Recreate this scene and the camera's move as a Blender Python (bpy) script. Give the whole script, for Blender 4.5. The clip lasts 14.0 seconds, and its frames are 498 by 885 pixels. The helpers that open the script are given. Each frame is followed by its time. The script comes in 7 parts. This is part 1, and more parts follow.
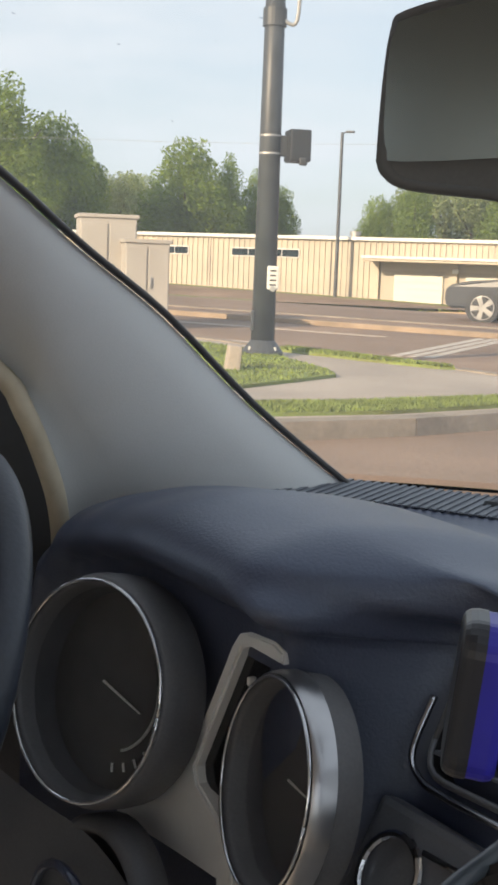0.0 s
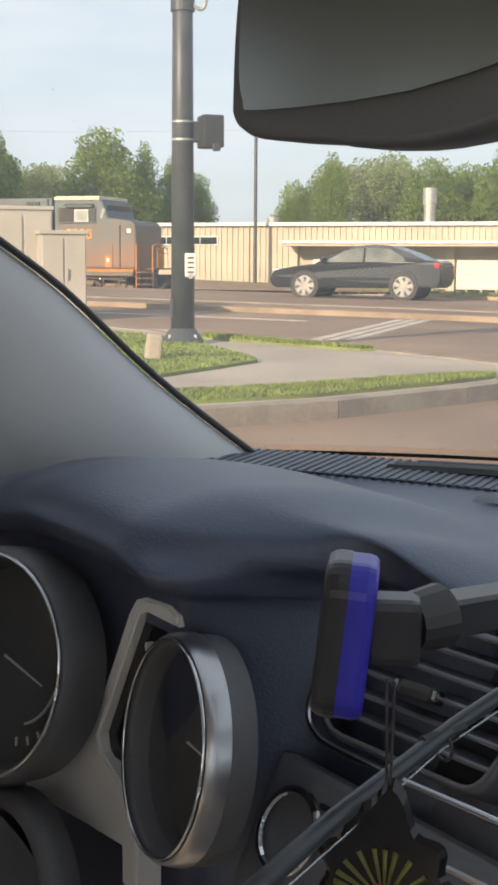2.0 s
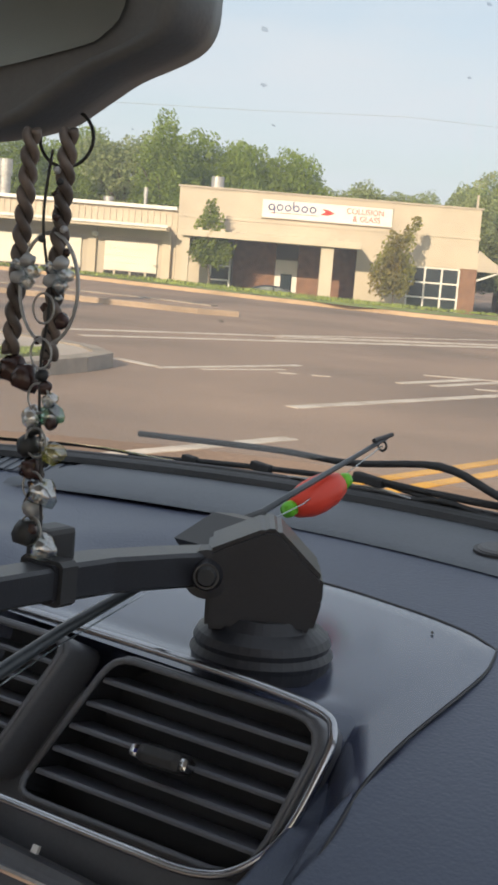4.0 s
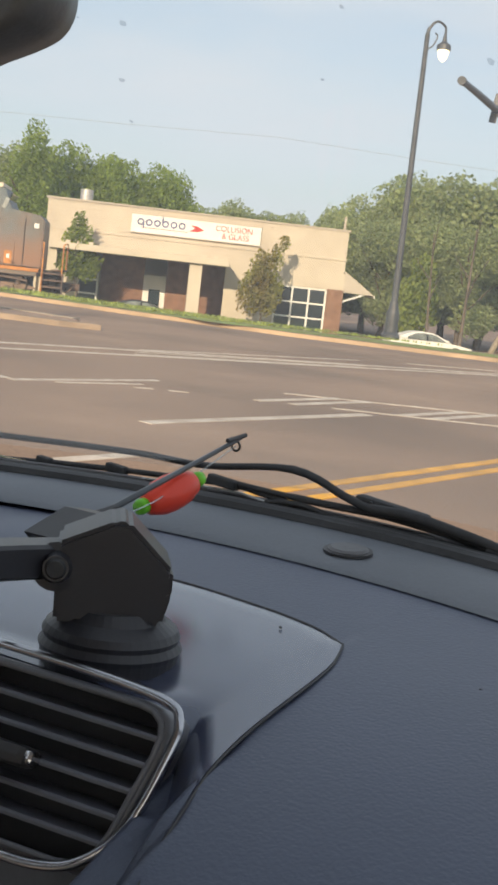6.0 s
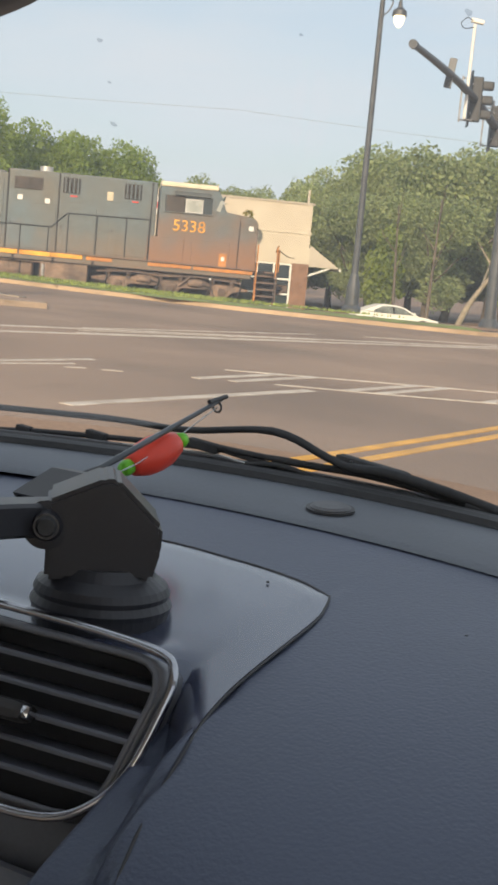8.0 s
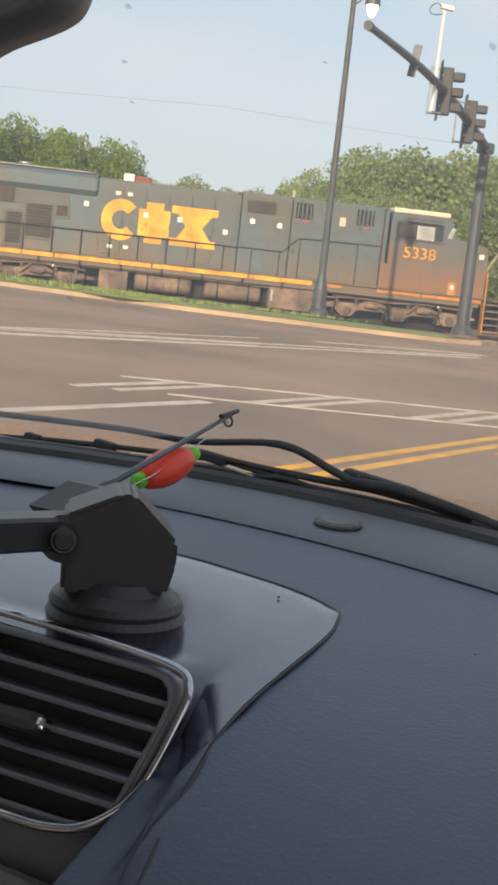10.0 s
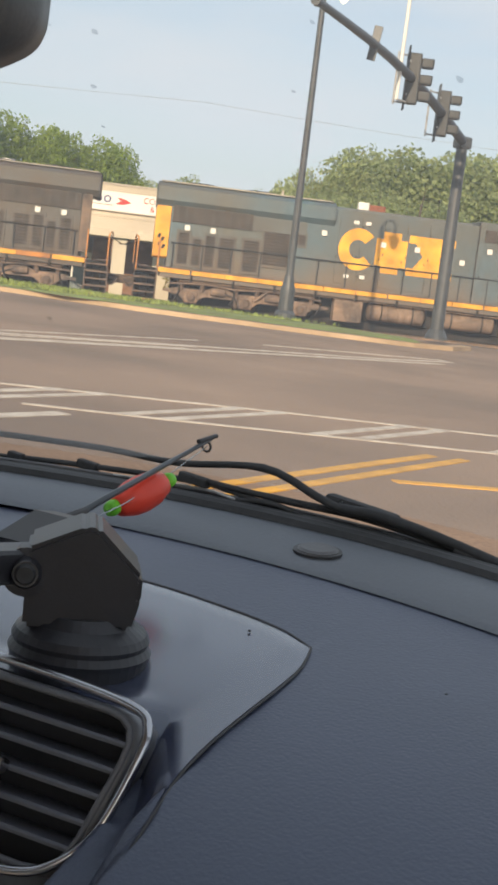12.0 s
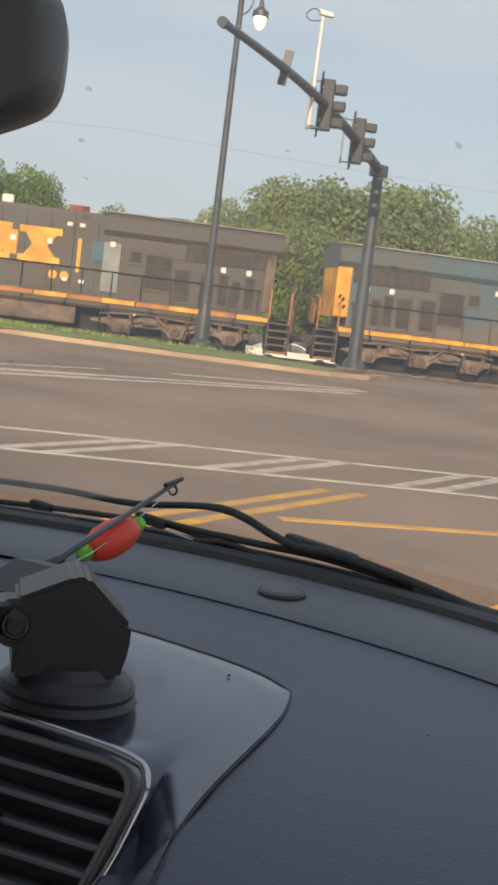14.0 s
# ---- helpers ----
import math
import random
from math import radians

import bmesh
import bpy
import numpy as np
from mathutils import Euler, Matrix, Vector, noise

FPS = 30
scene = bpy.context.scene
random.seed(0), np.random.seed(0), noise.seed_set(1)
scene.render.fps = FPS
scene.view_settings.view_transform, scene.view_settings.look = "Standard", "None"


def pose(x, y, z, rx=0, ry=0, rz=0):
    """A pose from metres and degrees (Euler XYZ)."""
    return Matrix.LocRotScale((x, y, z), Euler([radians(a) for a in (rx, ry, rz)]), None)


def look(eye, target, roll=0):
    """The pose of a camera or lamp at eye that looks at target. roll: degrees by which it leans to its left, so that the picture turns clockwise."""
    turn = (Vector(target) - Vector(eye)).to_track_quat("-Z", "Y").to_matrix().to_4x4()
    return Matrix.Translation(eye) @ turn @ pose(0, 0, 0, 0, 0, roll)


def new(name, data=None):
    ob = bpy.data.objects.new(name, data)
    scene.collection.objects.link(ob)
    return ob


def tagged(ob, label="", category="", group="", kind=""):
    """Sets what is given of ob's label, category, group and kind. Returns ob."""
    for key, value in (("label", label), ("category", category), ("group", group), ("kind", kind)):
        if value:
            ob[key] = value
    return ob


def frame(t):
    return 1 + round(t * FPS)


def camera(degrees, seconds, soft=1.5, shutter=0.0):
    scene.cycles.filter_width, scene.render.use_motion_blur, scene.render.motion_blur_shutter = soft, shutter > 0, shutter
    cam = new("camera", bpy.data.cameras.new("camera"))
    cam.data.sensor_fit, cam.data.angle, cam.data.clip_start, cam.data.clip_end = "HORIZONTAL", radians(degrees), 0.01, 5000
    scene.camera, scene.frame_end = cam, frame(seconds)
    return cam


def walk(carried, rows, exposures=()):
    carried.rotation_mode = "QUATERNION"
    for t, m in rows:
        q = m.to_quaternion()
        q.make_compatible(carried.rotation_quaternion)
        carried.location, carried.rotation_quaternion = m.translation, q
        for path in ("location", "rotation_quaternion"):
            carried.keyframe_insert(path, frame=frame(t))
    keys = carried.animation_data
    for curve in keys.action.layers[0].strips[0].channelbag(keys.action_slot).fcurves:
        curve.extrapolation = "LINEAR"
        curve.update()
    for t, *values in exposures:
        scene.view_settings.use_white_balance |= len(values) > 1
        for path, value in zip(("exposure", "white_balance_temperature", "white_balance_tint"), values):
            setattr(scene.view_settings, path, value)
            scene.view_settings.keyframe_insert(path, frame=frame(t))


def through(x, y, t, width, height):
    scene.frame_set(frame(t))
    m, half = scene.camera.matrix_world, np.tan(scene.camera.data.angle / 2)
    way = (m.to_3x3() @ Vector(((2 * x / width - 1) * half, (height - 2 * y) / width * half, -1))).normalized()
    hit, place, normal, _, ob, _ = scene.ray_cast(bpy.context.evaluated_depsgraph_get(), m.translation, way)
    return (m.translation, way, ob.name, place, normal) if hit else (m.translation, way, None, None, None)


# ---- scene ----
# ---- the camera, held by hand in a slowly rolling car ----
cam = camera(21.77, 14.0, soft=3.2)
EYE, HEADING = 1.42, -59.0          # the eye's height; the way the car points
TILT_X, TILT_Y = -0.01125, 0.01435  # the road's slope
# seconds; where the car stands and how it is turned: x, y, turn
CAR_ROWS = [
    (0.0, -0.000, 0.000, 0.00),
    (0.5, 0.005, 0.005, -0.01),
    (1.0, -0.004, 0.018, -0.21),
    (1.5, -0.000, 0.042, -0.44),
    (2.0, -0.008, 0.065, -0.48),
    (2.5, -0.012, 0.081, -0.49),
    (3.0, 0.004, 0.091, -0.49),
    (3.5, 0.116, 0.095, -0.48),
    (4.0, 0.197, 0.113, -0.41),
    (4.5, 0.253, 0.136, -0.34),
    (5.0, 0.295, 0.164, -0.26),
    (5.5, 0.336, 0.196, -0.18),
    (6.0, 0.385, 0.235, -0.12),
    (6.5, 0.455, 0.281, -0.09),
    (7.0, 0.594, 0.354, -0.18),
    (7.5, 0.782, 0.467, -0.10),
    (8.0, 1.037, 0.627, 0.12),
    (8.5, 1.361, 0.837, 0.30),
    (9.0, 1.787, 1.093, 0.43),
    (9.5, 2.295, 1.391, 0.38),
    (10.0, 2.864, 1.719, 0.28),
    (10.5, 3.442, 2.050, 0.16),
    (11.0, 3.977, 2.358, 0.06),
    (11.5, 4.418, 2.615, 0.02),
    (12.0, 4.736, 2.806, 0.09),
    (12.5, 4.941, 2.909, 0.30),
    (13.0, 5.075, 2.988, 0.80),
    (13.5, 5.220, 3.065, 1.09),
    (14.0, 5.375, 3.132, 1.34),
]
# seconds; the camera held in the car: x, y, z, yaw, pitch, roll
HELD_ROWS = [
    (0.0, 0.0001, 0.0000, 0.0002, 0.30, -7.46, -2.14),
    (0.5, -0.0021, -0.0097, 0.0046, -0.46, -7.50, -1.71),
    (1.0, 0.0066, -0.0049, -0.0056, -0.75, -7.52, -1.16),
    (1.5, 0.0252, 0.0040, -0.0152, -1.35, -7.68, -0.53),
    (2.0, 0.0328, -0.0027, -0.0161, -2.75, -7.91, -0.39),
    (2.5, 0.0463, 0.0083, -0.0218, -6.53, -8.53, -0.46),
    (3.0, 0.0645, -0.0050, -0.0008, -15.11, -8.95, -1.60),
    (3.5, 0.0657, -0.0161, -0.0017, -17.91, -8.69, -2.50),
    (4.0, 0.0602, -0.0291, -0.0047, -21.17, -8.22, -4.62),
    (4.5, 0.0603, -0.0325, -0.0074, -23.12, -7.84, -5.28),
    (5.0, 0.0608, -0.0346, -0.0098, -24.80, -7.48, -5.78),
    (5.5, 0.0617, -0.0361, -0.0123, -26.16, -7.17, -6.13),
    (6.0, 0.0630, -0.0375, -0.0152, -27.16, -6.96, -6.35),
    (6.5, 0.0646, -0.0396, -0.0189, -27.76, -6.88, -6.42),
    (7.0, 0.0709, -0.0429, -0.0246, -28.02, -7.46, -6.21),
    (7.5, 0.0603, -0.0496, -0.0267, -28.35, -7.75, -5.79),
    (8.0, 0.0510, -0.0432, -0.0262, -28.68, -7.86, -5.28),
    (8.5, 0.0443, -0.0405, -0.0230, -28.89, -7.83, -5.23),
    (9.0, 0.0320, -0.0375, -0.0206, -28.98, -7.77, -5.44),
    (9.5, 0.0330, -0.0396, -0.0189, -28.93, -7.74, -5.79),
    (10.0, 0.0356, -0.0447, -0.0177, -28.80, -7.72, -6.26),
    (10.5, 0.0397, -0.0507, -0.0164, -28.64, -7.71, -6.73),
    (11.0, 0.0450, -0.0557, -0.0145, -28.48, -7.70, -7.10),
    (11.5, 0.0511, -0.0578, -0.0116, -28.35, -7.67, -7.25),
    (12.0, 0.0624, -0.0403, -0.0013, -28.27, -7.60, -6.83),
    (12.5, 0.0739, -0.0261, 0.0083, -30.03, -7.31, -6.59),
    (13.0, 0.0364, -0.0267, 0.0156, -33.25, -6.65, -6.78),
    (13.5, 0.0272, -0.0233, 0.0110, -33.43, -6.37, -6.98),
    (14.0, 0.0162, -0.0239, 0.0071, -32.65, -5.94, -7.04),
]


def car_pose(row):
    t, x, y, turn = row
    return pose(x, y, TILT_X * x + TILT_Y * y, 0, 0, turn)


walk(cam, [(h[0], car_pose(c) @ pose(h[1], h[2], EYE + h[3], 90 + h[5], h[6], h[4])) for c, h in zip(CAR_ROWS, HELD_ROWS)],
     exposures=[(0.0, 0.73), (2.5, 0.73), (3.5, 0.62), (6.5, 0.50), (9.0, 0.50), (12.0, 0.50), (12.5, 0.50), (13.0, 0.40), (14.0, 0.25)])

# ---- world and sun ----
SUN_AZ, SUN_EL = 222.0, 20.0   # clockwise from +y, and above the horizon, in degrees
world = bpy.data.worlds.new("world")
scene.world = world
world.use_nodes = True
wn, wl = world.node_tree.nodes, world.node_tree.links
wn.clear()
w_out = wn.new("ShaderNodeOutputWorld")
w_bg = wn.new("ShaderNodeBackground")
w_sky = wn.new("ShaderNodeTexSky")
w_sky.sky_type = "NISHITA"
w_sky.sun_disc = False
w_sky.sun_elevation = radians(SUN_EL)
w_sky.sun_rotation = radians(SUN_AZ)
w_sky.air_density, w_sky.dust_density, w_sky.ozone_density = 1.0, 2.0, 1.5
w_co = wn.new("ShaderNodeTexCoord")
w_map = wn.new("ShaderNodeMapping")
w_map.inputs["Scale"].default_value = (2.2, 2.2, 9.0)
w_no = wn.new("ShaderNodeTexNoise")
w_no.inputs["Scale"].default_value = 1.6
w_no.inputs["Detail"].default_value = 7
w_no.inputs["Roughness"].default_value = 0.55
w_rmp = wn.new("ShaderNodeValToRGB")
w_rmp.color_ramp.elements[0].position, w_rmp.color_ramp.elements[1].position = 0.36, 0.68
w_mix = wn.new("ShaderNodeMixRGB")
w_mix.inputs["Color2"].default_value = (5.2, 5.5, 5.9, 1)
wl.new(w_co.outputs["Generated"], w_map.inputs["Vector"])
wl.new(w_map.outputs["Vector"], w_no.inputs["Vector"])
wl.new(w_no.outputs["Fac"], w_rmp.inputs["Fac"])
w_fac = wn.new("ShaderNodeMath")
w_fac.operation = "MULTIPLY_ADD"
w_fac.inputs[1].default_value, w_fac.inputs[2].default_value = 0.46, 0.54
wl.new(w_rmp.outputs["Color"], w_fac.inputs[0])
w_sep = wn.new("ShaderNodeSeparateXYZ")
w_up = wn.new("ShaderNodeMapRange")
w_up.inputs["From Min"].default_value, w_up.inputs["From Max"].default_value = 0.25, 0.85
w_up.inputs["To Min"].default_value, w_up.inputs["To Max"].default_value = 1.0, 0.80
w_veil = wn.new("ShaderNodeMath")
w_veil.operation = "MULTIPLY"
wl.new(w_co.outputs["Generated"], w_sep.inputs[0])
wl.new(w_sep.outputs["Z"], w_up.inputs["Value"])
wl.new(w_fac.outputs[0], w_veil.inputs[0])
wl.new(w_up.outputs[0], w_veil.inputs[1])
wl.new(w_veil.outputs[0], w_mix.inputs["Fac"])
wl.new(w_sky.outputs["Color"], w_mix.inputs["Color1"])
wl.new(w_mix.outputs["Color"], w_bg.inputs["Color"])
w_bg.inputs["Strength"].default_value = 0.105
wl.new(w_bg.outputs["Background"], w_out.inputs["Surface"])
sun = new("sun", bpy.data.lights.new("sun", "SUN"))
sun.data.energy, sun.data.angle, sun.data.color = 4.2, radians(0.6), (1.0, 0.78, 0.54)
sun.matrix_world = look((0, 0, 60), (-60 * math.sin(radians(SUN_AZ)), -60 * math.cos(radians(SUN_AZ)), 60 - 60 * math.tan(radians(SUN_EL))))

# ---- materials ----


def mat(name, colour, rough=0.6, metal=0.0, vary=0.15, scale=4.0, bump=0.0, grain=60.0, spec=0.5, second=None, patch=1.0, island=0.0):
    """A surface with stains at one scale and grain at another; second: the colour of the stains."""
    m = bpy.data.materials.new(name)
    m.use_nodes = True
    nt = m.node_tree
    b = nt.nodes["Principled BSDF"]
    b.inputs["Roughness"].default_value, b.inputs["Metallic"].default_value = rough, metal
    b.inputs["Specular IOR Level"].default_value = spec
    co = nt.nodes.new("ShaderNodeTexCoord")
    big, fine = nt.nodes.new("ShaderNodeTexNoise"), nt.nodes.new("ShaderNodeTexNoise")
    big.inputs["Scale"].default_value, big.inputs["Detail"].default_value = scale, 5
    fine.inputs["Scale"].default_value, fine.inputs["Detail"].default_value = grain, 3
    for n in (big, fine):
        nt.links.new(co.outputs["Object"], n.inputs["Vector"])
    ramp = nt.nodes.new("ShaderNodeValToRGB")
    c2 = second or tuple(c * (1 - 2 * vary) for c in colour)
    c1 = tuple(min(1, c * (1 + vary)) for c in colour)
    ramp.color_ramp.elements[0].color, ramp.color_ramp.elements[1].color = (*c2, 1), (*c1, 1)
    ramp.color_ramp.elements[0].position, ramp.color_ramp.elements[1].position = 0.5 - 0.22 * patch, 0.5 + 0.22 * patch
    nt.links.new(big.outputs["Fac"], ramp.inputs["Fac"])
    mix = nt.nodes.new("ShaderNodeMixRGB")
    mix.blend_type = "OVERLAY"
    mix.inputs["Fac"].default_value = min(1.0, vary * 2)
    nt.links.new(ramp.outputs["Color"], mix.inputs["Color1"])
    nt.links.new(fine.outputs["Fac"], mix.inputs["Color2"])
    out = mix.outputs["Color"]
    if island:
        geo, hsv, ma = nt.nodes.new("ShaderNodeNewGeometry"), nt.nodes.new("ShaderNodeHueSaturation"), nt.nodes.new("ShaderNodeMapRange")
        ma.inputs["To Min"].default_value, ma.inputs["To Max"].default_value = 1 - island, 1 + island
        nt.links.new(geo.outputs["Random Per Island"], ma.inputs["Value"])
        nt.links.new(ma.outputs["Result"], hsv.inputs["Value"])
        nt.links.new(out, hsv.inputs["Color"])
        out = hsv.outputs["Color"]
    nt.links.new(out, b.inputs["Base Color"])
    if bump:
        bn = nt.nodes.new("ShaderNodeBump")
        bn.inputs["Strength"].default_value, bn.inputs["Distance"].default_value = bump, 0.5 / grain
        nt.links.new(fine.outputs["Fac"], bn.inputs["Height"])
        nt.links.new(bn.outputs["Normal"], b.inputs["Normal"])
    return m


def glow(name, colour, strength):
    m = mat(name, colour, 0.4)
    b = m.node_tree.nodes["Principled BSDF"]
    b.inputs["Emission Color"].default_value, b.inputs["Emission Strength"].default_value = (*colour, 1), strength
    return m


def pane_mat(name, gloss, tint=(1, 1, 1), rough=0.0):
    """A thin clear pane: mostly see-through, a little mirror."""
    m = bpy.data.materials.new(name)
    m.use_nodes = True
    nt = m.node_tree
    nt.nodes.clear()
    o, mx, tr, gl = (nt.nodes.new(k) for k in ("ShaderNodeOutputMaterial", "ShaderNodeMixShader", "ShaderNodeBsdfTransparent", "ShaderNodeBsdfGlossy"))
    mx.inputs["Fac"].default_value = gloss
    tr.inputs["Color"].default_value = (*tint, 1)
    gl.inputs["Roughness"].default_value = rough
    nt.links.new(tr.outputs[0], mx.inputs[1])
    nt.links.new(gl.outputs[0], mx.inputs[2])
    nt.links.new(mx.outputs[0], o.inputs["Surface"])
    return m


M = dict(
    asphalt=mat("asphalt", (0.268, 0.184, 0.127), 0.85, vary=0.2, scale=0.3, bump=0.5, grain=30),
    concrete=mat("concrete", (0.42, 0.36, 0.30), 0.85, vary=0.12, scale=0.6, bump=0.3, grain=30),
    # concrete darkened all over to paint the shadow on the kerb's face
    kerb=mat("kerb", (0.29, 0.245, 0.195), 0.85, vary=0.18, scale=2.0, bump=0.3, grain=30),
    sand_kerb=mat("sand_kerb", (0.44, 0.32, 0.20), 0.85, vary=0.15, scale=1.0, bump=0.3, grain=30),
    median_kerb=mat("median_kerb", (0.33, 0.25, 0.175), 0.85, vary=0.2, scale=1.2, bump=0.3, grain=30),
    grass=mat("grass", (0.185, 0.245, 0.055), 0.9, vary=0.25, scale=1.5, bump=0.6, grain=25, second=(0.15, 0.15, 0.05)),
    blade=mat("blade", (0.20, 0.255, 0.055), 0.8, vary=0.25, scale=2, island=0.4),
    gravel=mat("gravel", (0.20, 0.17, 0.15), 0.95, vary=0.3, scale=3, bump=0.8, grain=12),
    white_line=mat("white_line", (0.60, 0.55, 0.48), 0.8, vary=0.15, scale=5.0, second=(0.31, 0.25, 0.19), patch=1.5),
    yellow_line=mat("yellow_line", (0.72, 0.38, 0.05), 0.8, vary=0.15, scale=3.0, second=(0.42, 0.24, 0.06), patch=1.3),
    dash=mat("dash", (0.054, 0.063, 0.104), 0.40, vary=0.06, scale=6, bump=0.4, grain=420, spec=0.95),
    dash_smooth=mat("dash_smooth", (0.040, 0.049, 0.092), 0.24, vary=0.04, scale=9, spec=0.95),
    dash_strip=mat("dash_strip", (0.135, 0.15, 0.172), 0.5, vary=0.05, scale=8, bump=0.2, grain=300),
    trim_dark=mat("trim_dark", (0.115, 0.115, 0.120), 0.5, vary=0.08, scale=8, bump=0.25, grain=420),
    grille_cloth=mat("grille_cloth", (0.115, 0.125, 0.150), 0.6, vary=0.08, scale=8),
    dash_dark=mat("dash_dark", (0.125, 0.125, 0.130), 0.5, vary=0.08, scale=8, bump=0.25, grain=420),
    console_dark=mat("console_dark", (0.140, 0.145, 0.160), 0.34, vary=0.06, scale=9, bump=0.15, grain=420),
    black=mat("black", (0.045, 0.045, 0.047), 0.45, vary=0.1, scale=12),
    slat=mat("slat", (0.135, 0.142, 0.165), 0.32, vary=0.06, scale=12, bump=0.1, grain=420),
    deep_black=mat("deep_black", (0.022, 0.022, 0.025), 0.6, vary=0.1, scale=12),
    wheel=mat("wheel", (0.030, 0.036, 0.050), 0.42, vary=0.1, scale=15, bump=0.15, grain=300),
    gloss_black=mat("gloss_black", (0.010, 0.010, 0.012), 0.12, vary=0.05, scale=12),
    rubber=mat("rubber", (0.040, 0.041, 0.043), 0.7, vary=0.15, scale=20, bump=0.2, grain=200),
    pillar=mat("pillar", (0.60, 0.615, 0.615), 0.75, vary=0.03, scale=6, bump=0.25, grain=600),
    cream=mat("cream", (0.52, 0.46, 0.34), 0.7, vary=0.08, scale=10),
    silver=mat("silver", (0.82, 0.80, 0.76), 0.34, 0.1, vary=0.06, scale=10),
    dark_chrome=mat("dark_chrome", (0.50, 0.51, 0.54), 0.16, 1.0, vary=0.04, scale=10),
    chrome=mat("chrome", (0.75, 0.76, 0.78), 0.12, 1.0, vary=0.04, scale=10),
    mirror_glass=mat("mirror_glass", (0.22, 0.24, 0.23), 0.22, 1.0, vary=0.01, scale=3),
    mirror_case=mat("mirror_case", (0.115, 0.122, 0.125), 0.5, vary=0.05, scale=10, bump=0.15, grain=400),
    blue=mat("blue", (0.035, 0.03, 0.42), 0.35, vary=0.08, scale=12),
    float_red=mat("float_red", (0.85, 0.07, 0.035), 0.4, vary=0.06, scale=20),
    float_green=mat("float_green", (0.18, 0.62, 0.03), 0.4, vary=0.06, scale=20),
    rod=mat("rod", (0.055, 0.065, 0.075), 0.3, vary=0.1, scale=15),
    pole=mat("pole", (0.060, 0.066, 0.074), 0.45, vary=0.2, scale=3, bump=0.1, grain=20),
    signal=mat("signal", (0.026, 0.028, 0.03), 0.5, vary=0.1, scale=5),
    galv=mat("galv", (0.45, 0.45, 0.44), 0.5, 0.6, vary=0.15, scale=6),
    white_paint=mat("white_paint", (0.70, 0.69, 0.65), 0.5, vary=0.05, scale=2),
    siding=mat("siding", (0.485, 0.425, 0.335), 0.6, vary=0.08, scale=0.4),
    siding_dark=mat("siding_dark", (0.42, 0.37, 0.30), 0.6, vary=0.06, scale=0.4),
    brick=mat("brick", (0.22, 0.12, 0.075), 0.85, vary=0.2, scale=3, bump=0.3, grain=25),
    gdoor=mat("gdoor", (0.68, 0.65, 0.57), 0.5, vary=0.03, scale=0.6),
    bglass=mat("bglass", (0.02, 0.03, 0.035), 0.08, vary=0.1, scale=0.5, spec=0.8),
    loco=mat("loco", (0.062, 0.100, 0.124), 0.5, vary=0.2, scale=0.4, bump=0.1, grain=8, second=(0.105, 0.092, 0.07)),
    loco_dirty=mat("loco_dirty", (0.066, 0.070, 0.072), 0.6, vary=0.25, scale=0.7, second=(0.085, 0.06, 0.04)),
    loco_yellow=mat("loco_yellow", (0.78, 0.41, 0.035), 0.55, vary=0.15, scale=1.5, second=(0.45, 0.19, 0.02)),
    rust=mat("rust", (0.20, 0.135, 0.095), 0.85, vary=0.35, scale=1.5, bump=0.3, grain=12, second=(0.06, 0.05, 0.045)),
    loco_grey=mat("loco_grey", (0.082, 0.090, 0.090), 0.6, vary=0.22, scale=0.6, second=(0.080, 0.068, 0.056)),
    loco_cab=mat("loco_cab", (0.062, 0.100, 0.124), 0.5, vary=0.2, scale=0.5, bump=0.1, grain=8, second=(0.11, 0.09, 0.07)),
    loco_orange=mat("loco_orange", (0.50, 0.20, 0.035), 0.7, vary=0.25, scale=2.2, second=(0.26, 0.12, 0.05)),
    loco_blue=mat("loco_blue", (0.05, 0.12, 0.17), 0.5, vary=0.15, scale=1.5),
    loco_pale=mat("loco_pale", (0.23, 0.25, 0.24), 0.55, vary=0.15, scale=1.5),
    screen=mat("screen", (0.060, 0.048, 0.040), 0.8, vary=0.3, scale=2.5, second=(0.035, 0.03, 0.027)),
    # locomotive roofs: the sun on their tops is painted as a paler colour
    roof_dust_sunlit=mat("roof_dust_sunlit", (0.33, 0.30, 0.25), 0.8, vary=0.15, scale=1.5),
    roof_sunlit=mat("roof_sunlit", (0.66, 0.58, 0.44), 0.6, vary=0.1, scale=1.5),
    pale_glass=mat("pale_glass", (0.36, 0.38, 0.36), 0.15, vary=0.15, scale=2),
    ink_red_paint=mat("ink_red_paint", (0.55, 0.05, 0.04), 0.6, vary=0.1, scale=4),
    rail_black=mat("rail_black", (0.035, 0.04, 0.045), 0.6, vary=0.2, scale=2),
    rust_red=mat("rust_red", (0.26, 0.09, 0.05), 0.85, vary=0.3, scale=2.5, bump=0.3, grain=14),
    rust_dark=mat("rust_dark", (0.12, 0.080, 0.056), 0.85, vary=0.35, scale=2, bump=0.3, grain=12, second=(0.05, 0.042, 0.038)),
    under=mat("under", (0.03, 0.026, 0.024), 0.85, vary=0.3, scale=2),
    pale_bark=mat("pale_bark", (0.27, 0.225, 0.165), 0.9, vary=0.25, scale=2, bump=0.5, grain=15),
    bark=mat("bark", (0.12, 0.095, 0.07), 0.9, vary=0.3, scale=2, bump=0.5, grain=15),
    mount_black=mat("mount_black", (0.027, 0.028, 0.034), 0.36, vary=0.06, scale=20, bump=0.1, grain=500),
    dial=mat("dial", (0.115, 0.113, 0.110), 0.5, vary=0.1, scale=10, spec=0.3),
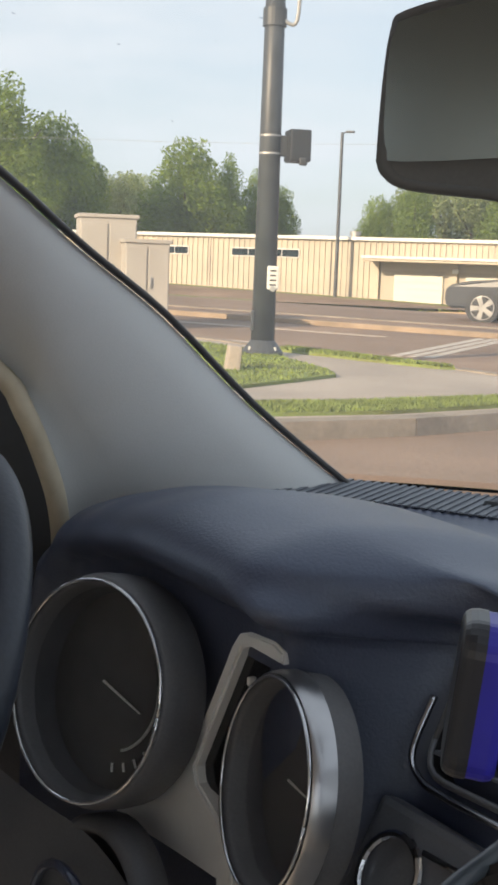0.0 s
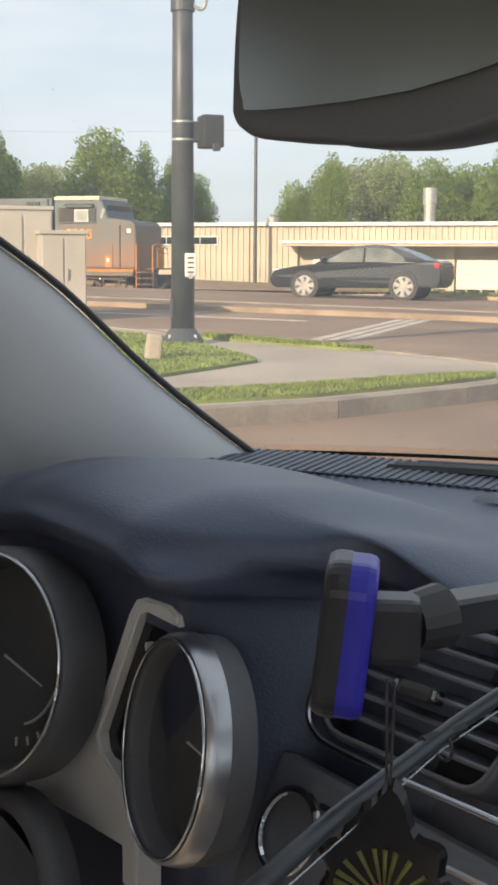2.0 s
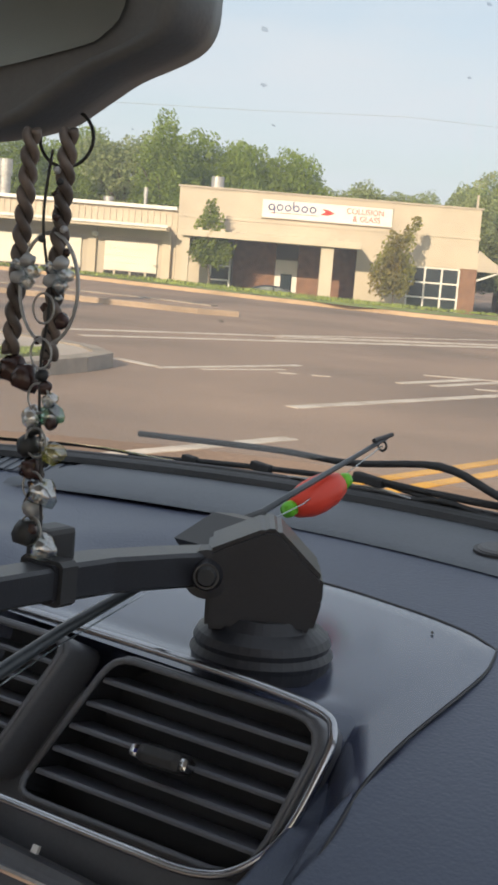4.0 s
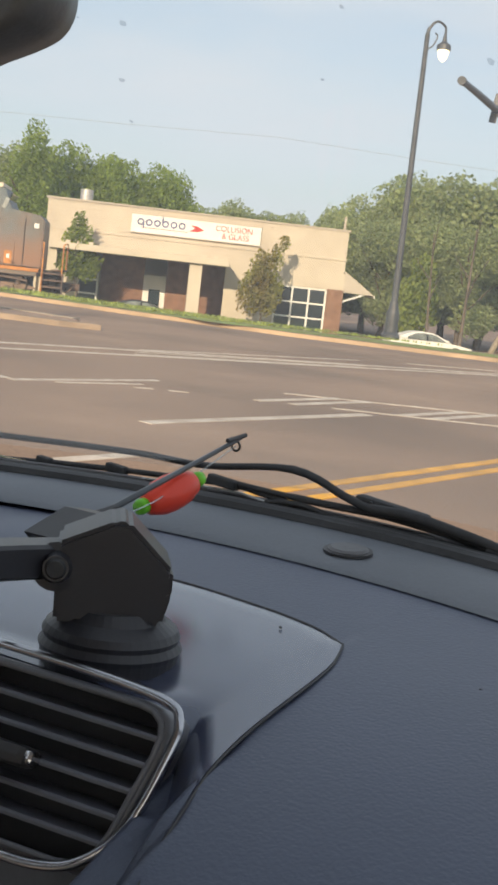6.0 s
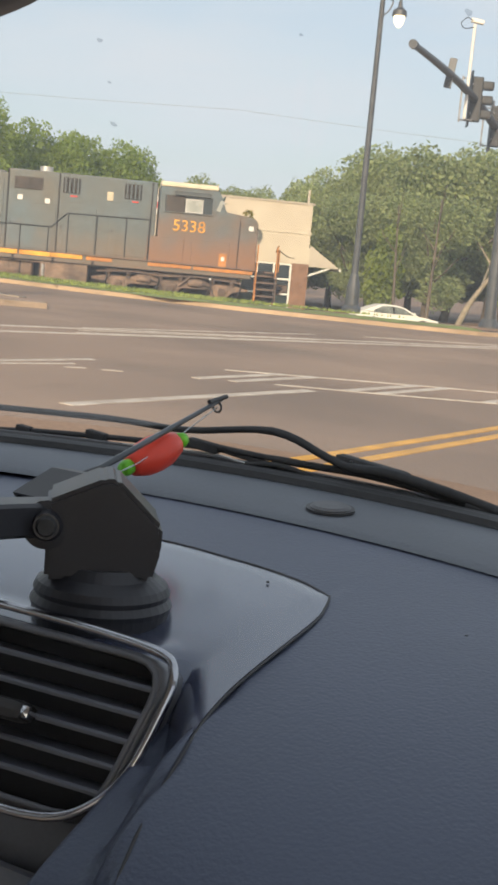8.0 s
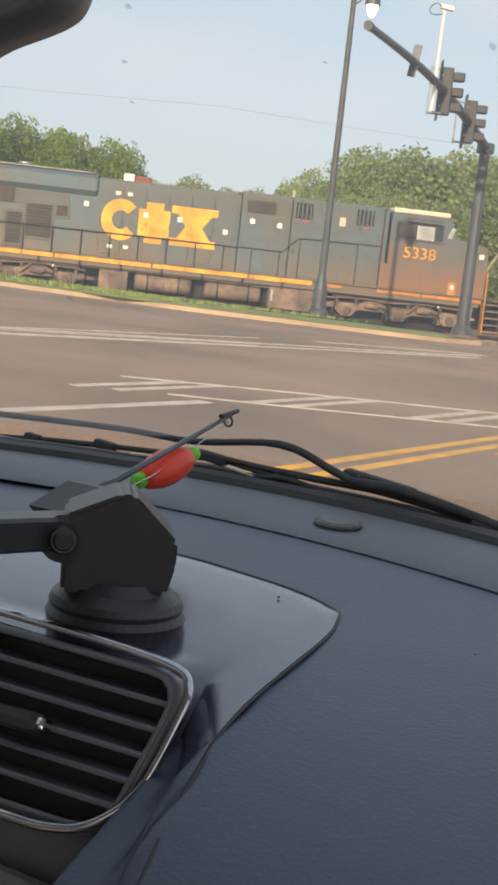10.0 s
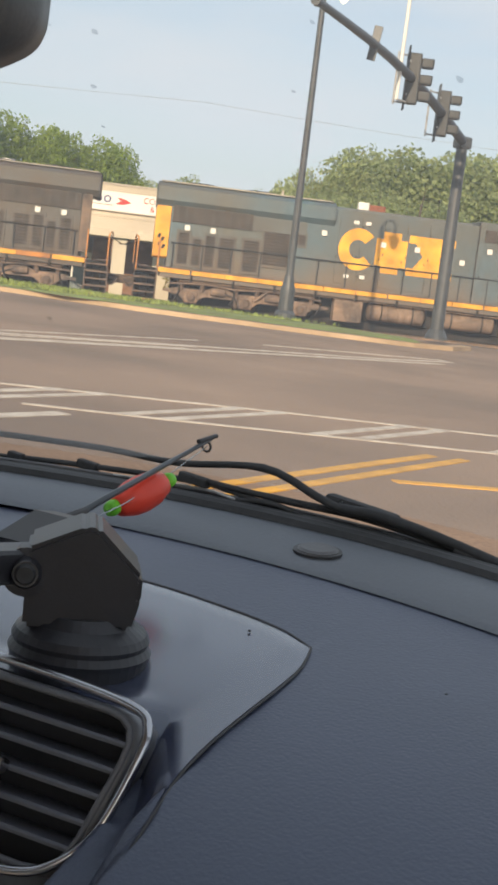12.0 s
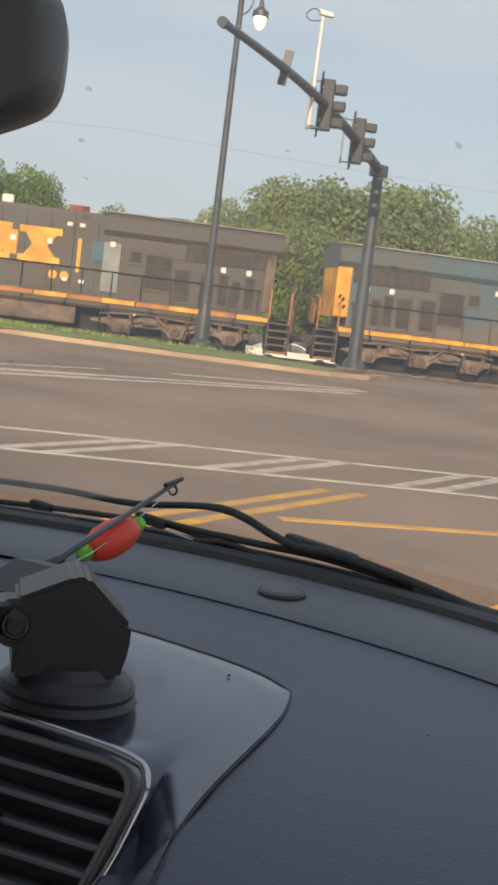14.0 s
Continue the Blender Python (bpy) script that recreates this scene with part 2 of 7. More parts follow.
    suv=mat("suv", (0.034, 0.038, 0.046), 0.35, 0.0, vary=0.03, scale=1),
    sedan=mat("sedan", (0.022, 0.027, 0.036), 0.2, 0.3, vary=0.03, scale=1),
    tail=mat("tail", (0.45, 0.02, 0.02), 0.2, vary=0.03, scale=5),
    box=mat("box", (0.42, 0.39, 0.35), 0.6, vary=0.06, scale=1),
)


def leaf_mat(name, colour, dark, through):
    """Leaves: matt, and light shines through them."""
    m = mat(name, colour, 0.6, vary=0.22, scale=0.35, island=0.3, second=dark)
    nt = m.node_tree
    b, o = nt.nodes["Principled BSDF"], nt.nodes["Material Output"]
    tr, mx = nt.nodes.new("ShaderNodeBsdfTranslucent"), nt.nodes.new("ShaderNodeMixShader")
    mx.inputs["Fac"].default_value = through
    nt.links.new(b.inputs["Base Color"].links[0].from_socket, tr.inputs["Color"])
    nt.links.new(b.outputs[0], mx.inputs[1])
    nt.links.new(tr.outputs[0], mx.inputs[2])
    nt.links.new(mx.outputs[0], o.inputs["Surface"])
    return m


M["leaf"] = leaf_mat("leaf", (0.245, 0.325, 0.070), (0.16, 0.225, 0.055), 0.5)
# distant leaves: the haze before them is mixed into a paler base colour
M["leaf_hazed"] = leaf_mat("leaf_hazed", (0.36, 0.415, 0.195), (0.265, 0.315, 0.145), 0.6)
M["leaf_young"] = leaf_mat("leaf_young", (0.27, 0.33, 0.07), (0.16, 0.21, 0.045), 0.5)
_sm = M["dash_smooth"].node_tree.nodes["Principled BSDF"]
_sm.inputs["Coat Weight"].default_value, _sm.inputs["Coat Roughness"].default_value, _sm.inputs["Coat IOR"].default_value = 0.75, 0.20, 1.6
M["leaf_red"] = leaf_mat("leaf_red", (0.25, 0.30, 0.07), (0.24, 0.15, 0.06), 0.5)
for key in ("dash", "dash_smooth"):     # the sky's cool sheen, put in as a blue specular tint
    M[key].node_tree.nodes["Principled BSDF"].inputs["Specular Tint"].default_value = (0.80, 0.90, 1.0, 1)
# brown road dust thrown up over the lower body of the locomotives
DUST = dict(loco=(2.3, 3.9, 0.75, (0.17, 0.115, 0.075)), loco_grey=(2.3, 4.1, 0.75, (0.16, 0.11, 0.075)), loco_cab=(3.0, 4.9, 0.9, (0.21, 0.10, 0.05)), loco_dirty=(2.4, 4.1, 0.6, (0.095, 0.070, 0.052)))
for key, (d_lo, d_hi, d_most, d_col) in DUST.items():
    nt_g = M[key].node_tree
    pb = nt_g.nodes["Principled BSDF"]
    src = pb.inputs["Base Color"].links[0].from_socket
    tc, sep, nz, add, rmp, mxg = (nt_g.nodes.new(k) for k in ("ShaderNodeTexCoord", "ShaderNodeSeparateXYZ", "ShaderNodeTexNoise", "ShaderNodeMath", "ShaderNodeMapRange", "ShaderNodeMixRGB"))
    nz.inputs["Scale"].default_value, nz.inputs["Detail"].default_value = 0.9, 6
    add.operation = "MULTIPLY_ADD"
    add.inputs[1].default_value = 2.6
    nt_g.links.new(tc.outputs["Object"], sep.inputs[0])
    nt_g.links.new(tc.outputs["Object"], nz.inputs["Vector"])
    nt_g.links.new(nz.outputs["Fac"], add.inputs[0])
    nt_g.links.new(sep.outputs["Z"], add.inputs[2])
    nt_g.links.new(add.outputs[0], rmp.inputs["Value"])
    rmp.inputs["From Min"].default_value, rmp.inputs["From Max"].default_value = d_lo, d_hi
    rmp.inputs["To Min"].default_value, rmp.inputs["To Max"].default_value = d_most, 0.0
    nt_g.links.new(rmp.outputs[0], mxg.inputs["Fac"])
    nt_g.links.new(src, mxg.inputs["Color1"])
    mxg.inputs["Color2"].default_value = (*d_col, 1)
    nt_g.links.new(mxg.outputs[0], pb.inputs["Base Color"])
LAMP_GLOW = glow("lamp_glow", (1.0, 0.80, 0.45), 2.5)
RED_GLOW = glow("red_glow", (1.0, 0.05, 0.03), 3.0)
WINDSHIELD = pane_mat("windshield", 0.03, (0.97, 0.985, 0.975))
# a pale translucent veil added to the glass stands in for haze and glare
_nt = WINDSHIELD.node_tree
_haze, _mix = _nt.nodes.new("ShaderNodeBsdfTranslucent"), _nt.nodes.new("ShaderNodeMixShader")
_haze.inputs["Color"].default_value = (0.95, 0.93, 0.88, 1)
_mix.inputs["Fac"].default_value = 0.125
_out = [n for n in _nt.nodes if n.type == "OUTPUT_MATERIAL"][0]
_nt.links.new(_out.inputs["Surface"].links[0].from_socket, _mix.inputs[1])
_nt.links.new(_haze.outputs[0], _mix.inputs[2])
_nt.links.new(_mix.outputs[0], _out.inputs["Surface"])
CRYSTAL = pane_mat("crystal", 0.45, (0.75, 0.8, 0.8), 0.1)

# ---- building blocks ----


def mesh_of(bm, smooth=False):
    me = bpy.data.meshes.new("m")
    bmesh.ops.recalc_face_normals(bm, faces=bm.faces)
    if smooth:
        for f in bm.faces:
            f.smooth = True
    bm.to_mesh(me)
    bm.free()
    return me


def part(name, bm, material, parent=None, label="", smooth=False):
    ob = new(name, bm if isinstance(bm, bpy.types.Mesh) else mesh_of(bm, smooth))
    if material and not ob.data.materials:
        ob.data.materials.append(material)
    if parent:
        ob.parent = parent
    return tagged(ob, label)


def thing(name, label, category, m=None, group="", kind=""):
    ob = new(name)
    ob.empty_display_size = 0.1
    if m:
        ob.matrix_basis = m
    return tagged(ob, label, category, group, kind)


def add_box(bm, c, s, bevel=0.0, m=None, taper=1.0):
    """A box of size s round the point c, its edges bevelled."""
    g = bmesh.ops.create_cube(bm, size=1.0)
    vs = g["verts"]
    for v in vs:
        k = taper if v.co.z > 0 else 1.0
        v.co = Vector((v.co.x * s[0] * k, v.co.y * s[1] * k, v.co.z * s[2]))
    if bevel:
        es = list({e for v in vs for e in v.link_edges})
        r = bmesh.ops.bevel(bm, geom=es, offset=bevel, segments=2, affect="EDGES", profile=0.6)
        vs = list({v for v in vs if v.is_valid} | {v for f in r["faces"] for v in f.verts})
    for v in vs:
        v.co = (m @ v.co if m else v.co) + Vector(c)
    return bm


def box(c, s, bevel=0.0, m=None, taper=1.0):
    return add_box(bmesh.new(), c, s, bevel, m, taper)


def add_tube(bm, pts, r, sides=10, caps=True):
    """A round bar along points; r: one radius, or one for each point."""
    pts = [Vector(p) for p in pts]
    rs = r if isinstance(r, (list, tuple)) else [r] * len(pts)
    rings = []
    side = None
    for i, p in enumerate(pts):
        d = (pts[min(i + 1, len(pts) - 1)] - pts[max(i - 1, 0)]).normalized()
        if side is None:
            side = d.orthogonal().normalized()
        else:
            side = (side - d * side.dot(d)).normalized()
        up = d.cross(side)
        rings.append([bm.verts.new(p + (side * math.cos(a) + up * math.sin(a)) * rs[i]) for a in (2 * math.pi * k / sides for k in range(sides))])
    for a, b in zip(rings, rings[1:]):
        for k in range(sides):
            bm.faces.new((a[k], a[(k + 1) % sides], b[(k + 1) % sides], b[k]))
    if caps:
        bm.faces.new(rings[0])
        bm.faces.new(rings[-1])
    return bm


def tube(pts, r, sides=10, caps=True):
    return add_tube(bmesh.new(), pts, r, sides, caps)


def smooth_path(pts, n=6):
    """A rounded path through the points."""
    pts = [Vector(p) for p in pts]
    out = []
    for i in range(len(pts) - 1):
        a, b, c, d = pts[max(i - 1, 0)], pts[i], pts[i + 1], pts[min(i + 2, len(pts) - 1)]
        for k in range(n):
            t = k / n
            out.append(0.5 * ((2 * b) + (c - a) * t + (2 * a - 5 * b + 4 * c - d) * t * t + (3 * b - a - 3 * c + d) * t ** 3))
    return out + [pts[-1]]


def loft(rows, close=False):
    """A skin over rows of points."""
    bm = bmesh.new()
    vs = [[bm.verts.new(p) for p in r] for r in rows]
    n = len(vs[0])
    for a, b in zip(vs, vs[1:]):
        for k in range(n if close else n - 1):
            bm.faces.new((a[k], a[(k + 1) % n], b[(k + 1) % n], b[k]))
    return bm


def thicken(bm, d):
    bmesh.ops.recalc_face_normals(bm, faces=bm.faces)
    bmesh.ops.solidify(bm, geom=bm.faces[:], thickness=d)
    return bm


def prism(outline, lo, hi):
    """A flat outline made solid between two heights; the heights may be functions of x and y."""
    bm = bmesh.new()
    f_lo = lo if callable(lo) else (lambda x, y: lo)
    f_hi = hi if callable(hi) else (lambda x, y: hi)
    a = [bm.verts.new((x, y, f_lo(x, y))) for x, y in outline]
    b = [bm.verts.new((x, y, f_hi(x, y))) for x, y in outline]
    n = len(a)
    for k in range(n):
        bm.faces.new((a[k], a[(k + 1) % n], b[(k + 1) % n], b[k]))
    bm.faces.new(b)
    bm.faces.new(a[::-1])
    return bm


def spin(profile, sides=24, m=None):
    """A turned shape: profile of (radius, height)."""
    rows = [[(r * math.cos(2 * math.pi * k / sides), r * math.sin(2 * math.pi * k / sides), z) for k in range(sides)] for r, z in profile]
    bm = loft(rows, close=True)
    bm.faces.new([v for v in bm.verts][:sides][::-1])
    bm.faces.new([v for v in bm.verts][-sides:])
    if m:
        bmesh.ops.transform(bm, matrix=m, verts=bm.verts)
    return bm


def text_mesh(body, size, m, extrude=0.01, width=1.0):
    cu = bpy.data.curves.new("t", "FONT")
    cu.body, cu.size, cu.extrude, cu.align_x, cu.align_y = body, size, extrude, "CENTER", "CENTER"
    ob = bpy.data.objects.new("t", cu)
    scene.collection.objects.link(ob)
    me = bpy.data.meshes.new_from_object(ob.evaluated_get(bpy.context.evaluated_depsgraph_get()))
    bpy.data.objects.remove(ob)
    me.transform(m @ Matrix.Diagonal((width, 1, 1, 1)))
    me.materials.clear()
    return me


def smoothstep(a, b, x):
    t = min(1.0, max(0.0, (x - a) / (b - a)))
    return t * t * (3 - 2 * t)


# the railway runs along ALONG; ACROSS points from the road to it
ALONG, ACROSS = Vector((0.921, -0.3895, 0)), Vector((0.3895, 0.921, 0))
SIDE_Q, FRONT_Q = 52.39, 75.06      # the near sides of the train and of the workshop


def sq(s, q, z=0.0):
    return ALONG * s + ACROSS * q + Vector((0, 0, z))


def along_pose(s, q, z=0.0):
    """Axes x along the railway, y away from the road."""
    return Matrix.Translation(sq(s, q, z)) @ pose(0, 0, 0, 0, 0, -22.92)


def ground_z(x, y):
    s, q = ALONG.x * x + ALONG.y * y, ACROSS.x * x + ACROSS.y * y
    s = max(-90.0, min(70.0, s))
    base = sq(s, q)
    near = TILT_X * base.x + TILT_Y * base.y
    edge = sq(s, min(q, 34.0))
    if q > 34.0:
        near = TILT_X * edge.x + TILT_Y * edge.y
    bed = -0.62
    far = -0.64 - 0.031 * max(-45.0, min(20.0, s))
    z = near + (bed - near) * smoothstep(38.5, 43.5, q)
    return z + (far - z) * smoothstep(59.0, 72.0, q)
# ---- ground, roads, kerbs ----


def ground_sheet():
    bm = bmesh.new()
    ss = [-3000, -1200, -500, -250, -150, -100] + list(range(-80, 61, 4)) + [80, 110, 160, 260, 500, 1200, 3000]
    qs = [-3000, -1000, -300, -100, -40, -20] + list(range(-10, 34, 4)) + [34, 36, 38, 39.5, 41, 42.5, 44, 45.5, 47, 50, 54, 58, 61, 64, 67, 70, 72, 76, 82, 90, 110, 150, 250, 600, 1500, 3200]
    grid = []
    for q in qs:
        row = []
        for s in ss:
            p = sq(max(-90, min(70, s)), max(-40, min(90, q)))
            w = sq(s, q)
            row.append(bm.verts.new((w.x, w.y, ground_z(p.x, p.y))))
        grid.append(row)
    for a, b in zip(grid, grid[1:]):
        for k in range(len(a) - 1):
            bm.faces.new((a[k], a[k + 1], b[k + 1], b[k]))
    ob = part("ground", bm, M["asphalt"], smooth=True)
    return tagged(ob, "worn brown-grey asphalt of a wide road crossing", "ground", kind="structure")


ground_sheet()


def lift(h):
    return lambda x, y: ground_z(x, y) + h


def slab(name, outline, h, material, label, category="pavement", low=-0.1, kind="structure"):
    return tagged(part(name, prism(outline, lift(low), lift(h)), material), label, category, kind=kind)


def ribbon(name, pts, width, h, material, label, category, low=-0.1, kind="structure", left=0.5):
    """A strip along a line on the ground."""
    ps = [Vector((x, y, 0)) for x, y in pts]
    bm = bmesh.new()
    rows = []
    for i, p in enumerate(ps):
        d = (ps[min(i + 1, len(ps) - 1)] - ps[max(i - 1, 0)]).normalized()
        n = Vector((-d.y, d.x, 0))
        a, b = p + n * width * left, p - n * width * (1 - left)
        rows.append([bm.verts.new((c.x, c.y, ground_z(c.x, c.y) + k)) for c, k in ((a, low), (a, h), (b, h), (b, low))])
    for a, b in zip(rows, rows[1:]):
        for k in range(4):
            bm.faces.new((a[k], a[(k + 1) % 4], b[(k + 1) % 4], b[k]))
    bm.faces.new(rows[0])
    bm.faces.new(rows[-1])
    return tagged(part(name, bm, material), label, category, kind=kind)


CORNER = [(-14, 2.2), (-6, 6.55), (0.17, 9.92), (1.35, 10.62), (2.67, 11.75), (3.55, 12.6), (3.98, 13.2), (3.98, 13.9), (3.5, 14.8), (2.6, 16.1), (1.5, 17.25), (0.4, 18.25), (-1.2, 20.1), (-6, 23.2), (-14, 27.5), (-24, 31.5), (-30, 12)]
slab("pavement", CORNER, 0.13, M["concrete"], "pale concrete pavement on the street corner")
kerb_line = [(-14, 2.2), (-6, 6.55), (0.17, 9.92), (1.35, 10.62), (2.67, 11.75), (3.55, 12.6), (3.98, 13.2), (3.98, 13.9), (3.5, 14.8), (2.6, 16.1), (1.5, 17.25), (0.4, 18.25), (-1.2, 20.1), (-6, 23.2), (-14, 27.5)]
for i in range(len(kerb_line) - 1):
    (x0, y0), (x1, y1) = kerb_line[i], kerb_line[i + 1]
    n = max(1, round(math.hypot(x1 - x0, y1 - y0) / 2.4))
    for k in range(n):
        a, b = k / n + 0.003, (k + 1) / n - 0.003
        ribbon("kerb", [(x0 + (x1 - x0) * a, y0 + (y1 - y0) * a), (x0 + (x1 - x0) * b, y0 + (y1 - y0) * b)], 0.2, 0.15, M["kerb"], "worn concrete kerb stone of the corner, darkened for its shaded face", "kerb", left=0.85)
LAWN = [(-14, 3.6), (-6, 7.9), (-1.5, 10.9), (-0.2, 12.3), (0.45, 13.35), (0.92, 14.15), (0.86, 14.8), (0.6, 15.6), (0.3, 16.6), (-0.3, 17.8), (-1.6, 19.3), (-6, 22.3), (-14, 26.4), (-23, 30)]
STRIP = [(-6, 7.05), (0.0, 10.3), (1.2, 10.95), (2.45, 12.0), (3.2, 12.75), (3.3, 13.1), (2.6, 12.75), (1.9, 12.25), (0.9, 11.55), (-0.2, 10.95), (-6, 7.75)]
VERGE = [(0.5, 18.0), (1.5, 17.0), (2.5, 15.95), (2.3, 15.9), (1.3, 16.7), (0.35, 17.6)]
for name, poly in (("lawn", LAWN), ("grass_strip", STRIP), ("grass_verge", VERGE)):
    slab(name, poly, 0.165, M["grass"], "short sunlit green grass with dry patches", "grass")


def inside(x, y, poly):
    c = False
    for i in range(len(poly)):
        (x0, y0), (x1, y1) = poly[i], poly[i - 1]
        if (y0 > y) != (y1 > y) and x < (x1 - x0) * (y - y0) / (y1 - y0) + x0:
            c = not c
    return c


def grass_blades(name, poly, box4, n, h, base, rng, size=1.0):
    verts, faces = [], []
    x0, y0, x1, y1 = box4
    while len(faces) < n:
        x, y = rng.uniform(x0, x1), rng.uniform(y0, y1)
        if not inside(x, y, poly):
            continue
        a, hh, w = rng.uniform(0, 6.28), h * rng.uniform(0.5, 1.2), 0.012 * size
        lx, ly = rng.uniform(-0.5, 0.5) * hh, rng.uniform(-0.5, 0.5) * hh
        z = ground_z(x, y) + base
        k = len(verts)
        verts += [(x - w * math.cos(a), y - w * math.sin(a), z), (x + w * math.cos(a), y + w * math.sin(a), z), (x + lx, y + ly, z + hh)]
        faces.append((k, k + 1, k + 2))
    me = bpy.data.meshes.new(name)
    me.from_pydata(verts, [], faces)
    return tagged(part(name, me, M["blade"]), "thin green blades of short grass", "grass", kind="stuff")


rng = random.Random(4)
grass_blades("grass_blades", LAWN, (-6, 8, 1, 22), 30000, 0.032, 0.16, rng, 1.2)
grass_blades("grass_blades", STRIP, (-3, 8.5, 3.4, 13.2), 20000, 0.036, 0.16, rng, 1.0)
grass_blades("grass_blades", VERGE, (0.3, 15.8, 2.6, 18.1), 4000, 0.05, 0.16, rng, 1.3)

# the median in the far street and the verge before the railway
MEDIAN_N = [(9.35, 23.5), (8.6, 23.55), (5.1, 25.7), (-3, 29.6), (-14, 34.6), (-34, 43.4)]
MEDIAN_F = [(-34, 45.3), (-14, 36.6), (-3, 31.6), (5.1, 27.7), (8.4, 25.7), (9.3, 24.6), (9.55, 24.0)]
slab("median", MEDIAN_N + MEDIAN_F, 0.10, M["asphalt"], "raised median island of the far street", "median")
ribbon("median_kerb", (MEDIAN_F[::-1])[1:][::1], 0.25, 0.125, M["kerb"], "sandy concrete kerb of the median", "kerb")
ribbon("median_kerb", MEDIAN_N, 0.35, 0.105, M["median_kerb"], "sandy concrete kerb of the median", "kerb")


def kerb_q(s):
    return 32.8 + 0.55 * max(0.0, min(13.0, 2.0 - s))


far_kerb = [tuple(sq(s, kerb_q(s)).xy) for s in range(-60, 9, 4)] + [tuple(sq(9.8, 33.0).xy), tuple(sq(10.8, 33.6).xy), tuple(sq(11.6, 35.0).xy)]
ribbon("far_kerb", far_kerb, 0.25, 0.10, M["sand_kerb"], "sunlit sandy kerb along the railway verge", "kerb")
far_verge = [tuple(sq(s, kerb_q(s) + 0.2).xy) for s in range(-60, 9, 4)] + [tuple(sq(10.4, 34.0).xy), tuple(sq(10.6, 36.5).xy)] + [tuple(sq(s, kerb_q(s) + 3.4).xy) for s in range(8, -61, -4)]
bm = bmesh.new()
vr = [[bm.verts.new(sq(s, q, ground_z(*sq(s, q + (min(q, 39.0) - q) * smoothstep(-30, 2, s)).xy) + 0.12 + (h - 0.12) * smoothstep(-14, 2, s))) for q, h in ((kerb_q(s) + 0.15, 0.11), (kerb_q(s) + 0.8, 0.14), (kerb_q(s) + 2.0, 0.13), (kerb_q(s) + 3.2, 0.09), (46.8, -0.2))] for s in range(-60, 12, 2)]
for a, b in zip(vr, vr[1:]):
    for k in range(4):
        bm.faces.new((a[k], a[k + 1], b[k + 1], b[k]))
tagged(part("far_verge", bm, M["grass"]), "green grass verge between road and railway", "grass", kind="structure")
grass_blades("grass_blades", far_verge, (-30, 30, 30, 62), 16000, 0.07, 0.14, rng, 3.0)
bm = bmesh.new()
vr = [[bm.verts.new(sq(s, q, ground_z(*sq(s, q).xy) + 0.05)) for q in (58, 66, 74.9)] for s in range(-72, 44, 4)]
for a, b in zip(vr, vr[1:]):
    for k in range(2):
        bm.faces.new((a[k], a[k + 1], b[k + 1], b[k]))
tagged(part("yard_grass", bm, M["grass"]), "mown grass in front of the workshop", "grass", kind="structure")

# painted lines
for pts, w in (
    ([(4.97, 10.66), (8.53, 12.58)], 0.15),
    ([(8.34, 14.25), (9.68, 13.97), (11.07, 13.66), (12.65, 13.2), (14.35, 12.78), (18.5, 11.6)], 0.08),
    ([(8.3, 12.98), (9.42, 12.62), (10.56, 12.33), (12.75, 11.77), (13.5, 11.5), (18, 10.2)], 0.08),
    ([(4.56, 13.36), (6.75, 14.55)], 0.11), ([(5.1, 13.45), (6.3, 13.95)], 0.07),
    ([(4.6, 17.75), (7.61, 18.87), (12.9, 20.5), (18.05, 22.03), (20.3, 23.0)], 0.15), ([(4.6, 16.85), (7.29, 17.88), (15.21, 20.75), (19.5, 22.2)], 0.15), ([(8.51, 19.31), (14.31, 22.0)], 0.09), ([(8.2, 18.75), (13.6, 20.6)], 0.06), ([(8.0, 18.3), (13.2, 20.15)], 0.06), ([(15.85, 22.5), (20.3, 23.27)], 0.12),
    ([(6.04, 13.54), (6.27, 13.56)], 0.07), ([(6.44, 13.49), (6.66, 13.45)], 0.07),
    ([(3.65, 14.3), (4.35, 14.0), (4.55, 13.5)], 0.14),
    ([(-1.5, 26.2), (2.5, 24.4)], 0.14), ([(2.4, 7.9), (4.2, 8.9)], 0.14), ([(-3.0, 22.9), (0.4, 20.9)], 0.12),
):
    ribbon("road_line", pts, w, 0.006, M["white_line"], "worn white line painted on the asphalt", "road marking", low=0.0)
for i in range(6):
    k = 7.40 + 1.66 * i
    for off in (0.0, 0.40):
        a, b = (k + off, 13.16 - 0.262 * (k + off - 7.4)), (k + 1.68 + off, 14.13 - 0.262 * (k + off - 7.4))
        ribbon("crosswalk_bar", [a, b], 0.12, 0.007, M["white_line"], "slanting white bar of a crosswalk", "road marking", low=0.0)
for off in (-0.25, 0.0, 0.25):
    ribbon("crosswalk_bar", [(2.4 + off, 19.6), (4.72 + off, 25.4)], 0.17, 0.006, M["white_line"], "white stripes of the crosswalk by the corner", "road marking", low=0.0)
for pts in ([(1.5, 5.85), (5.65, 8.22), (11.45, 11.53)], [(1.6, 5.6), (5.75, 7.98), (11.7, 11.4)], [(10.2, 10.28), (12.1, 9.98), (15.5, 9.3)], [(8.6, 7.4), (10.3, 8.1), (13.0, 9.1)]):
    ribbon("road_line", pts, 0.11, 0.006, M["yellow_line"], "worn yellow line in the middle of the road", "road marking", low=0.0)

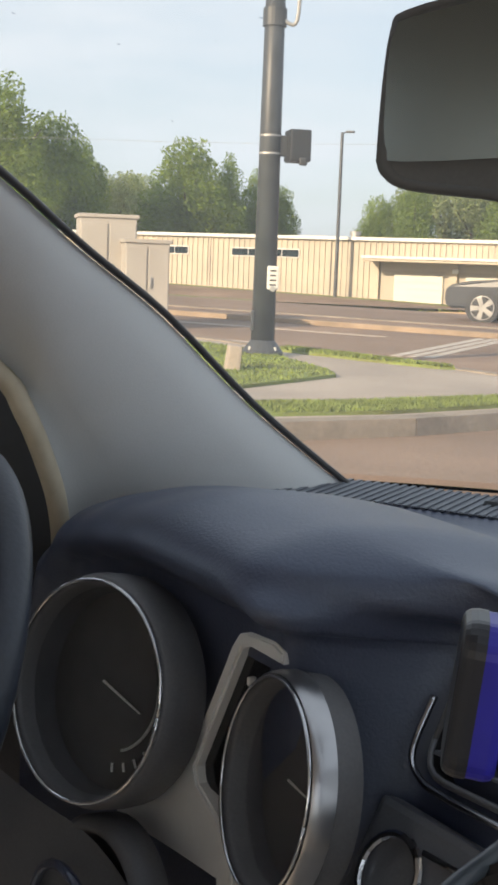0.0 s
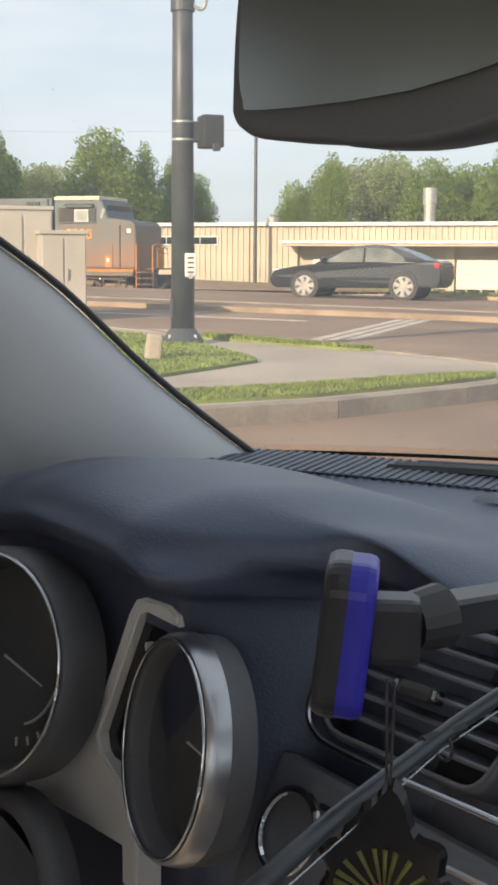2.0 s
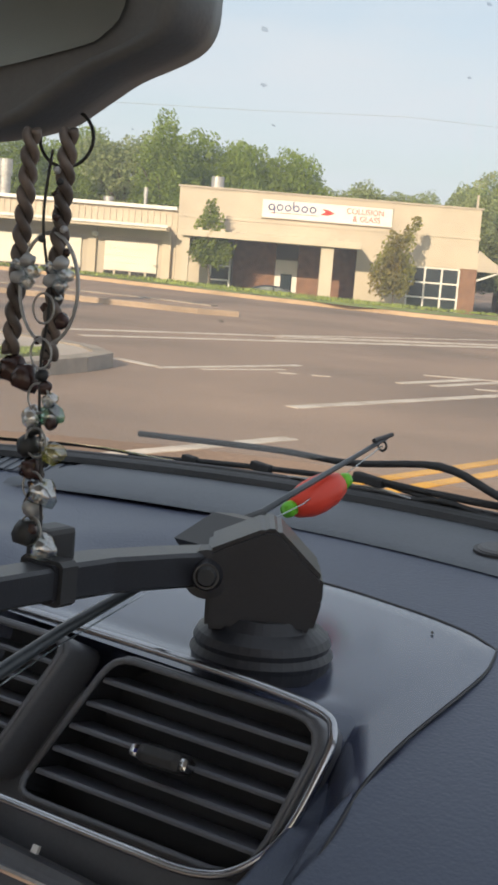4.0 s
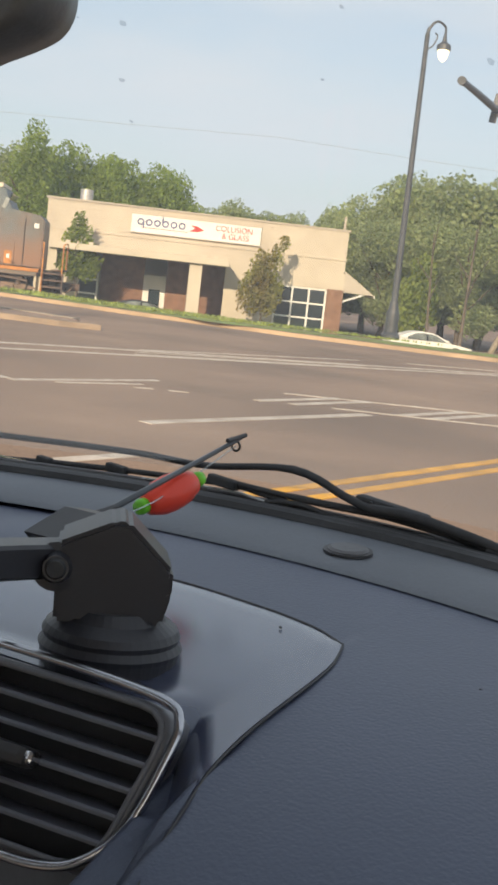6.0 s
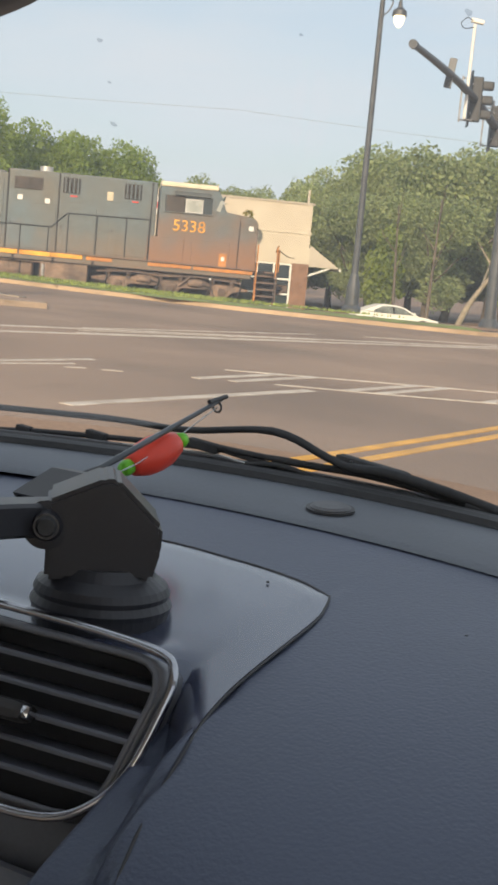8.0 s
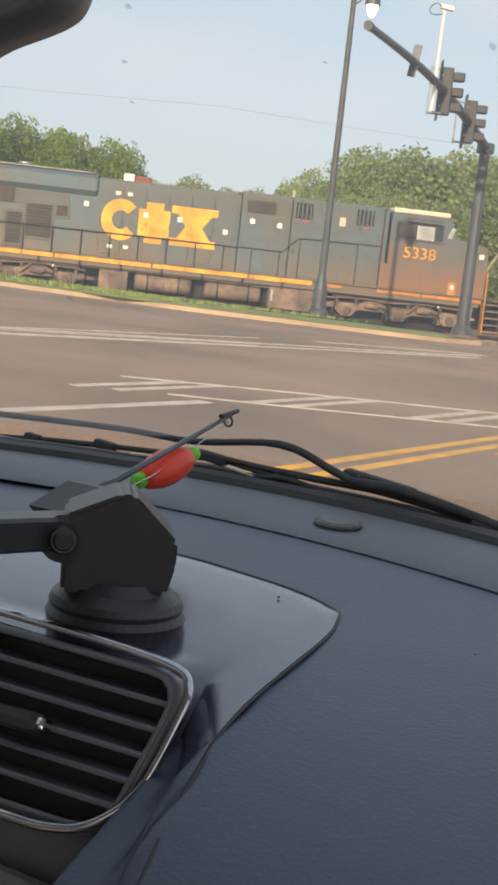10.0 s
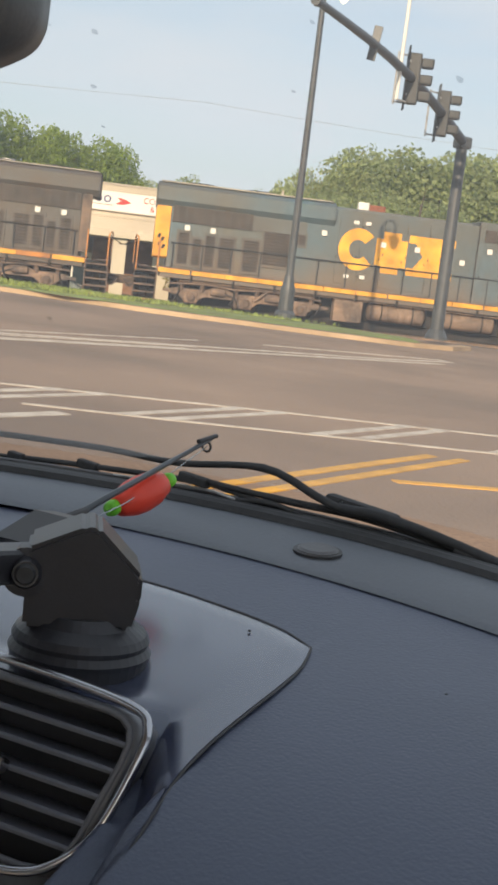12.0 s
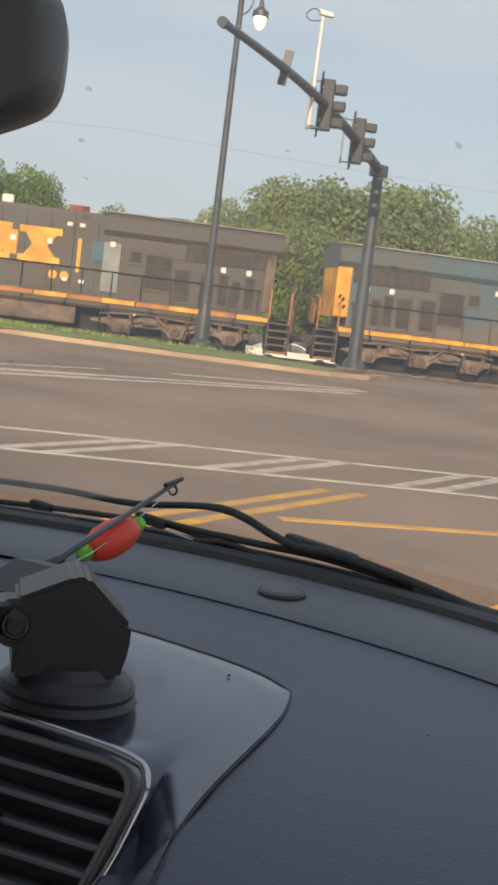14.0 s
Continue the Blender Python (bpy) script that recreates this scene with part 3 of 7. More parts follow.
# ---- the railway ----
bm = bmesh.new()
for a, b, z0, z1 in ((50.6, 57.2, -0.8, -0.45),):
    add_box(bm, (0, 0, 0), (1, 1, 1))
    for v in bm.verts:
        s, q = (-160 if v.co.x < 0 else 160), (a if v.co.y < 0 else b)
        v.co = sq(s, q, z0 if v.co.z < 0 else z1)
tagged(part("ballast", bm, M["gravel"]), "grey-brown gravel bed of the railway", "ballast", kind="structure")
for q in (53.25, 54.69):
    bm = bmesh.new()
    add_box(bm, (0, 0, 0), (320, 0.07, 0.16), 0.01)
    ob = part("rail", bm, M["rust"])
    ob.matrix_basis = along_pose(0, q, -0.43)
    tagged(ob, "rusty steel rail with a worn top", "rail", kind="structure")
# ---- locomotives ----


def locomotive(name, label, dirty, reverse, m):
    """x = 0 at the cab number; z = 0 at the rail's top; the near side is y = 0, the far side y = 3.1."""
    body = M["loco_dirty"] if dirty else M["loco"]
    grey = M["loco_dirty"] if dirty else M["loco_grey"]
    top = thing(name, label, "locomotive", m, "locomotives of the train")
    # frame and walkway
    frame_ob = part("frame", box((-8.1, 1.55, 1.30), (21.4, 2.9, 0.34), 0.03), body, top)
    part("walkway", box((-8.1, 1.55, 1.495), (21.6, 3.08, 0.05), 0.01), M["rust"], frame_ob)
    for i in range(12):
        x0, x1 = -18.85 + 1.235 * i, -18.85 + 1.235 * i + (1.21 if i % 3 else 1.17)
        part("sill_stripe", box(((x0 + x1) / 2, 0.06, 1.385), (x1 - x0, 0.05, 0.165), 0.008), M["loco_yellow"] if not (dirty and i % 2) else M["loco_orange"], frame_ob, "orange-yellow sill stripe")
    for x0, x1 in ((-3.9, -2.9), (-1.5, 0.2), (0.3, 2.65)):
        part("sill_stripe", box(((x0 + x1) / 2, 0.065, 1.37), (x1 - x0, 0.05, 0.13), 0.008), M["loco_orange"], frame_ob, "dusty orange sill stripe")
    part("sill_pipe", tube([(-18.6, 0.14, 1.16), (-3.0, 0.14, 1.13), (2.4, 0.16, 1.12)], 0.035, 6), M["under"], frame_ob)
    part("sill_pipe", tube([(-18.0, 0.2, 1.07), (-11.5, 0.2, 1.10), (-4.0, 0.2, 1.04)], 0.025, 6), M["rust"], frame_ob)
    for i in range(10):
        part("sill_bracket", box((-17.6 + 1.55 * i, 0.12, 1.17), (0.09, 0.12, 0.24), 0.01), M["under"], frame_ob)
    # long hood: engine bay in the middle, radiator bay behind, air and blower cabinet next to the cab
    hood = part("hood", box((-10.0, 1.5, 2.94), (17.2, 2.74, 2.9), 0.06), body, top)
    part("hood_roof", box((-9.9, 1.5, 4.41), (5.3, 2.2, 0.1), 0.04), body, hood)
    cabinet = part("blower_cabinet", box((-4.2, 1.5, 3.02), (5.75, 2.84, 3.06), 0.05), body, hood)
    for x in (-7.08, -5.12, -1.52):
        part("panel_seam", box((x, 0.062, 3.02), (0.045, 0.03, 3.0)), M["under"], cabinet)
    for x, w in ((-6.1, 1.8), (-4.35, 1.42), (-2.35, 1.5)):
        part("cabinet_door", box((x, 0.072, 2.45), (w, 0.03, 1.7), 0.01), body, cabinet)
        part("latch", box((x - w / 2 + 0.1, 0.05, 2.5), (0.04, 0.03, 0.12)), M["under"], cabinet)
    for i in range(6):      # tall engine doors
        x = -11.95 + 0.86 * i
        d = part("engine_door", box((x, 0.118, 2.92), (0.825, 0.045, 2.52), 0.012), body, hood)
        for zz in (2.0, 2.9, 3.8):
            part("hinge", box((x - 0.39, 0.09, zz), (0.03, 0.03, 0.12)), M["under"], d)
        part("latch", box((x + 0.34, 0.09, 2.7), (0.03, 0.03, 0.10)), M["under"], d)
    # radiator bay: wide screens above, doors with dark louvres below
    part("radiator_screen", box((-17.05, 0.11, 3.47), (2.95, 0.06, 0.60), 0.01), M["screen"], hood, "dark brown radiator screen")
    for k in range(9):
        part("screen_bar", box((-18.35 + 0.325 * k, 0.075, 3.47), (0.025, 0.02, 0.58)), grey, hood)
    for x0, x1, z0, z1 in ((-18.25, -17.83, 1.66, 2.84), (-17.72, -17.36, 1.66, 2.66), (-17.26, -16.86, 1.66, 2.84), (-16.74, -16.16, 1.66, 2.80), (-15.84, -15.22, 1.66, 2.84), (-15.12, -14.12, 1.98, 3.24), (-14.02, -13.55, 2.85, 3.28)):
        c, w, h = (x0 + x1) / 2, x1 - x0, z1 - z0
        d = part("hood_door", box((c, 0.115, (z0 + z1) / 2), (w + 0.12, 0.05, h + 0.16), 0.012), grey, hood)
        lo = part("louvre", box((c, 0.088, (z0 + z1) / 2), (w - 0.06, 0.03, h - 0.05), 0.005), M["screen"], d, "dark louvred opening")
        n = max(3, int(h / 0.11))
        for k in range(n):
            part("slat", box((c, 0.068, z0 + h * (k + 0.5) / n), (w - 0.08, 0.02, 0.022), m=pose(0, 0, 0, 28, 0, 0)), M["screen"], lo)
    part("rear_panel", box((-14.6, 0.125, 3.45), (2.1, 0.04, 0.55), 0.01), grey, hood)
    wing_sec = [(0.14, 3.70), (-0.03, 3.92), (-0.03, 4.38), (0.06, 4.46), (0.5, 4.58), (2.6, 4.58), (3.04, 4.46), (3.13, 4.38), (3.13, 3.92), (2.96, 3.70)]
    wing = part("radiator_wing", thicken(loft([[(x, y, zz) for y, zz in wing_sec] for x in (-19.15, -19.1, -12.6, -12.55)], close=True), 0.02), body, top)
    for x in (-19.12, -12.58):
        bm = bmesh.new()
        bm.faces.new([bm.verts.new((x, y, zz)) for y, zz in wing_sec])
        part("wing_end", thicken(bm, 0.02), body, wing)
    part("wing_roof", box((-15.85, 1.55, 4.60), (6.4, 2.4, 0.05), 0.02), M["roof_dust_sunlit"], wing, "dusty wing roof, sunlight put into its pale colour")
    for x in (-17.5, -15.3):
        part("fan", spin([(0, 0), (0.62, 0), (0.62, 0.06), (0.5, 0.09), (0, 0.09)], 20, pose(x, 1.55, 4.61)), M["under"], wing)
    part("exhaust", box((-11.6 if dirty else -10.9, 1.5, 4.55), (0.75, 0.8, 0.32), 0.04), M["rust_red"], top, "rusty red exhaust stack")
    part("horn", box((-11.4 if not dirty else -9.0, 1.1, 4.60), (0.42, 0.3, 0.34), 0.06), M["white_paint"], top, "pale roof fitting")
    # grilles near the cab
    part("grille", box((-6.3, 0.06, 4.04), (1.08, 0.05, 0.46), 0.01), M["screen"], cabinet, "brown mesh grille")
    for x in (-4.65, -2.27):
        g = part("grille", box((x, 0.06, 4.09), (0.66, 0.05, 0.58), 0.01), M["under"], cabinet, "dark barred opening")
        for k in range(4):
            part("bar", box((x - 0.24 + 0.16 * k, 0.03, 4.09), (0.05, 0.03, 0.55)), body, g)
        part("warning_plate", box((x + 0.1, 0.055, 3.70), (0.26, 0.02, 0.05)), M["ink_red_paint"], cabinet)
    for x, zz in ((-11.75, 3.95), (-11.3, 3.95), (-10.65, 3.25), (-9.35, 3.22), (-7.6, 2.95), (-6.6, 3.48), (-5.55, 3.42), (-12.9, 3.42), (-17.95, 3.0), (-17.0, 3.0), (2.45, 3.1), (-11.9, 1.95), (-11.3, 1.97)):
        part("notice_plate", box((x, 0.045, zz), (0.19, 0.03, 0.13 if zz < 2.5 or zz > 3.9 else 0.19)), M["white_paint"], hood, "small white notice plate")
    part("notice_plate", box((-3.15, 0.045, 3.83), (0.24, 0.03, 0.34)), M["cream"], cabinet, "small warning notice")
    # cab and short nose
    cab_body = M["loco_cab"] if not dirty else body
    outline = [(-1.22, 1.40), (-1.22, 4.42), (-1.08, 4.56), (0.95, 4.56), (1.14, 4.38), (1.42, 3.66), (2.55, 3.52), (2.74, 3.32), (2.74, 1.40)]
    bm = loft([[(x, y, zz) for x, zz in outline] for y in (0.09, 2.98)], close=True)
    vs = list(bm.verts)
    bm.faces.new(vs[:9])
    bm.faces.new(vs[9:])
    bmesh.ops.recalc_face_normals(bm, faces=bm.faces)
    bmesh.ops.bevel(bm, geom=bm.edges[:], offset=0.04, segments=2, affect="EDGES")
    cab = part("cab", bm, cab_body, top)
    part("cab_roof", box((-0.08, 1.5, 4.53), (2.25, 2.96, 0.19), 0.06), M["roof_sunlit"], cab, "cab roof, sunlight put into its pale colour")
    win = part("cab_window", box((-0.08, 0.075, 3.80), (1.84, 0.05, 0.66), 0.02), M["bglass"], cab, "dark cab side window")
    part("window_frame", box((-0.60, 0.05, 3.80), (0.72, 0.04, 0.62), 0.02), M["screen"], win)
    part("window_frame", box((0.14, 0.04, 3.76), (0.70, 0.05, 0.54), 0.02), M["galv"], win, "bright sliding window frame")
    part("pane", box((0.14, 0.022, 3.76), (0.60, 0.03, 0.44), 0.01), M["pale_glass"], win)
    for z0 in (3.47, 4.13):
        part("window_sill", box((-0.08, 0.05, z0), (1.92, 0.05, 0.04)), cab_body, win)
    part("sun_visor", loft([[(x, 0.08, 4.30), (x, -0.16, 4.17), (x, -0.17, 4.14), (x, 0.08, 4.25)] for x in (-0.66, 0.74)], close=True), body, cab)
    part("windshield", box((1.27, 1.5, 4.02), (0.05, 2.3, 0.52), 0.02, m=pose(0, 0, 0, 0, 21, 0)), M["bglass"], cab)
    part("corner_window", box((1.17, 0.072, 3.86), (0.16, 0.04, 0.44), 0.02, m=pose(0, 0, 0, 0, 21, 0)), M["pale_glass"], cab)
    if not dirty:
        part("number_board", text_mesh("5338", 0.62, pose(0, 0.072, 2.95, 90, 0, 0), 0.012, 1.06), M["loco_yellow"], cab, "yellow painted number")
    else:
        part("number_board", box((0.0, 0.075, 2.95), (1.4, 0.02, 0.42)), M["loco_yellow"], cab)
    part("notice_plate", box((1.42, 0.075, 1.78), (0.3, 0.03, 0.52)), M["loco_orange"], cab, "yellow painted panel")
    part("notice_mark", box((1.42, 0.055, 1.82), (0.12, 0.02, 0.16)), M["white_paint"], cab)
    for x in (-0.9, 0.9):
        part("battery_door", box((x, 0.078, 2.0), (1.5, 0.035, 0.95), 0.012), cab_body, cab)
    part("nose_seam", box((2.0, 0.072, 2.4), (0.03, 0.03, 1.9)), M["under"], cab)
    # the yellow marking as plain shapes: an open ring, a rounded block and a bow tie
    x0, k, zc, side = (-12.3, 1.0, 2.98, 0.088) if not dirty else (7.3, 0.86, 3.08, 0.088)
    bm = bmesh.new()
    ring = [[(x0 + k * (0.72 + ro * 0.93 * math.cos(a)), side, zc + k * ro * 0.98 * math.sin(a)) for a in [math.radians(42 + 276 * i / 26) for i in range(27)]] for ro in (0.79, 0.36)]
    for i in range(26):
        bm.faces.new([bm.verts.new(p) for p in (ring[0][i], ring[0][i + 1], ring[1][i + 1], ring[1][i])])
    bmesh.ops.remove_doubles(bm, verts=bm.verts, dist=0.001)
    part("logo_block", thicken(bm, 0.012), M["loco_yellow"], hood, "yellow open ring of the logo")
    bm = bmesh.new()
    add_box(bm, (x0 + k * 1.98, side, zc), (1.18 * k, 0.018, 1.52 * k), 0.0)
    bmesh.ops.bevel(bm, geom=[e for e in bm.edges if abs((e.verts[0].co - e.verts[1].co).y) > 0.01], offset=0.26 * k, segments=4, affect="EDGES")
    part("logo_block", bm, M["loco_yellow"], hood, "yellow rounded block of the logo")
    bm = bmesh.new()
    tie = [(2.62, 0.74), (4.38, 0.74), (4.38, 0.46), (4.16, 0.46), (3.82, 0.0), (4.14, -0.46), (4.36, -0.46), (4.36, -0.74), (2.62, -0.74), (2.62, -0.46), (2.86, -0.46), (3.18, 0.0), (2.88, 0.46), (2.62, 0.46)]
    bm.faces.new([bm.verts.new((x0 + k * x, side, zc + k * zz)) for x, zz in tie])
    part("logo_block", thicken(bm, 0.012), M["loco_yellow"], hood, "yellow bow-tie shape of the logo")
    # reservoirs, tank and boxes under the frame
    part("fuel_tank", box((-8.3, 1.62, 0.72), (7.4, 1.5, 0.78), 0.12), M["under"], top, "dark fuel tank")
    if dirty:
        part("tank_side", box((-8.4, 0.52, 0.72), (6.9, 0.5, 0.66), 0.14), M["rust"], top, "dusty flat side of the fuel tank")
    else:
        for xa, xb in ((-10.85, -8.65), (-8.15, -5.95)):
            rv = part("air_reservoir", spin([(0.0, 0.0), (0.2, 0.0), (0.31, 0.06), (0.33, 0.12), (0.33, xb - xa - 0.12), (0.31, xb - xa - 0.06), (0.2, xb - xa), (0.0, xb - xa)], 20, Matrix.Translation((xa, 0.55, 0.74)) @ pose(0, 0, 0, 0, 90, 0)), M["rust"], top, "rusty round air reservoir", smooth=True)
            for x in (xa + 0.5, xb - 0.5):
                part("strap", spin([(0.0, -0.03), (0.342, -0.03), (0.342, 0.03), (0.0, 0.03)], 20, Matrix.Translation((x, 0.55, 0.74)) @ pose(0, 0, 0, 0, 90, 0)), M["under"], rv)
        part("equipment_box", box((-11.65, 0.45, 0.66), (1.1, 0.6, 0.8), 0.04), M["rust"], top)
    part("equipment_box", box((-4.75, 0.40, 0.68), (1.85, 0.6, 0.82), 0.04), M["rust"], top, "brown equipment box")
    part("valve", tube([(-5.55, 0.08, 0.55), (-5.55, 0.08, 1.0)], 0.06, 8), M["galv"], top)
    part("underframe", box((-8.0, 1.75, 0.59), (20.6, 1.5, 1.14)), M["under"], top)
    for cx in (-15.5, -0.55):
        xs = [-3.1 + 0.1 * i for i in range(63)]

        def near_axle(x):
            return max(math.exp(-((x - a) / 0.36) ** 4) for a in (-2.05, 0.0, 2.05))
        up = [(cx + x, 0.80 + 0.14 * math.exp(-((abs(x) - 1.02) / 0.42) ** 4) - 0.10 * smoothstep(2.5, 3.1, abs(x))) for x in xs]
        dn = [(cx + x, 0.56 - 0.26 * near_axle(x) + 0.06 * smoothstep(2.5, 3.1, abs(x))) for x in reversed(xs)]
        rows_ = [[(x, y, zz) for x, zz in up + dn] for y in (0.22, 0.42)]
        bm = loft(rows_, close=True)
        vs = list(bm.verts)
        bm.faces.new(vs[:len(up + dn)])
        bm.faces.new(vs[len(up + dn):])
        tr = part("truck", bm, M["rust"], top, "rusty cast side frame of the wheel truck")
        for kx in (-2.05, 0.0, 2.05):
            part("wheel", spin([(0.0, -0.07), (0.48, -0.07), (0.53, 0.0), (0.5, 0.07), (0.0, 0.07)], 28, pose(cx + kx, 0.70, 0.53, 90, 0, 0)), M["under"], tr)
            part("axle_box", box((cx + kx, 0.20, 0.50), (0.50, 0.16, 0.44), 0.06), M["rust"], tr)
            part("bearing_cap", spin([(0, 0), (0.17, 0), (0.17, 0.05), (0.1, 0.09), (0, 0.09)], 16, pose(cx + kx, 0.12, 0.50, 90, 0, 0)), M["rust_dark"], tr)
            for o in (-0.40, 0.40):
                part("spring", tube([(cx + kx + o, 0.24, 0.74), (cx + kx + o, 0.24, 0.98)], 0.09, 8), M["rust_dark"], tr)
        for kx in (-1.02, 1.02):
            part("brake_cylinder", tube([(cx + kx - 0.32, 0.16, 0.78), (cx + kx + 0.22, 0.16, 0.76)], [0.13, 0.13], 12), M["rust"], tr)
            part("brake_rod", tube([(cx + kx + 0.22, 0.16, 0.76), (cx + kx + 0.62, 0.2, 0.62), (cx + kx + 0.7, 0.24, 0.40)], 0.03, 6), M["under"], tr)
            part("brake_shoe", box((cx + kx + 0.66, 0.32, 0.46), (0.14, 0.2, 0.36), 0.03), M["rust_dark"], tr)
            part("frame_window", box((cx + kx * 0.98, 0.215, 0.66), (0.34, 0.02, 0.12), 0.02), M["under"], tr)
        part("truck_beam", box((cx, 0.36, 1.02), (5.2, 0.14, 0.12), 0.03), M["rust_dark"], tr)
        part("pipe", tube(smooth_path([(cx - 2.9, 0.13, 0.93), (cx - 1.5, 0.12, 1.02), (cx - 0.4, 0.12, 0.95), (cx + 1.1, 0.12, 1.03), (cx + 2.8, 0.13, 0.92)], 4), 0.03, 6), M["rust"], tr)
        for kx in (-2.6, -0.55, 1.5, 2.7):
            part("sand_hose", tube(smooth_path([(cx + kx, 0.2, 1.1), (cx + kx + 0.1, 0.16, 0.75), (cx + kx - 0.05, 0.25, 0.35)], 4), 0.035, 6), M["under"], tr)
        part("snubber", tube([(cx + 0.3, 0.12, 0.62), (cx + 0.75, 0.12, 0.98)], 0.055, 8), M["rust"], tr)
        part("marker_plate", box((cx + 1.55, 0.1, 1.0), (0.07, 0.03, 0.07)), M["white_paint"], tr)
    # stairs at both ends
    for end, sgn in ((2.78, 1), (-18.87, -1)):
        st = part("stairs", box((end + sgn * 0.02, 0.22, 0.78), (0.05, 0.42, 1.3), 0.01), M["rust_dark"] if sgn < 0 else M["loco_orange"], top, "dusty stairs to the walkway")
        part("stair_back", box((end + sgn * 0.42, 0.52, 0.80), (0.78, 0.04, 1.25), 0.01), M["under"], st)
        part("stair_side", box((end + sgn * 0.84, 0.22, 0.74), (0.05, 0.42, 1.15), 0.01), M["rust_dark"], st)
        for kk in range(5):
            part("step", box((end + sgn * 0.43, 0.24, 0.24 + 0.265 * kk), (0.78, 0.46, 0.045), 0.008), M["loco_orange"] if kk == 0 else M["rust"], st)
        for o, h in ((0.02, 2.52), (0.80, 2.45)):
            part("handrail", box((end + sgn * o, 0.06, (1.25 + h) / 2), (0.055, 0.05, h - 1.25), 0.012), M["loco_orange"], st, "dusty orange handrail")
        part("handrail", tube(smooth_path([(end + sgn * 0.80, 0.06, 2.43), (end + sgn * 0.86, 0.25, 2.52), (end + sgn * 0.9, 0.9, 2.5), (end + sgn * 0.9, 1.4, 2.3)], 4), 0.025, 6), M["loco_orange"], st)
        part("end_rail_panel", box((end + sgn * 0.92, 0.65, 1.95), (0.04, 0.75, 0.9), 0.02), M["loco_orange"] if not dirty else M["rust"], st)
        part("end_plate", box((end + sgn * 0.62, 1.55, 1.45), (0.5, 2.6, 0.06)), M["rust_dark"], top)
        pp = part("pilot_plate", box((end + sgn * 0.45, 1.55, 0.72), (0.3, 2.2, 0.95), 0.05), M["under"], top)
        part("coupler", box((end + sgn * 1.0, 1.55, 0.85), (0.95, 0.35, 0.32), 0.06), M["rust_dark"], pp)
        for j in range(5):
            yy = 0.55 + 0.22 * j
            part("hose", tube(smooth_path([(end + sgn * 0.6, yy, 1.15 - 0.06 * j), (end + sgn * (0.95 + 0.04 * j), yy - 0.05, 0.62 + 0.05 * j), (end + sgn * (1.25 - 0.03 * j), yy, 0.86)], 5), 0.034, 6), M["under"] if j % 2 else M["rust_dark"], pp)
        part("chain", tube(smooth_path([(end + sgn * 0.82, 0.1, 2.4), (end + sgn * 1.2, 0.12, 2.16), (end + sgn * 1.5, 0.12, 2.12)], 5), 0.018, 5), M["under"], pp)
    if not dirty:
        ep = part("end_panel", box((-18.86, 0.135, 2.78), (0.54, 0.09, 1.84), 0.02), M["loco_yellow"], hood, "orange-yellow end of the hood")
        for dx, dz in ((-0.08, 0.16), (0.05, 0.05), (-0.04, -0.12), (0.1, -0.22)):
            part("panel_mark", box((-18.86 + dx, 0.084, 2.45 + dz), (0.1, 0.01, 0.16), m=pose(0, 0, 0, 0, 24, 0)), M["under"], ep)
        part("hood_end", box((-18.86, 1.5, 2.8), (0.5, 2.5, 2.0), 0.05), M["loco_yellow"], hood)
    else:
        part("end_panel", box((-18.75, 0.135, 2.78), (0.36, 0.09, 2.2), 0.02), M["rust"], hood, "rusty end of the hood")
        for x, w, ma_, z0, z1 in ((-12.38, 0.42, M["loco_blue"], 2.75, 3.45), (-12.9, 0.62, M["loco_pale"], 1.70, 3.48)):
            part("replaced_door", box((x, 0.085, (z0 + z1) / 2), (w, 0.03, z1 - z0), 0.01), ma_, hood, "hood door of another colour")
        part("painted_bar", box((-11.72, 0.086, 2.87), (0.13, 0.02, 1.2)), M["loco_yellow"], hood)
        for x in (-11.28, -10.86):
            part("painted_dot", spin([(0, 0), (0.16, 0), (0.16, 0.012), (0, 0.012)], 14, pose(x, 0.09, 2.09, 90, 0, 0)), M["loco_yellow"], hood)
    # walkway railing, higher beside the cab
    rail = [(-18.5, 2.42), (-5.35, 2.45), (-4.75, 3.03), (-1.5, 3.08)]
    rl = part("walkway_rail", tube([(x, 0.03, zz) for x, zz in rail], 0.024, 6), M["rail_black"] if not dirty else M["under"], top)
    for i in range(13):
        x = -18.4 + 1.08 * i
        part("rail_post", tube([(x, 0.03, 1.5), (x, 0.03, 2.44)], 0.022, 6), M["rail_black"], rl)
    for x, h in ((-4.7, 3.04), (-3.6, 3.05), (-2.45, 3.06), (-1.55, 3.07)):
        part("rail_post", tube([(x, 0.03, 1.5), (x, 0.03, h)], 0.022, 6), M["rail_black"], rl)
    if reverse:   # runs tail first
        for o in top.children_recursive:
            if not o.name.startswith("logo_"):
                o.data.transform(Matrix.Diagonal((-1, 1, 1, 1)))
                o.data.flip_normals()
    return top


RAIL_TOP = -0.35
lead_loco = locomotive("locomotive", "blue-grey diesel locomotive with yellow logo and orange sill, rolling on rails", False, False, along_pose(-36, SIDE_Q, RAIL_TOP))
second_loco = locomotive("locomotive", "dirty dark grey diesel locomotive coupled behind another, yellow logo", True, True, along_pose(-80, SIDE_Q, RAIL_TOP))

# ---- the workshop behind the railway ----
shop = thing("workshop", "long low beige metal-clad workshop with garage doors, brick entrance and canopy", "building", along_pose(0, FRONT_Q, 0))


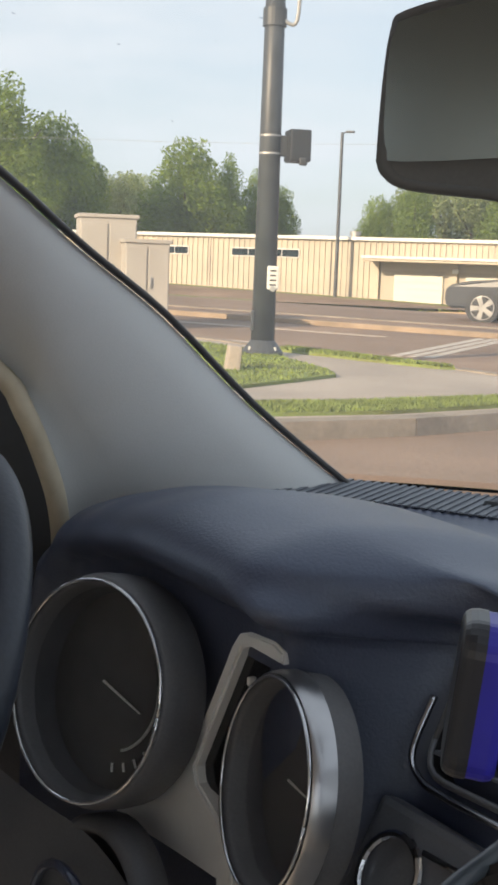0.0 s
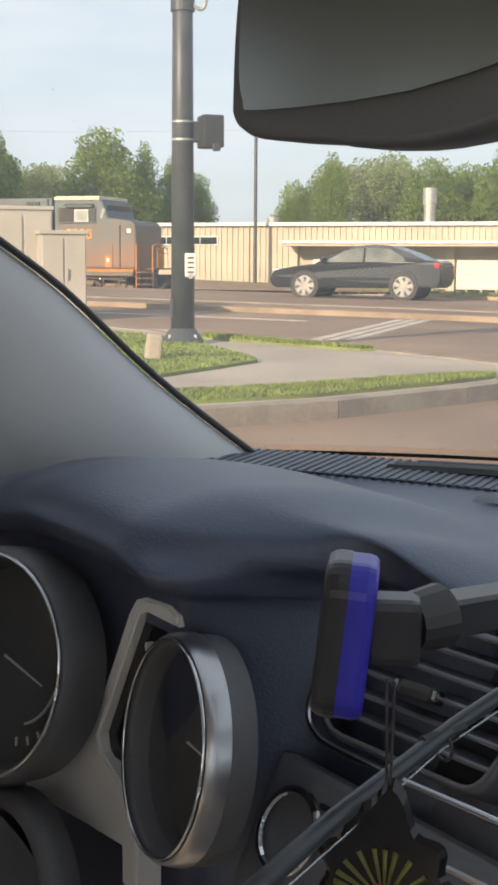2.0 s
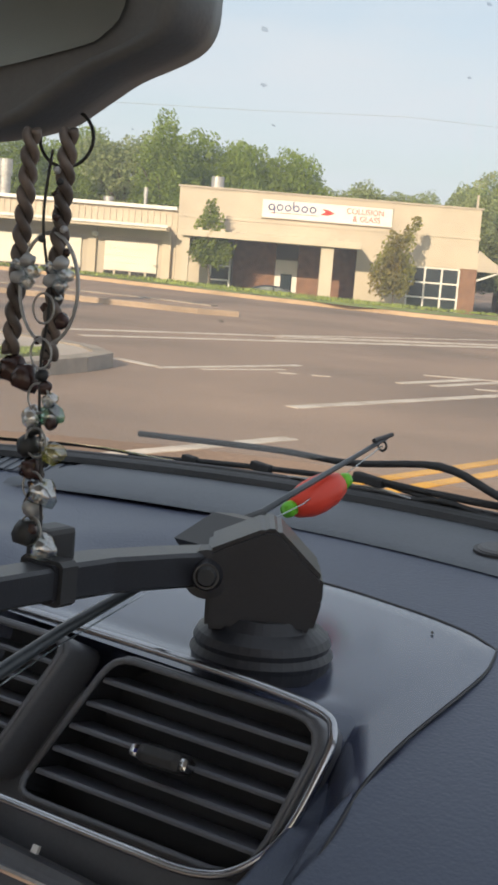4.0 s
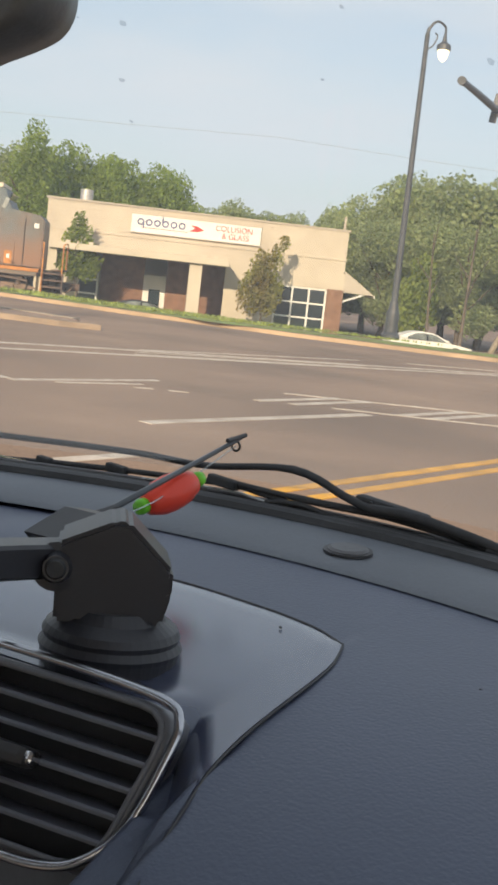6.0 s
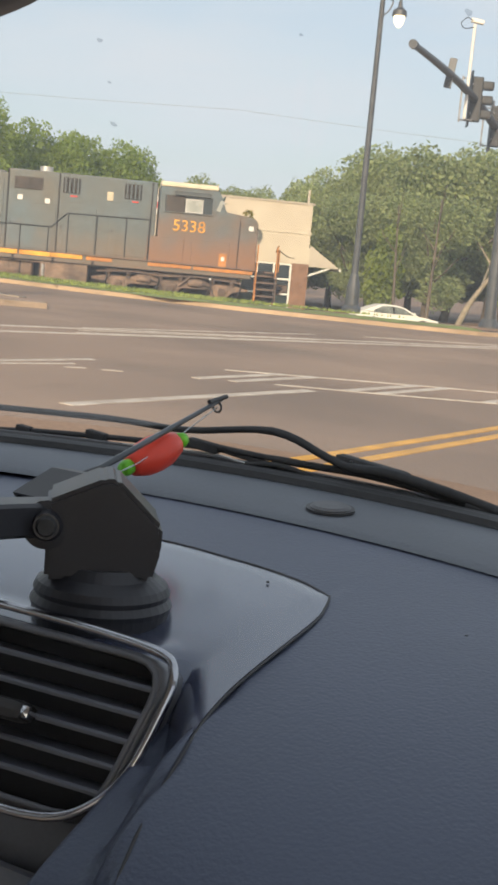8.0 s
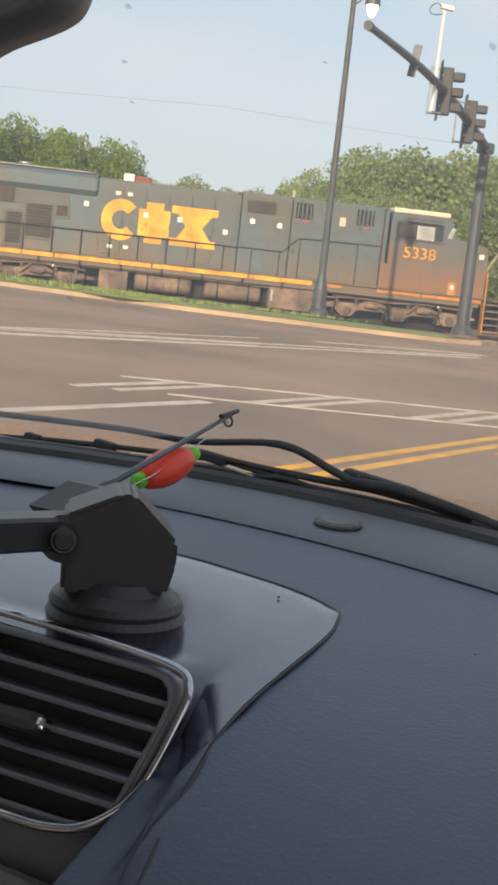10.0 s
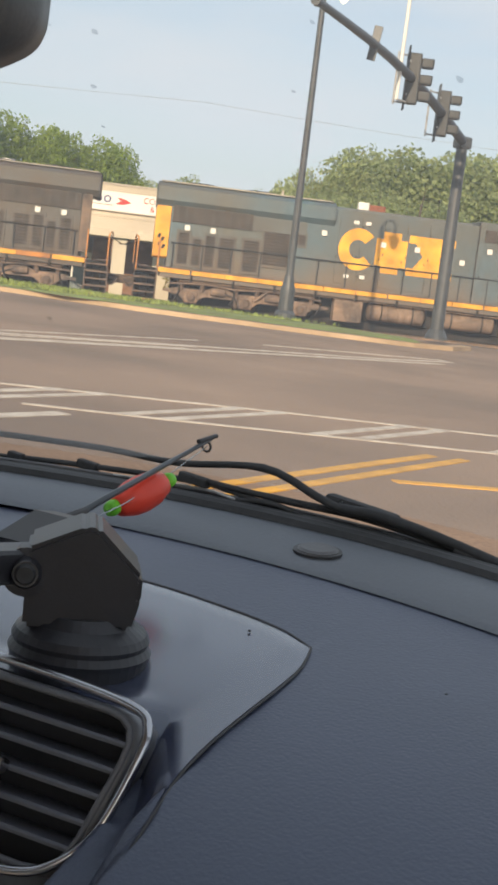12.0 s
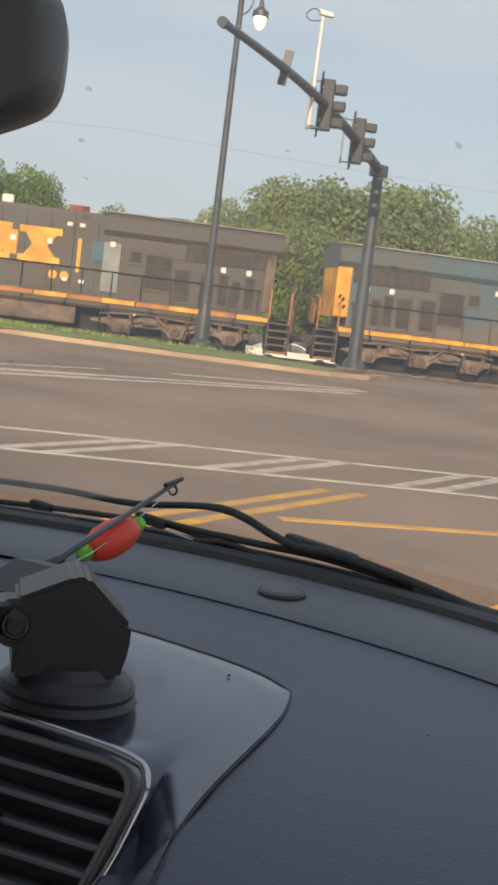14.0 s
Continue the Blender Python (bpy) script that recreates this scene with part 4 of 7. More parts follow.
def wall_box(name, s0, s1, z0, z1, y0, y1, material, parent=None, label="", bevel=0.0):
    return part(name, box(((s0 + s1) / 2, (y0 + y1) / 2, (z0 + z1) / 2), (s1 - s0, y1 - y0, z1 - z0), bevel), material, parent or shop, label)


low = wall_box("low_wall", -60, -5.8, -1.2, 3.70, 0.4, 22, M["siding"], label="beige ribbed metal wall")
wall_box("roof_edge", -60.2, -5.85, 3.62, 3.82, 0.1, 0.45, M["white_paint"], low, "pale metal roof edge")
for i in range(150):
    s = -59.8 + 0.36 * i
    if s > -6:
        break
    part("rib", box((s, 0.37, 1.75 if s < -24 else 3.15), (0.12, 0.07, 3.7 if s < -24 else 0.9)), M["siding"], low)
for s in (-35.1, -27.0):
    wall_box("downpipe", s - 0.06, s + 0.06, -0.5, 3.6, 0.28, 0.4, M["siding_dark"], low)
for s0, s1 in ((-39.5, -36.6), (-33.6, -29.0)):
    w = wall_box("window", s0, s1, 2.45, 3.0, 0.30, 0.42, M["white_paint"])
    n = 4 if s1 - s0 > 3 else 3
    for k in range(n):
        a = s0 + 0.06 + k * (s1 - s0 - 0.06) / n
        wall_box("pane", a, a + (s1 - s0 - 0.06) / n - 0.06, 2.51, 2.94, 0.27, 0.33, M["bglass"], w)
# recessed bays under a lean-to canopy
# this wall's darker siding colour paints the shade below the canopy
wall_box("bay_wall", -24.0, -6.0, -1.0, 1.9, 0.25, 0.42, M["siding_dark"], label="beige wall of the bays, shade put into a darker siding tone")
can = wall_box("canopy", -24.2, -6.2, 2.38, 2.66, -1.9, 0.4, M["siding"], label="flat metal canopy over the bays", bevel=0.03)
wall_box("canopy_edge", -24.25, -6.15, 2.55, 2.70, -2.0, -1.9, M["white_paint"], can)
for s0, s1 in ((-22.8, -19.8), (-18.45, -14.8), (-14.15, -11.2), (-9.85, -6.8)):
    gd = wall_box("garage_door", s0, s1, -0.05, 1.66, 0.12, 0.26, M["gdoor"], label="closed pale sectional garage door")
    for k in range(4):
        wall_box("door_panel", s0 + 0.03, s1 - 0.03, 0.0 + 0.41 * k, 0.39 + 0.41 * k, 0.08, 0.13, M["gdoor"], gd)
    # a solid dark strip stands for the shade in the gap
    wall_box("door_gap", s0, s1, -0.62, -0.05, 0.18, 0.27, M["under"], gd, "dark strip standing for the shaded gap below the door")
    for k in range(3):
        s = s0 + (s1 - s0) * (k + 0.7) / 3.4
        wall_box("stand", s - 0.06, s + 0.06, -0.8, 0.0, 0.0, 0.12, M["siding"], gd)
for s in (-24.0, -19.2, -14.5, -10.6, -6.3):
    wall_box("bay_post", s - 0.25, s + 0.25, -1.0, 2.4, 0.0, 0.25, M["siding"])
for s in (-19.0, -10.4):
    part("wall_lamp", box((s, -0.2, 1.95), (0.35, 0.3, 0.25), 0.06), M["white_paint"], shop)
# taller front block
tall = wall_box("tall_wall", -5.75, 11.45, 2.55, 5.0, 0.0, 20, M["siding"], label="beige panelled upper wall")
wall_box("belt_course", -5.8, 11.5, 3.32, 3.46, -0.06, 0.0, M["siding"], tall)
for k in range(11):
    wall_box("panel_line", -5.75, 11.46, 2.70 + 0.21 * k, 2.715 + 0.21 * k, -0.012, 0.02, M["siding_dark"], tall)
wall_box("coping", -5.85, 11.55, 5.0, 5.1, -0.08, 0.5, M["siding_dark"], tall)
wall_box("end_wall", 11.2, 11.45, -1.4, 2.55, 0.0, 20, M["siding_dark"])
wall_box("brick_wall", -2.5, 0.0, -1.4, 2.55, 1.6, 2.0, M["brick"])
wall_box("brick_wall", 1.3, 7.5, -1.4, 2.55, 1.6, 2.0, M["brick"])
wall_box("brick_pier", 10.55, 11.5, -1.4, 1.65, -0.05, 0.4, M["brick"])
wall_box("panel_wall", 4.6, 11.5, 1.6, 2.6, -0.02, 0.3, M["siding"])
wall_box("panel_wall", 4.6, 7.55, -1.4, 1.62, -0.01, 0.3, M["siding"])
wall_box("panel_wall", -5.75, -3.75, -1.4, 2.55, -0.01, 0.3, M["siding"])
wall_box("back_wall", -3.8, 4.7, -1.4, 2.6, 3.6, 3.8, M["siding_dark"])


def window_grid(s0, s1, z0, z1, cols, rows, y=0.05):
    f = wall_box("window", s0, s1, z0, z1, y + 0.05, y + 0.12, M["bglass"], label="dark shop window with white frame")
    for k in range(cols + 1):
        s = s0 + (s1 - s0) * k / cols
        wall_box("window_frame", s - 0.05, s + 0.05, z0, z1, y - 0.03, y + 0.06, M["white_paint"], f)
    for k in range(rows + 1):
        zz = z0 + (z1 - z0) * k / rows
        wall_box("window_frame", s0, s1, zz - 0.045, zz + 0.045, y - 0.025, y + 0.055, M["white_paint"], f)


window_grid(7.6, 10.5, -1.0, 1.55, 3, 3)
window_grid(-3.7, -2.6, -0.9, 1.5, 1, 3)
dr = wall_box("door", 0.0, 1.3, -1.2, 1.3, 1.62, 1.75, M["white_paint"], label="pale entrance door with glass")
wall_box("door_glass", 0.35, 1.0, -0.7, 0.5, 1.56, 1.63, M["bglass"], dr)
cn = wall_box("entrance_canopy", -5.3, 4.6, 2.22, 2.58, -3.2, 0.0, M["siding"], label="flat beige canopy on a square column", bevel=0.03)
for k in range(16):
    wall_box("canopy_bracket", -5.0 + 0.62 * k, -4.75 + 0.62 * k, 2.58, 2.72, -3.1, -2.9, M["siding"], cn)
wall_box("column", 2.45, 3.15, -1.4, 2.22, -2.9, -2.3, M["siding"], cn, bevel=0.02)
wall_box("column", -5.2, -4.8, -1.4, 2.22, -2.9, -2.5, M["siding"], cn)
aw = part("side_awning", thicken(loft([[(11.5, y, 2.75), (13.3, y, 1.55), (13.35, y, 1.45)] for y in (0.0, 3.2)]), 0.06), M["siding"], shop, "small sloping side awning")
bm = bmesh.new()
bm.faces.new([bm.verts.new((x, 0.02, z)) for x, z in ((11.5, 2.72), (13.3, 1.54), (11.5, 1.54))])
part("awning_end", thicken(bm, 0.05), M["siding_dark"], aw)
part("awning_bracket", tube([(11.5, 0.1, 1.0), (12.9, 0.1, 1.6)], 0.06, 6), M["white_paint"], aw)
part("awning_edge", box((13.35, 1.6, 1.47), (0.08, 3.25, 0.14), 0.01), M["white_paint"], aw)
part("corner_post", box((11.2, 0.3, 5.4), (0.12, 0.12, 0.9), 0.01), M["siding_dark"], shop)
sign = thing("shop_sign", "long white shop sign with red lettering and a blue logo", "sign", along_pose(0, FRONT_Q, 0))
bd = wall_box("sign_board", -1.0, 6.4, 3.64, 4.66, -0.14, 0.0, M["white_paint"], sign)
M["ink_blue"], M["ink_red"] = mat("ink_blue", (0.06, 0.07, 0.20), 0.5), mat("ink_red", (0.52, 0.025, 0.02), 0.5)
wall_box("sign_frame", -1.05, 6.45, 3.60, 3.65, -0.16, 0.0, M["siding_dark"], sign)
wall_box("sign_frame", -1.05, 6.45, 4.65, 4.70, -0.16, 0.0, M["siding_dark"], sign)
for k in range(6):
    x = -0.48 + 0.47 * k
    bm = bmesh.new()
    for i in range(12):
        a, b = 2 * math.pi * i / 12, 2 * math.pi * (i + 1) / 12
        bm.faces.new([bm.verts.new((x + r * math.cos(t), -0.15, 4.24 + r * math.sin(t))) for r, t in ((0.20, a), (0.20, b), (0.115, b), (0.115, a))])
    if k in (0, 3):
        add_box(bm, (x - 0.17 if k else x + 0.17, -0.15, 4.24 + (0.17 if k else -0.15)), (0.08, 0.012, 0.42))
    part("logo_block", bm, M["ink_blue"], sign, "dark blue round of the logo")
part("logo_swoosh", loft([[(2.35, -0.15, 4.36), (2.75, -0.15, 4.32), (3.15, -0.15, 4.14)], [(2.6, -0.15, 4.2), (2.8, -0.15, 4.18), (3.15, -0.15, 4.14)], [(2.3, -0.15, 4.0), (2.75, -0.15, 4.0), (3.15, -0.15, 4.14)]]), M["ink_red"], sign, "red and blue swoosh")
wall_box("logo_line", -0.5, 2.2, 3.92, 3.95, -0.15, -0.13, M["ink_red"], sign)
part("lettering", text_mesh("COLLISION", 0.46, pose(4.85, -0.15, 4.34, 90, 0, 0), 0.008, 0.92), M["ink_red"], sign, "red capital letters")
part("lettering", text_mesh("& GLASS", 0.46, pose(4.95, -0.15, 3.93, 90, 0, 0), 0.008, 0.92), M["ink_red"], sign, "red capital letters")
for s, zt, r, y in ((-16.2, 5.85, 0.42, 2.0), (-3.8, 5.85, 0.38, 3.0), (-7.9, 4.85, 0.13, 2.0), (-10.0, 4.15, 0.3, 1.5), (-26.0, 4.2, 0.35, 2.0)):
    v = thing("roof_vent", "galvanised roof vent pipe with a wider cap", "roof vent", along_pose(s, FRONT_Q + y, 3.7), "roof vents")
    part("pipe", tube([(0, 0, -0.1), (0, 0, zt - 3.7)], r * 0.82, 16), M["galv"], v, smooth=False)
    part("cap", tube([(0, 0, (zt - 3.7) * 0.55), (0, 0, zt - 3.7)], r, 16), M["galv"], v)
# ---- trees ----


def crown_mesh(seed, lobes, leaf, count, gap=0.25):
    """A crown of many small leaf clumps, gathered on a few uneven lobes: (x, y, z, rx, ry, rz)."""
    r = random.Random(seed)
    verts, faces = [], []
    vol = [l[3] * l[4] * l[5] for l in lobes]
    for _ in range(count):
        l = r.choices(lobes, vol)[0]
        while True:
            p = Vector((r.uniform(-1, 1), r.uniform(-1, 1), r.uniform(-1, 1)))
            if gap < p.length < 1:
                break
        p *= (0.9 + 0.35 * noise.noise(p * 2.2 + Vector((seed, l[0], l[2]))))
        c = Vector((l[0] + p.x * l[3], l[1] + p.y * l[4], l[2] + p.z * l[5]))
        n = Vector((r.gauss(0, 1), r.gauss(0, 1), r.gauss(0.3, 1))).normalized()
        u = n.orthogonal().normalized()
        v = n.cross(u)
        a = r.uniform(0.6, 1.3) * leaf
        k = len(verts)
        verts += [c + u * a, c + v * a * 0.6, c - u * a, c - v * a * 0.6]
        faces.append((k, k + 1, k + 2, k + 3))
    me = bpy.data.meshes.new("crown")
    me.from_pydata([tuple(v) for v in verts], [], faces)
    return me


def trunk_mesh(seed, height, r0, limbs):
    r = random.Random(seed)
    pts = [(0.15 * math.sin(i), 0.12 * math.cos(1.7 * i), -0.4 + height * i / 5) for i in range(6)]
    bm = tube(pts, [r0 * (1 - 0.13 * i) for i in range(6)], 8)
    for k in range(limbs):
        z = height * r.uniform(0.4, 0.95)
        a, ln = r.uniform(0, 6.28), height * r.uniform(0.25, 0.45)
        add_tube(bm, [(0, 0, z), (ln * 0.5 * math.cos(a), ln * 0.5 * math.sin(a), z + ln * 0.5), (ln * math.cos(a), ln * math.sin(a), z + ln * 1.1)], [r0 * 0.45, r0 * 0.3, r0 * 0.1], 6)
    return mesh_of(bm)


def tree(name, label, crown, trunk, material, m, scale, group=""):
    t = thing(name, label, "tree", m @ Matrix.Diagonal((scale[0], scale[0], scale[1], 1)), group)
    for n_, me, ma in (("trunk", trunk, M["bark"]), ("crown", crown, material)):
        ob = new(n_, me)
        if not me.materials:
            me.materials.append(ma)
        ob.parent = t
    return t


ROUND = crown_mesh(3, [(0, 0, 5.2, 3.0, 3.0, 3.6), (1.3, 0.6, 4.0, 2.4, 2.2, 2.4), (-1.5, -0.4, 4.2, 2.3, 2.2, 2.6), (0.3, 0, 7.6, 1.8, 1.8, 2.0), (0, -1.0, 3.0, 2.6, 2.0, 1.8)], 0.112, 22000)
TALL = crown_mesh(8, [(0, 0, 6.0, 2.2, 2.2, 4.6), (0.8, 0.3, 3.6, 2.0, 1.9, 2.6), (-0.8, 0.2, 4.4, 1.8, 1.8, 3.0), (0.2, 0, 9.6, 1.0, 1.0, 1.8)], 0.112, 20000)
WIDE = crown_mesh(12, [(0, 0, 5.0, 3.2, 3.0, 2.6), (2.6, 0.5, 4.3, 2.3, 2.1, 2.2), (-2.8, 0, 4.5, 2.2, 2.1, 2.4), (1.2, 0, 6.8, 2.0, 1.9, 1.7), (-1.4, 0.4, 7.2, 1.7, 1.6, 1.6), (0.2, -1.2, 2.6, 3.2, 2.2, 1.6)], 0.112, 25000)
THIN = crown_mesh(21, [(0, 0, 6.3, 2.4, 2.2, 2.2), (1.8, 0, 7.6, 1.7, 1.6, 1.5), (-1.9, 0.4, 7.0, 1.6, 1.5, 1.7), (0.5, 0, 4.0, 1.8, 1.6, 1.5), (-0.8, 0, 2.2, 1.6, 1.4, 1.4)], 0.112, 14000, 0.1)
T_A, T_B = trunk_mesh(1, 4.6, 0.28, 7), trunk_mesh(2, 6.0, 0.2, 8)
FAR = {}
for k_, me_ in (("round", ROUND), ("tall", TALL), ("wide", WIDE), ("thin", THIN)):
    FAR[k_] = me_.copy()


def polar(bearing, dist):
    """A place on the ground by its bearing to the left of +y, in degrees, and its distance."""
    return -dist * math.sin(radians(bearing)), dist * math.cos(radians(bearing))


TREES = [  # bearing, distance, kind, elevation of the top, width, near or haze-coloured far look
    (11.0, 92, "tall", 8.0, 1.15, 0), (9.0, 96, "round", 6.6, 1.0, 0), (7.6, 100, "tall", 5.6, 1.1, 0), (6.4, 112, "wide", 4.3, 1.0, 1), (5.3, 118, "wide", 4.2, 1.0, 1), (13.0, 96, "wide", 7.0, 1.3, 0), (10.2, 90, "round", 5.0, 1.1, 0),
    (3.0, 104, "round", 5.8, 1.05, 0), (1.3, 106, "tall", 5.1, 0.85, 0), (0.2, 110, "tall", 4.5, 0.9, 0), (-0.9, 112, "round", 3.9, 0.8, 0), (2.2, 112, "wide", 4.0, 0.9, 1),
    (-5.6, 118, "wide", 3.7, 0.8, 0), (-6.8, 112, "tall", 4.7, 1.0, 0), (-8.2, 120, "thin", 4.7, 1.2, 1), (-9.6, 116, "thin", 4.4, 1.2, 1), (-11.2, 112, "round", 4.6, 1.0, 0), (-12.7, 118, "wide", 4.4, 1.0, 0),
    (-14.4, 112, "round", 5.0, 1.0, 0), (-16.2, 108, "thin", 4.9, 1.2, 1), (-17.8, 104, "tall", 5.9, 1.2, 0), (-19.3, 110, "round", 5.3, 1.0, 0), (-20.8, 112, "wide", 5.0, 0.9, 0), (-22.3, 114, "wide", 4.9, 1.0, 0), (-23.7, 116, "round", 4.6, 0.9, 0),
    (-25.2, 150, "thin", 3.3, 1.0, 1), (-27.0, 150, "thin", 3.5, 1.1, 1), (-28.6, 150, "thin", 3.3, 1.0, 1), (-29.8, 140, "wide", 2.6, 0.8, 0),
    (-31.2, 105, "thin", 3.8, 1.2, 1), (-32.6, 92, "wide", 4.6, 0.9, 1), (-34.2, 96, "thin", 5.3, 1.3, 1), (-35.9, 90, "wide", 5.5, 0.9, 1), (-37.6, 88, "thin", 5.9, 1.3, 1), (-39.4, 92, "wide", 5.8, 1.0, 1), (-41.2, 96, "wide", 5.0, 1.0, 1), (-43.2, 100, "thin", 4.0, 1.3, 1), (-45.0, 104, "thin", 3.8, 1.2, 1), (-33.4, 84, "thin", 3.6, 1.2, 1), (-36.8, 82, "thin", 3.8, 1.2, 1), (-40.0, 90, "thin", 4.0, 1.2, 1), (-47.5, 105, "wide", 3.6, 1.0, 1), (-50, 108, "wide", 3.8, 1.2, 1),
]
TRUNKS = [(44.91, 57.31), (44.91, 59.82), (43.95, 61.74)]
TOP = dict(round=9.4, tall=11.2, wide=8.8, thin=9.0)
for i, (b, dist, kind, el, wide, far) in enumerate(TREES):
    x, y = polar(b, dist)
    zb = ground_z(*sq(max(-60, min(40, x * ALONG.x + y * ALONG.y)), 80).xy)
    h = (1.42 + dist * math.tan(radians(el)) - zb) / TOP[kind]
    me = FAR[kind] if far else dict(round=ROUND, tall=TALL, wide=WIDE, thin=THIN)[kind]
    tree("tree", "distant grey-green tree with a loose crown, haze put into its leaf colour" if far else "leafy green tree behind the workshop, lit by low sun", me, T_B if kind in ("tall", "thin") else T_A, M["leaf_hazed"] if far else M["leaf"],
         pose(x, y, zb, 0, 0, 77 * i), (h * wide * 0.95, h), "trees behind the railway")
SMALL = crown_mesh(31, [(0, 0, 2.6, 0.8, 0.8, 1.3), (0.3, 0.1, 1.8, 0.9, 0.8, 0.9), (-0.3, 0, 1.9, 0.8, 0.8, 0.9), (0, 0, 3.7, 0.4, 0.4, 0.8)], 0.09, 4600, 0.1)
BUSH = crown_mesh(33, [(0, 0, 2.4, 0.9, 0.9, 1.2), (0.4, 0.1, 1.5, 1.0, 0.9, 1.1), (-0.5, 0, 1.6, 1.0, 0.9, 1.2), (0.7, 0, 3.2, 0.5, 0.5, 0.7), (1.1, 0, 3.9, 0.35, 0.35, 0.4)], 0.10, 4600, 0.1)
T_S = trunk_mesh(5, 2.2, 0.07, 6)
for s, q, me, sc, lab in ((-3.75, 72.8, SMALL, (1.25, 1.12), "slim young green tree before the workshop"), (6.55, 72.6, BUSH, (0.95, 1.22), "young tree with reddish green leaves before the shop window")):
    p = sq(s, q)
    tree("young_tree", lab, me, T_S, M["leaf_red"] if "reddish" in lab else M["leaf_young"], pose(p.x, p.y, ground_z(p.x, p.y), 0, 0, -23), sc)
x, y = polar(-34.9, 80)
tree("young_tree", "bright yellow-green small tree by the car park", crown_mesh(37, [(0, 0, 2.6, 1.5, 1.4, 1.5), (0.2, 0, 4.0, 1.0, 1.0, 1.2), (-0.2, 0, 1.4, 1.6, 1.4, 1.0)], 0.15, 3600, 0.1), T_S, M["leaf_young"], pose(x, y, -1.1), (0.95, 1.08))

# undergrowth that closes the gaps below the trees
for i, (b, dist, w) in enumerate([(-31.5, 100, 1.0), (-33, 96, 1.1), (-35, 98, 1.0), (-37, 95, 1.1), (-39, 97, 1.0), (-41, 98, 1.1), (-43, 102, 1.1), (-46, 104, 1.3), (-49, 106, 1.3), (8, 104, 1.2), (5.5, 120, 1.2), (11, 100, 1.2), (13.5, 100, 1.2)]):
    x, y = polar(b, dist)
    t = thing("shrub", "dense dark green undergrowth below the trees", "shrub", pose(x, y, -0.6, 0, 0, 50 * i) @ Matrix.Diagonal((w * 1.1, w * 1.1, 0.55, 1)), "undergrowth")
    ob = new("crown", FAR["wide"])
    ob.parent = t

for (x, y), lean, h, r0, lab in ((TRUNKS[0], (2.6, -1.9), 6.2, 0.20, "pale bare trunk leaning out of the wood"), (TRUNKS[1], (0.3, 0.1), 7.5, 0.13, "slim grey trunk at the edge of the wood"), (TRUNKS[2], (-0.2, 0.2), 7.0, 0.11, "slim grey trunk at the edge of the wood")):
    t = thing("bare_tree", lab, "tree", pose(x, y, -1.6), "bare trunks at the wood")
    pts = smooth_path([(0, 0, 0), (lean[0] * 0.22, lean[1] * 0.22, h * 0.3), (lean[0] * 0.6, lean[1] * 0.6, h * 0.62), (lean[0], lean[1], h)], 4)
    part("trunk", tube(pts, [r0 * (1 - 0.06 * i) for i in range(len(pts))], 8), M["pale_bark" if r0 > 0.15 else "bark"], t, smooth=True)
    for k, (a, ln) in enumerate(((0.6, 1.4), (2.4, 1.1), (4.2, 1.6))):
        b0 = Vector(pts[6 + 2 * k])
        part("limb", tube([b0, b0 + Vector((ln * 0.5 * math.cos(a), ln * 0.5 * math.sin(a), ln * 0.6)), b0 + Vector((ln * math.cos(a), ln * math.sin(a), ln * 1.3))], [r0 * 0.4, r0 * 0.25, r0 * 0.08], 6), M["pale_bark" if r0 > 0.15 else "bark"], t)

# ---- street furniture ----
POLE = (0.12, 16.76)
pz = ground_z(*POLE) + 0.13
sp = thing("signal_pole", "dark steel signal pole with pedestrian signal and white notice", "signal pole", pose(*POLE, pz))
part("shaft", tube([(0, 0, 0), (0.0, 0, 6.2)], [0.155, 0.115], 20), M["pole"], sp, smooth=True)
part("base_plate", spin([(0.0, 0.0), (0.27, 0.0), (0.27, 0.05), (0.2, 0.14), (0.16, 0.2), (0.0, 0.2)], 20), M["pole"], sp)
for k in range(4):
    a = math.pi / 4 + k * math.pi / 2
    part("bolt", tube([(0.23 * math.cos(a), 0.23 * math.sin(a), 0.04), (0.23 * math.cos(a), 0.23 * math.sin(a), 0.12)], 0.022, 6), M["galv"], sp)
for zz in (2.56, 2.78):
    part("strap", spin([(0.0, -0.012), (0.142, -0.012), (0.142, 0.012), (0.0, 0.012)], 20, pose(0, 0, zz)), M["galv"], sp, "bright steel strap")
hd = part("pedestrian_signal", box((0.35, -0.02, 2.66), (0.28, 0.34, 0.40), 0.03, m=pose(0, 0, 0, 0, 0, 12)), M["signal"], sp, "black pedestrian signal seen from behind")
part("visor", box((0.36, 0.2, 2.70), (0.30, 0.16, 0.30), 0.02), M["signal"], hd)
part("signal_latch", box((0.42, -0.2, 2.46), (0.10, 0.06, 0.1), 0.02), M["signal"], hd)
part("bracket", box((0.17, 0.0, 2.66), (0.16, 0.10, 0.26), 0.02), M["signal"], hd)
nt_ = part("notice_box", box((0.1, -0.17, 1.0), (0.15, 0.06, 0.30), 0.02), M["white_paint"], sp, "small white push-button plate")
for k in range(4):
    part("text_bar", box((0.1, -0.203, 1.09 - 0.06 * k), (0.08, 0.006, 0.02)), M["signal"], nt_)
part("push_button", spin([(0, 0), (0.035, 0), (0.035, 0.05), (0, 0.05)], 12, pose(0.1, -0.2, 0.86, 90, 0, 0)), M["galv"], sp)
part("service_hatch", box((-0.14, -0.06, 0.45), (0.05, 0.12, 0.26), 0.01), M["pole"], sp)
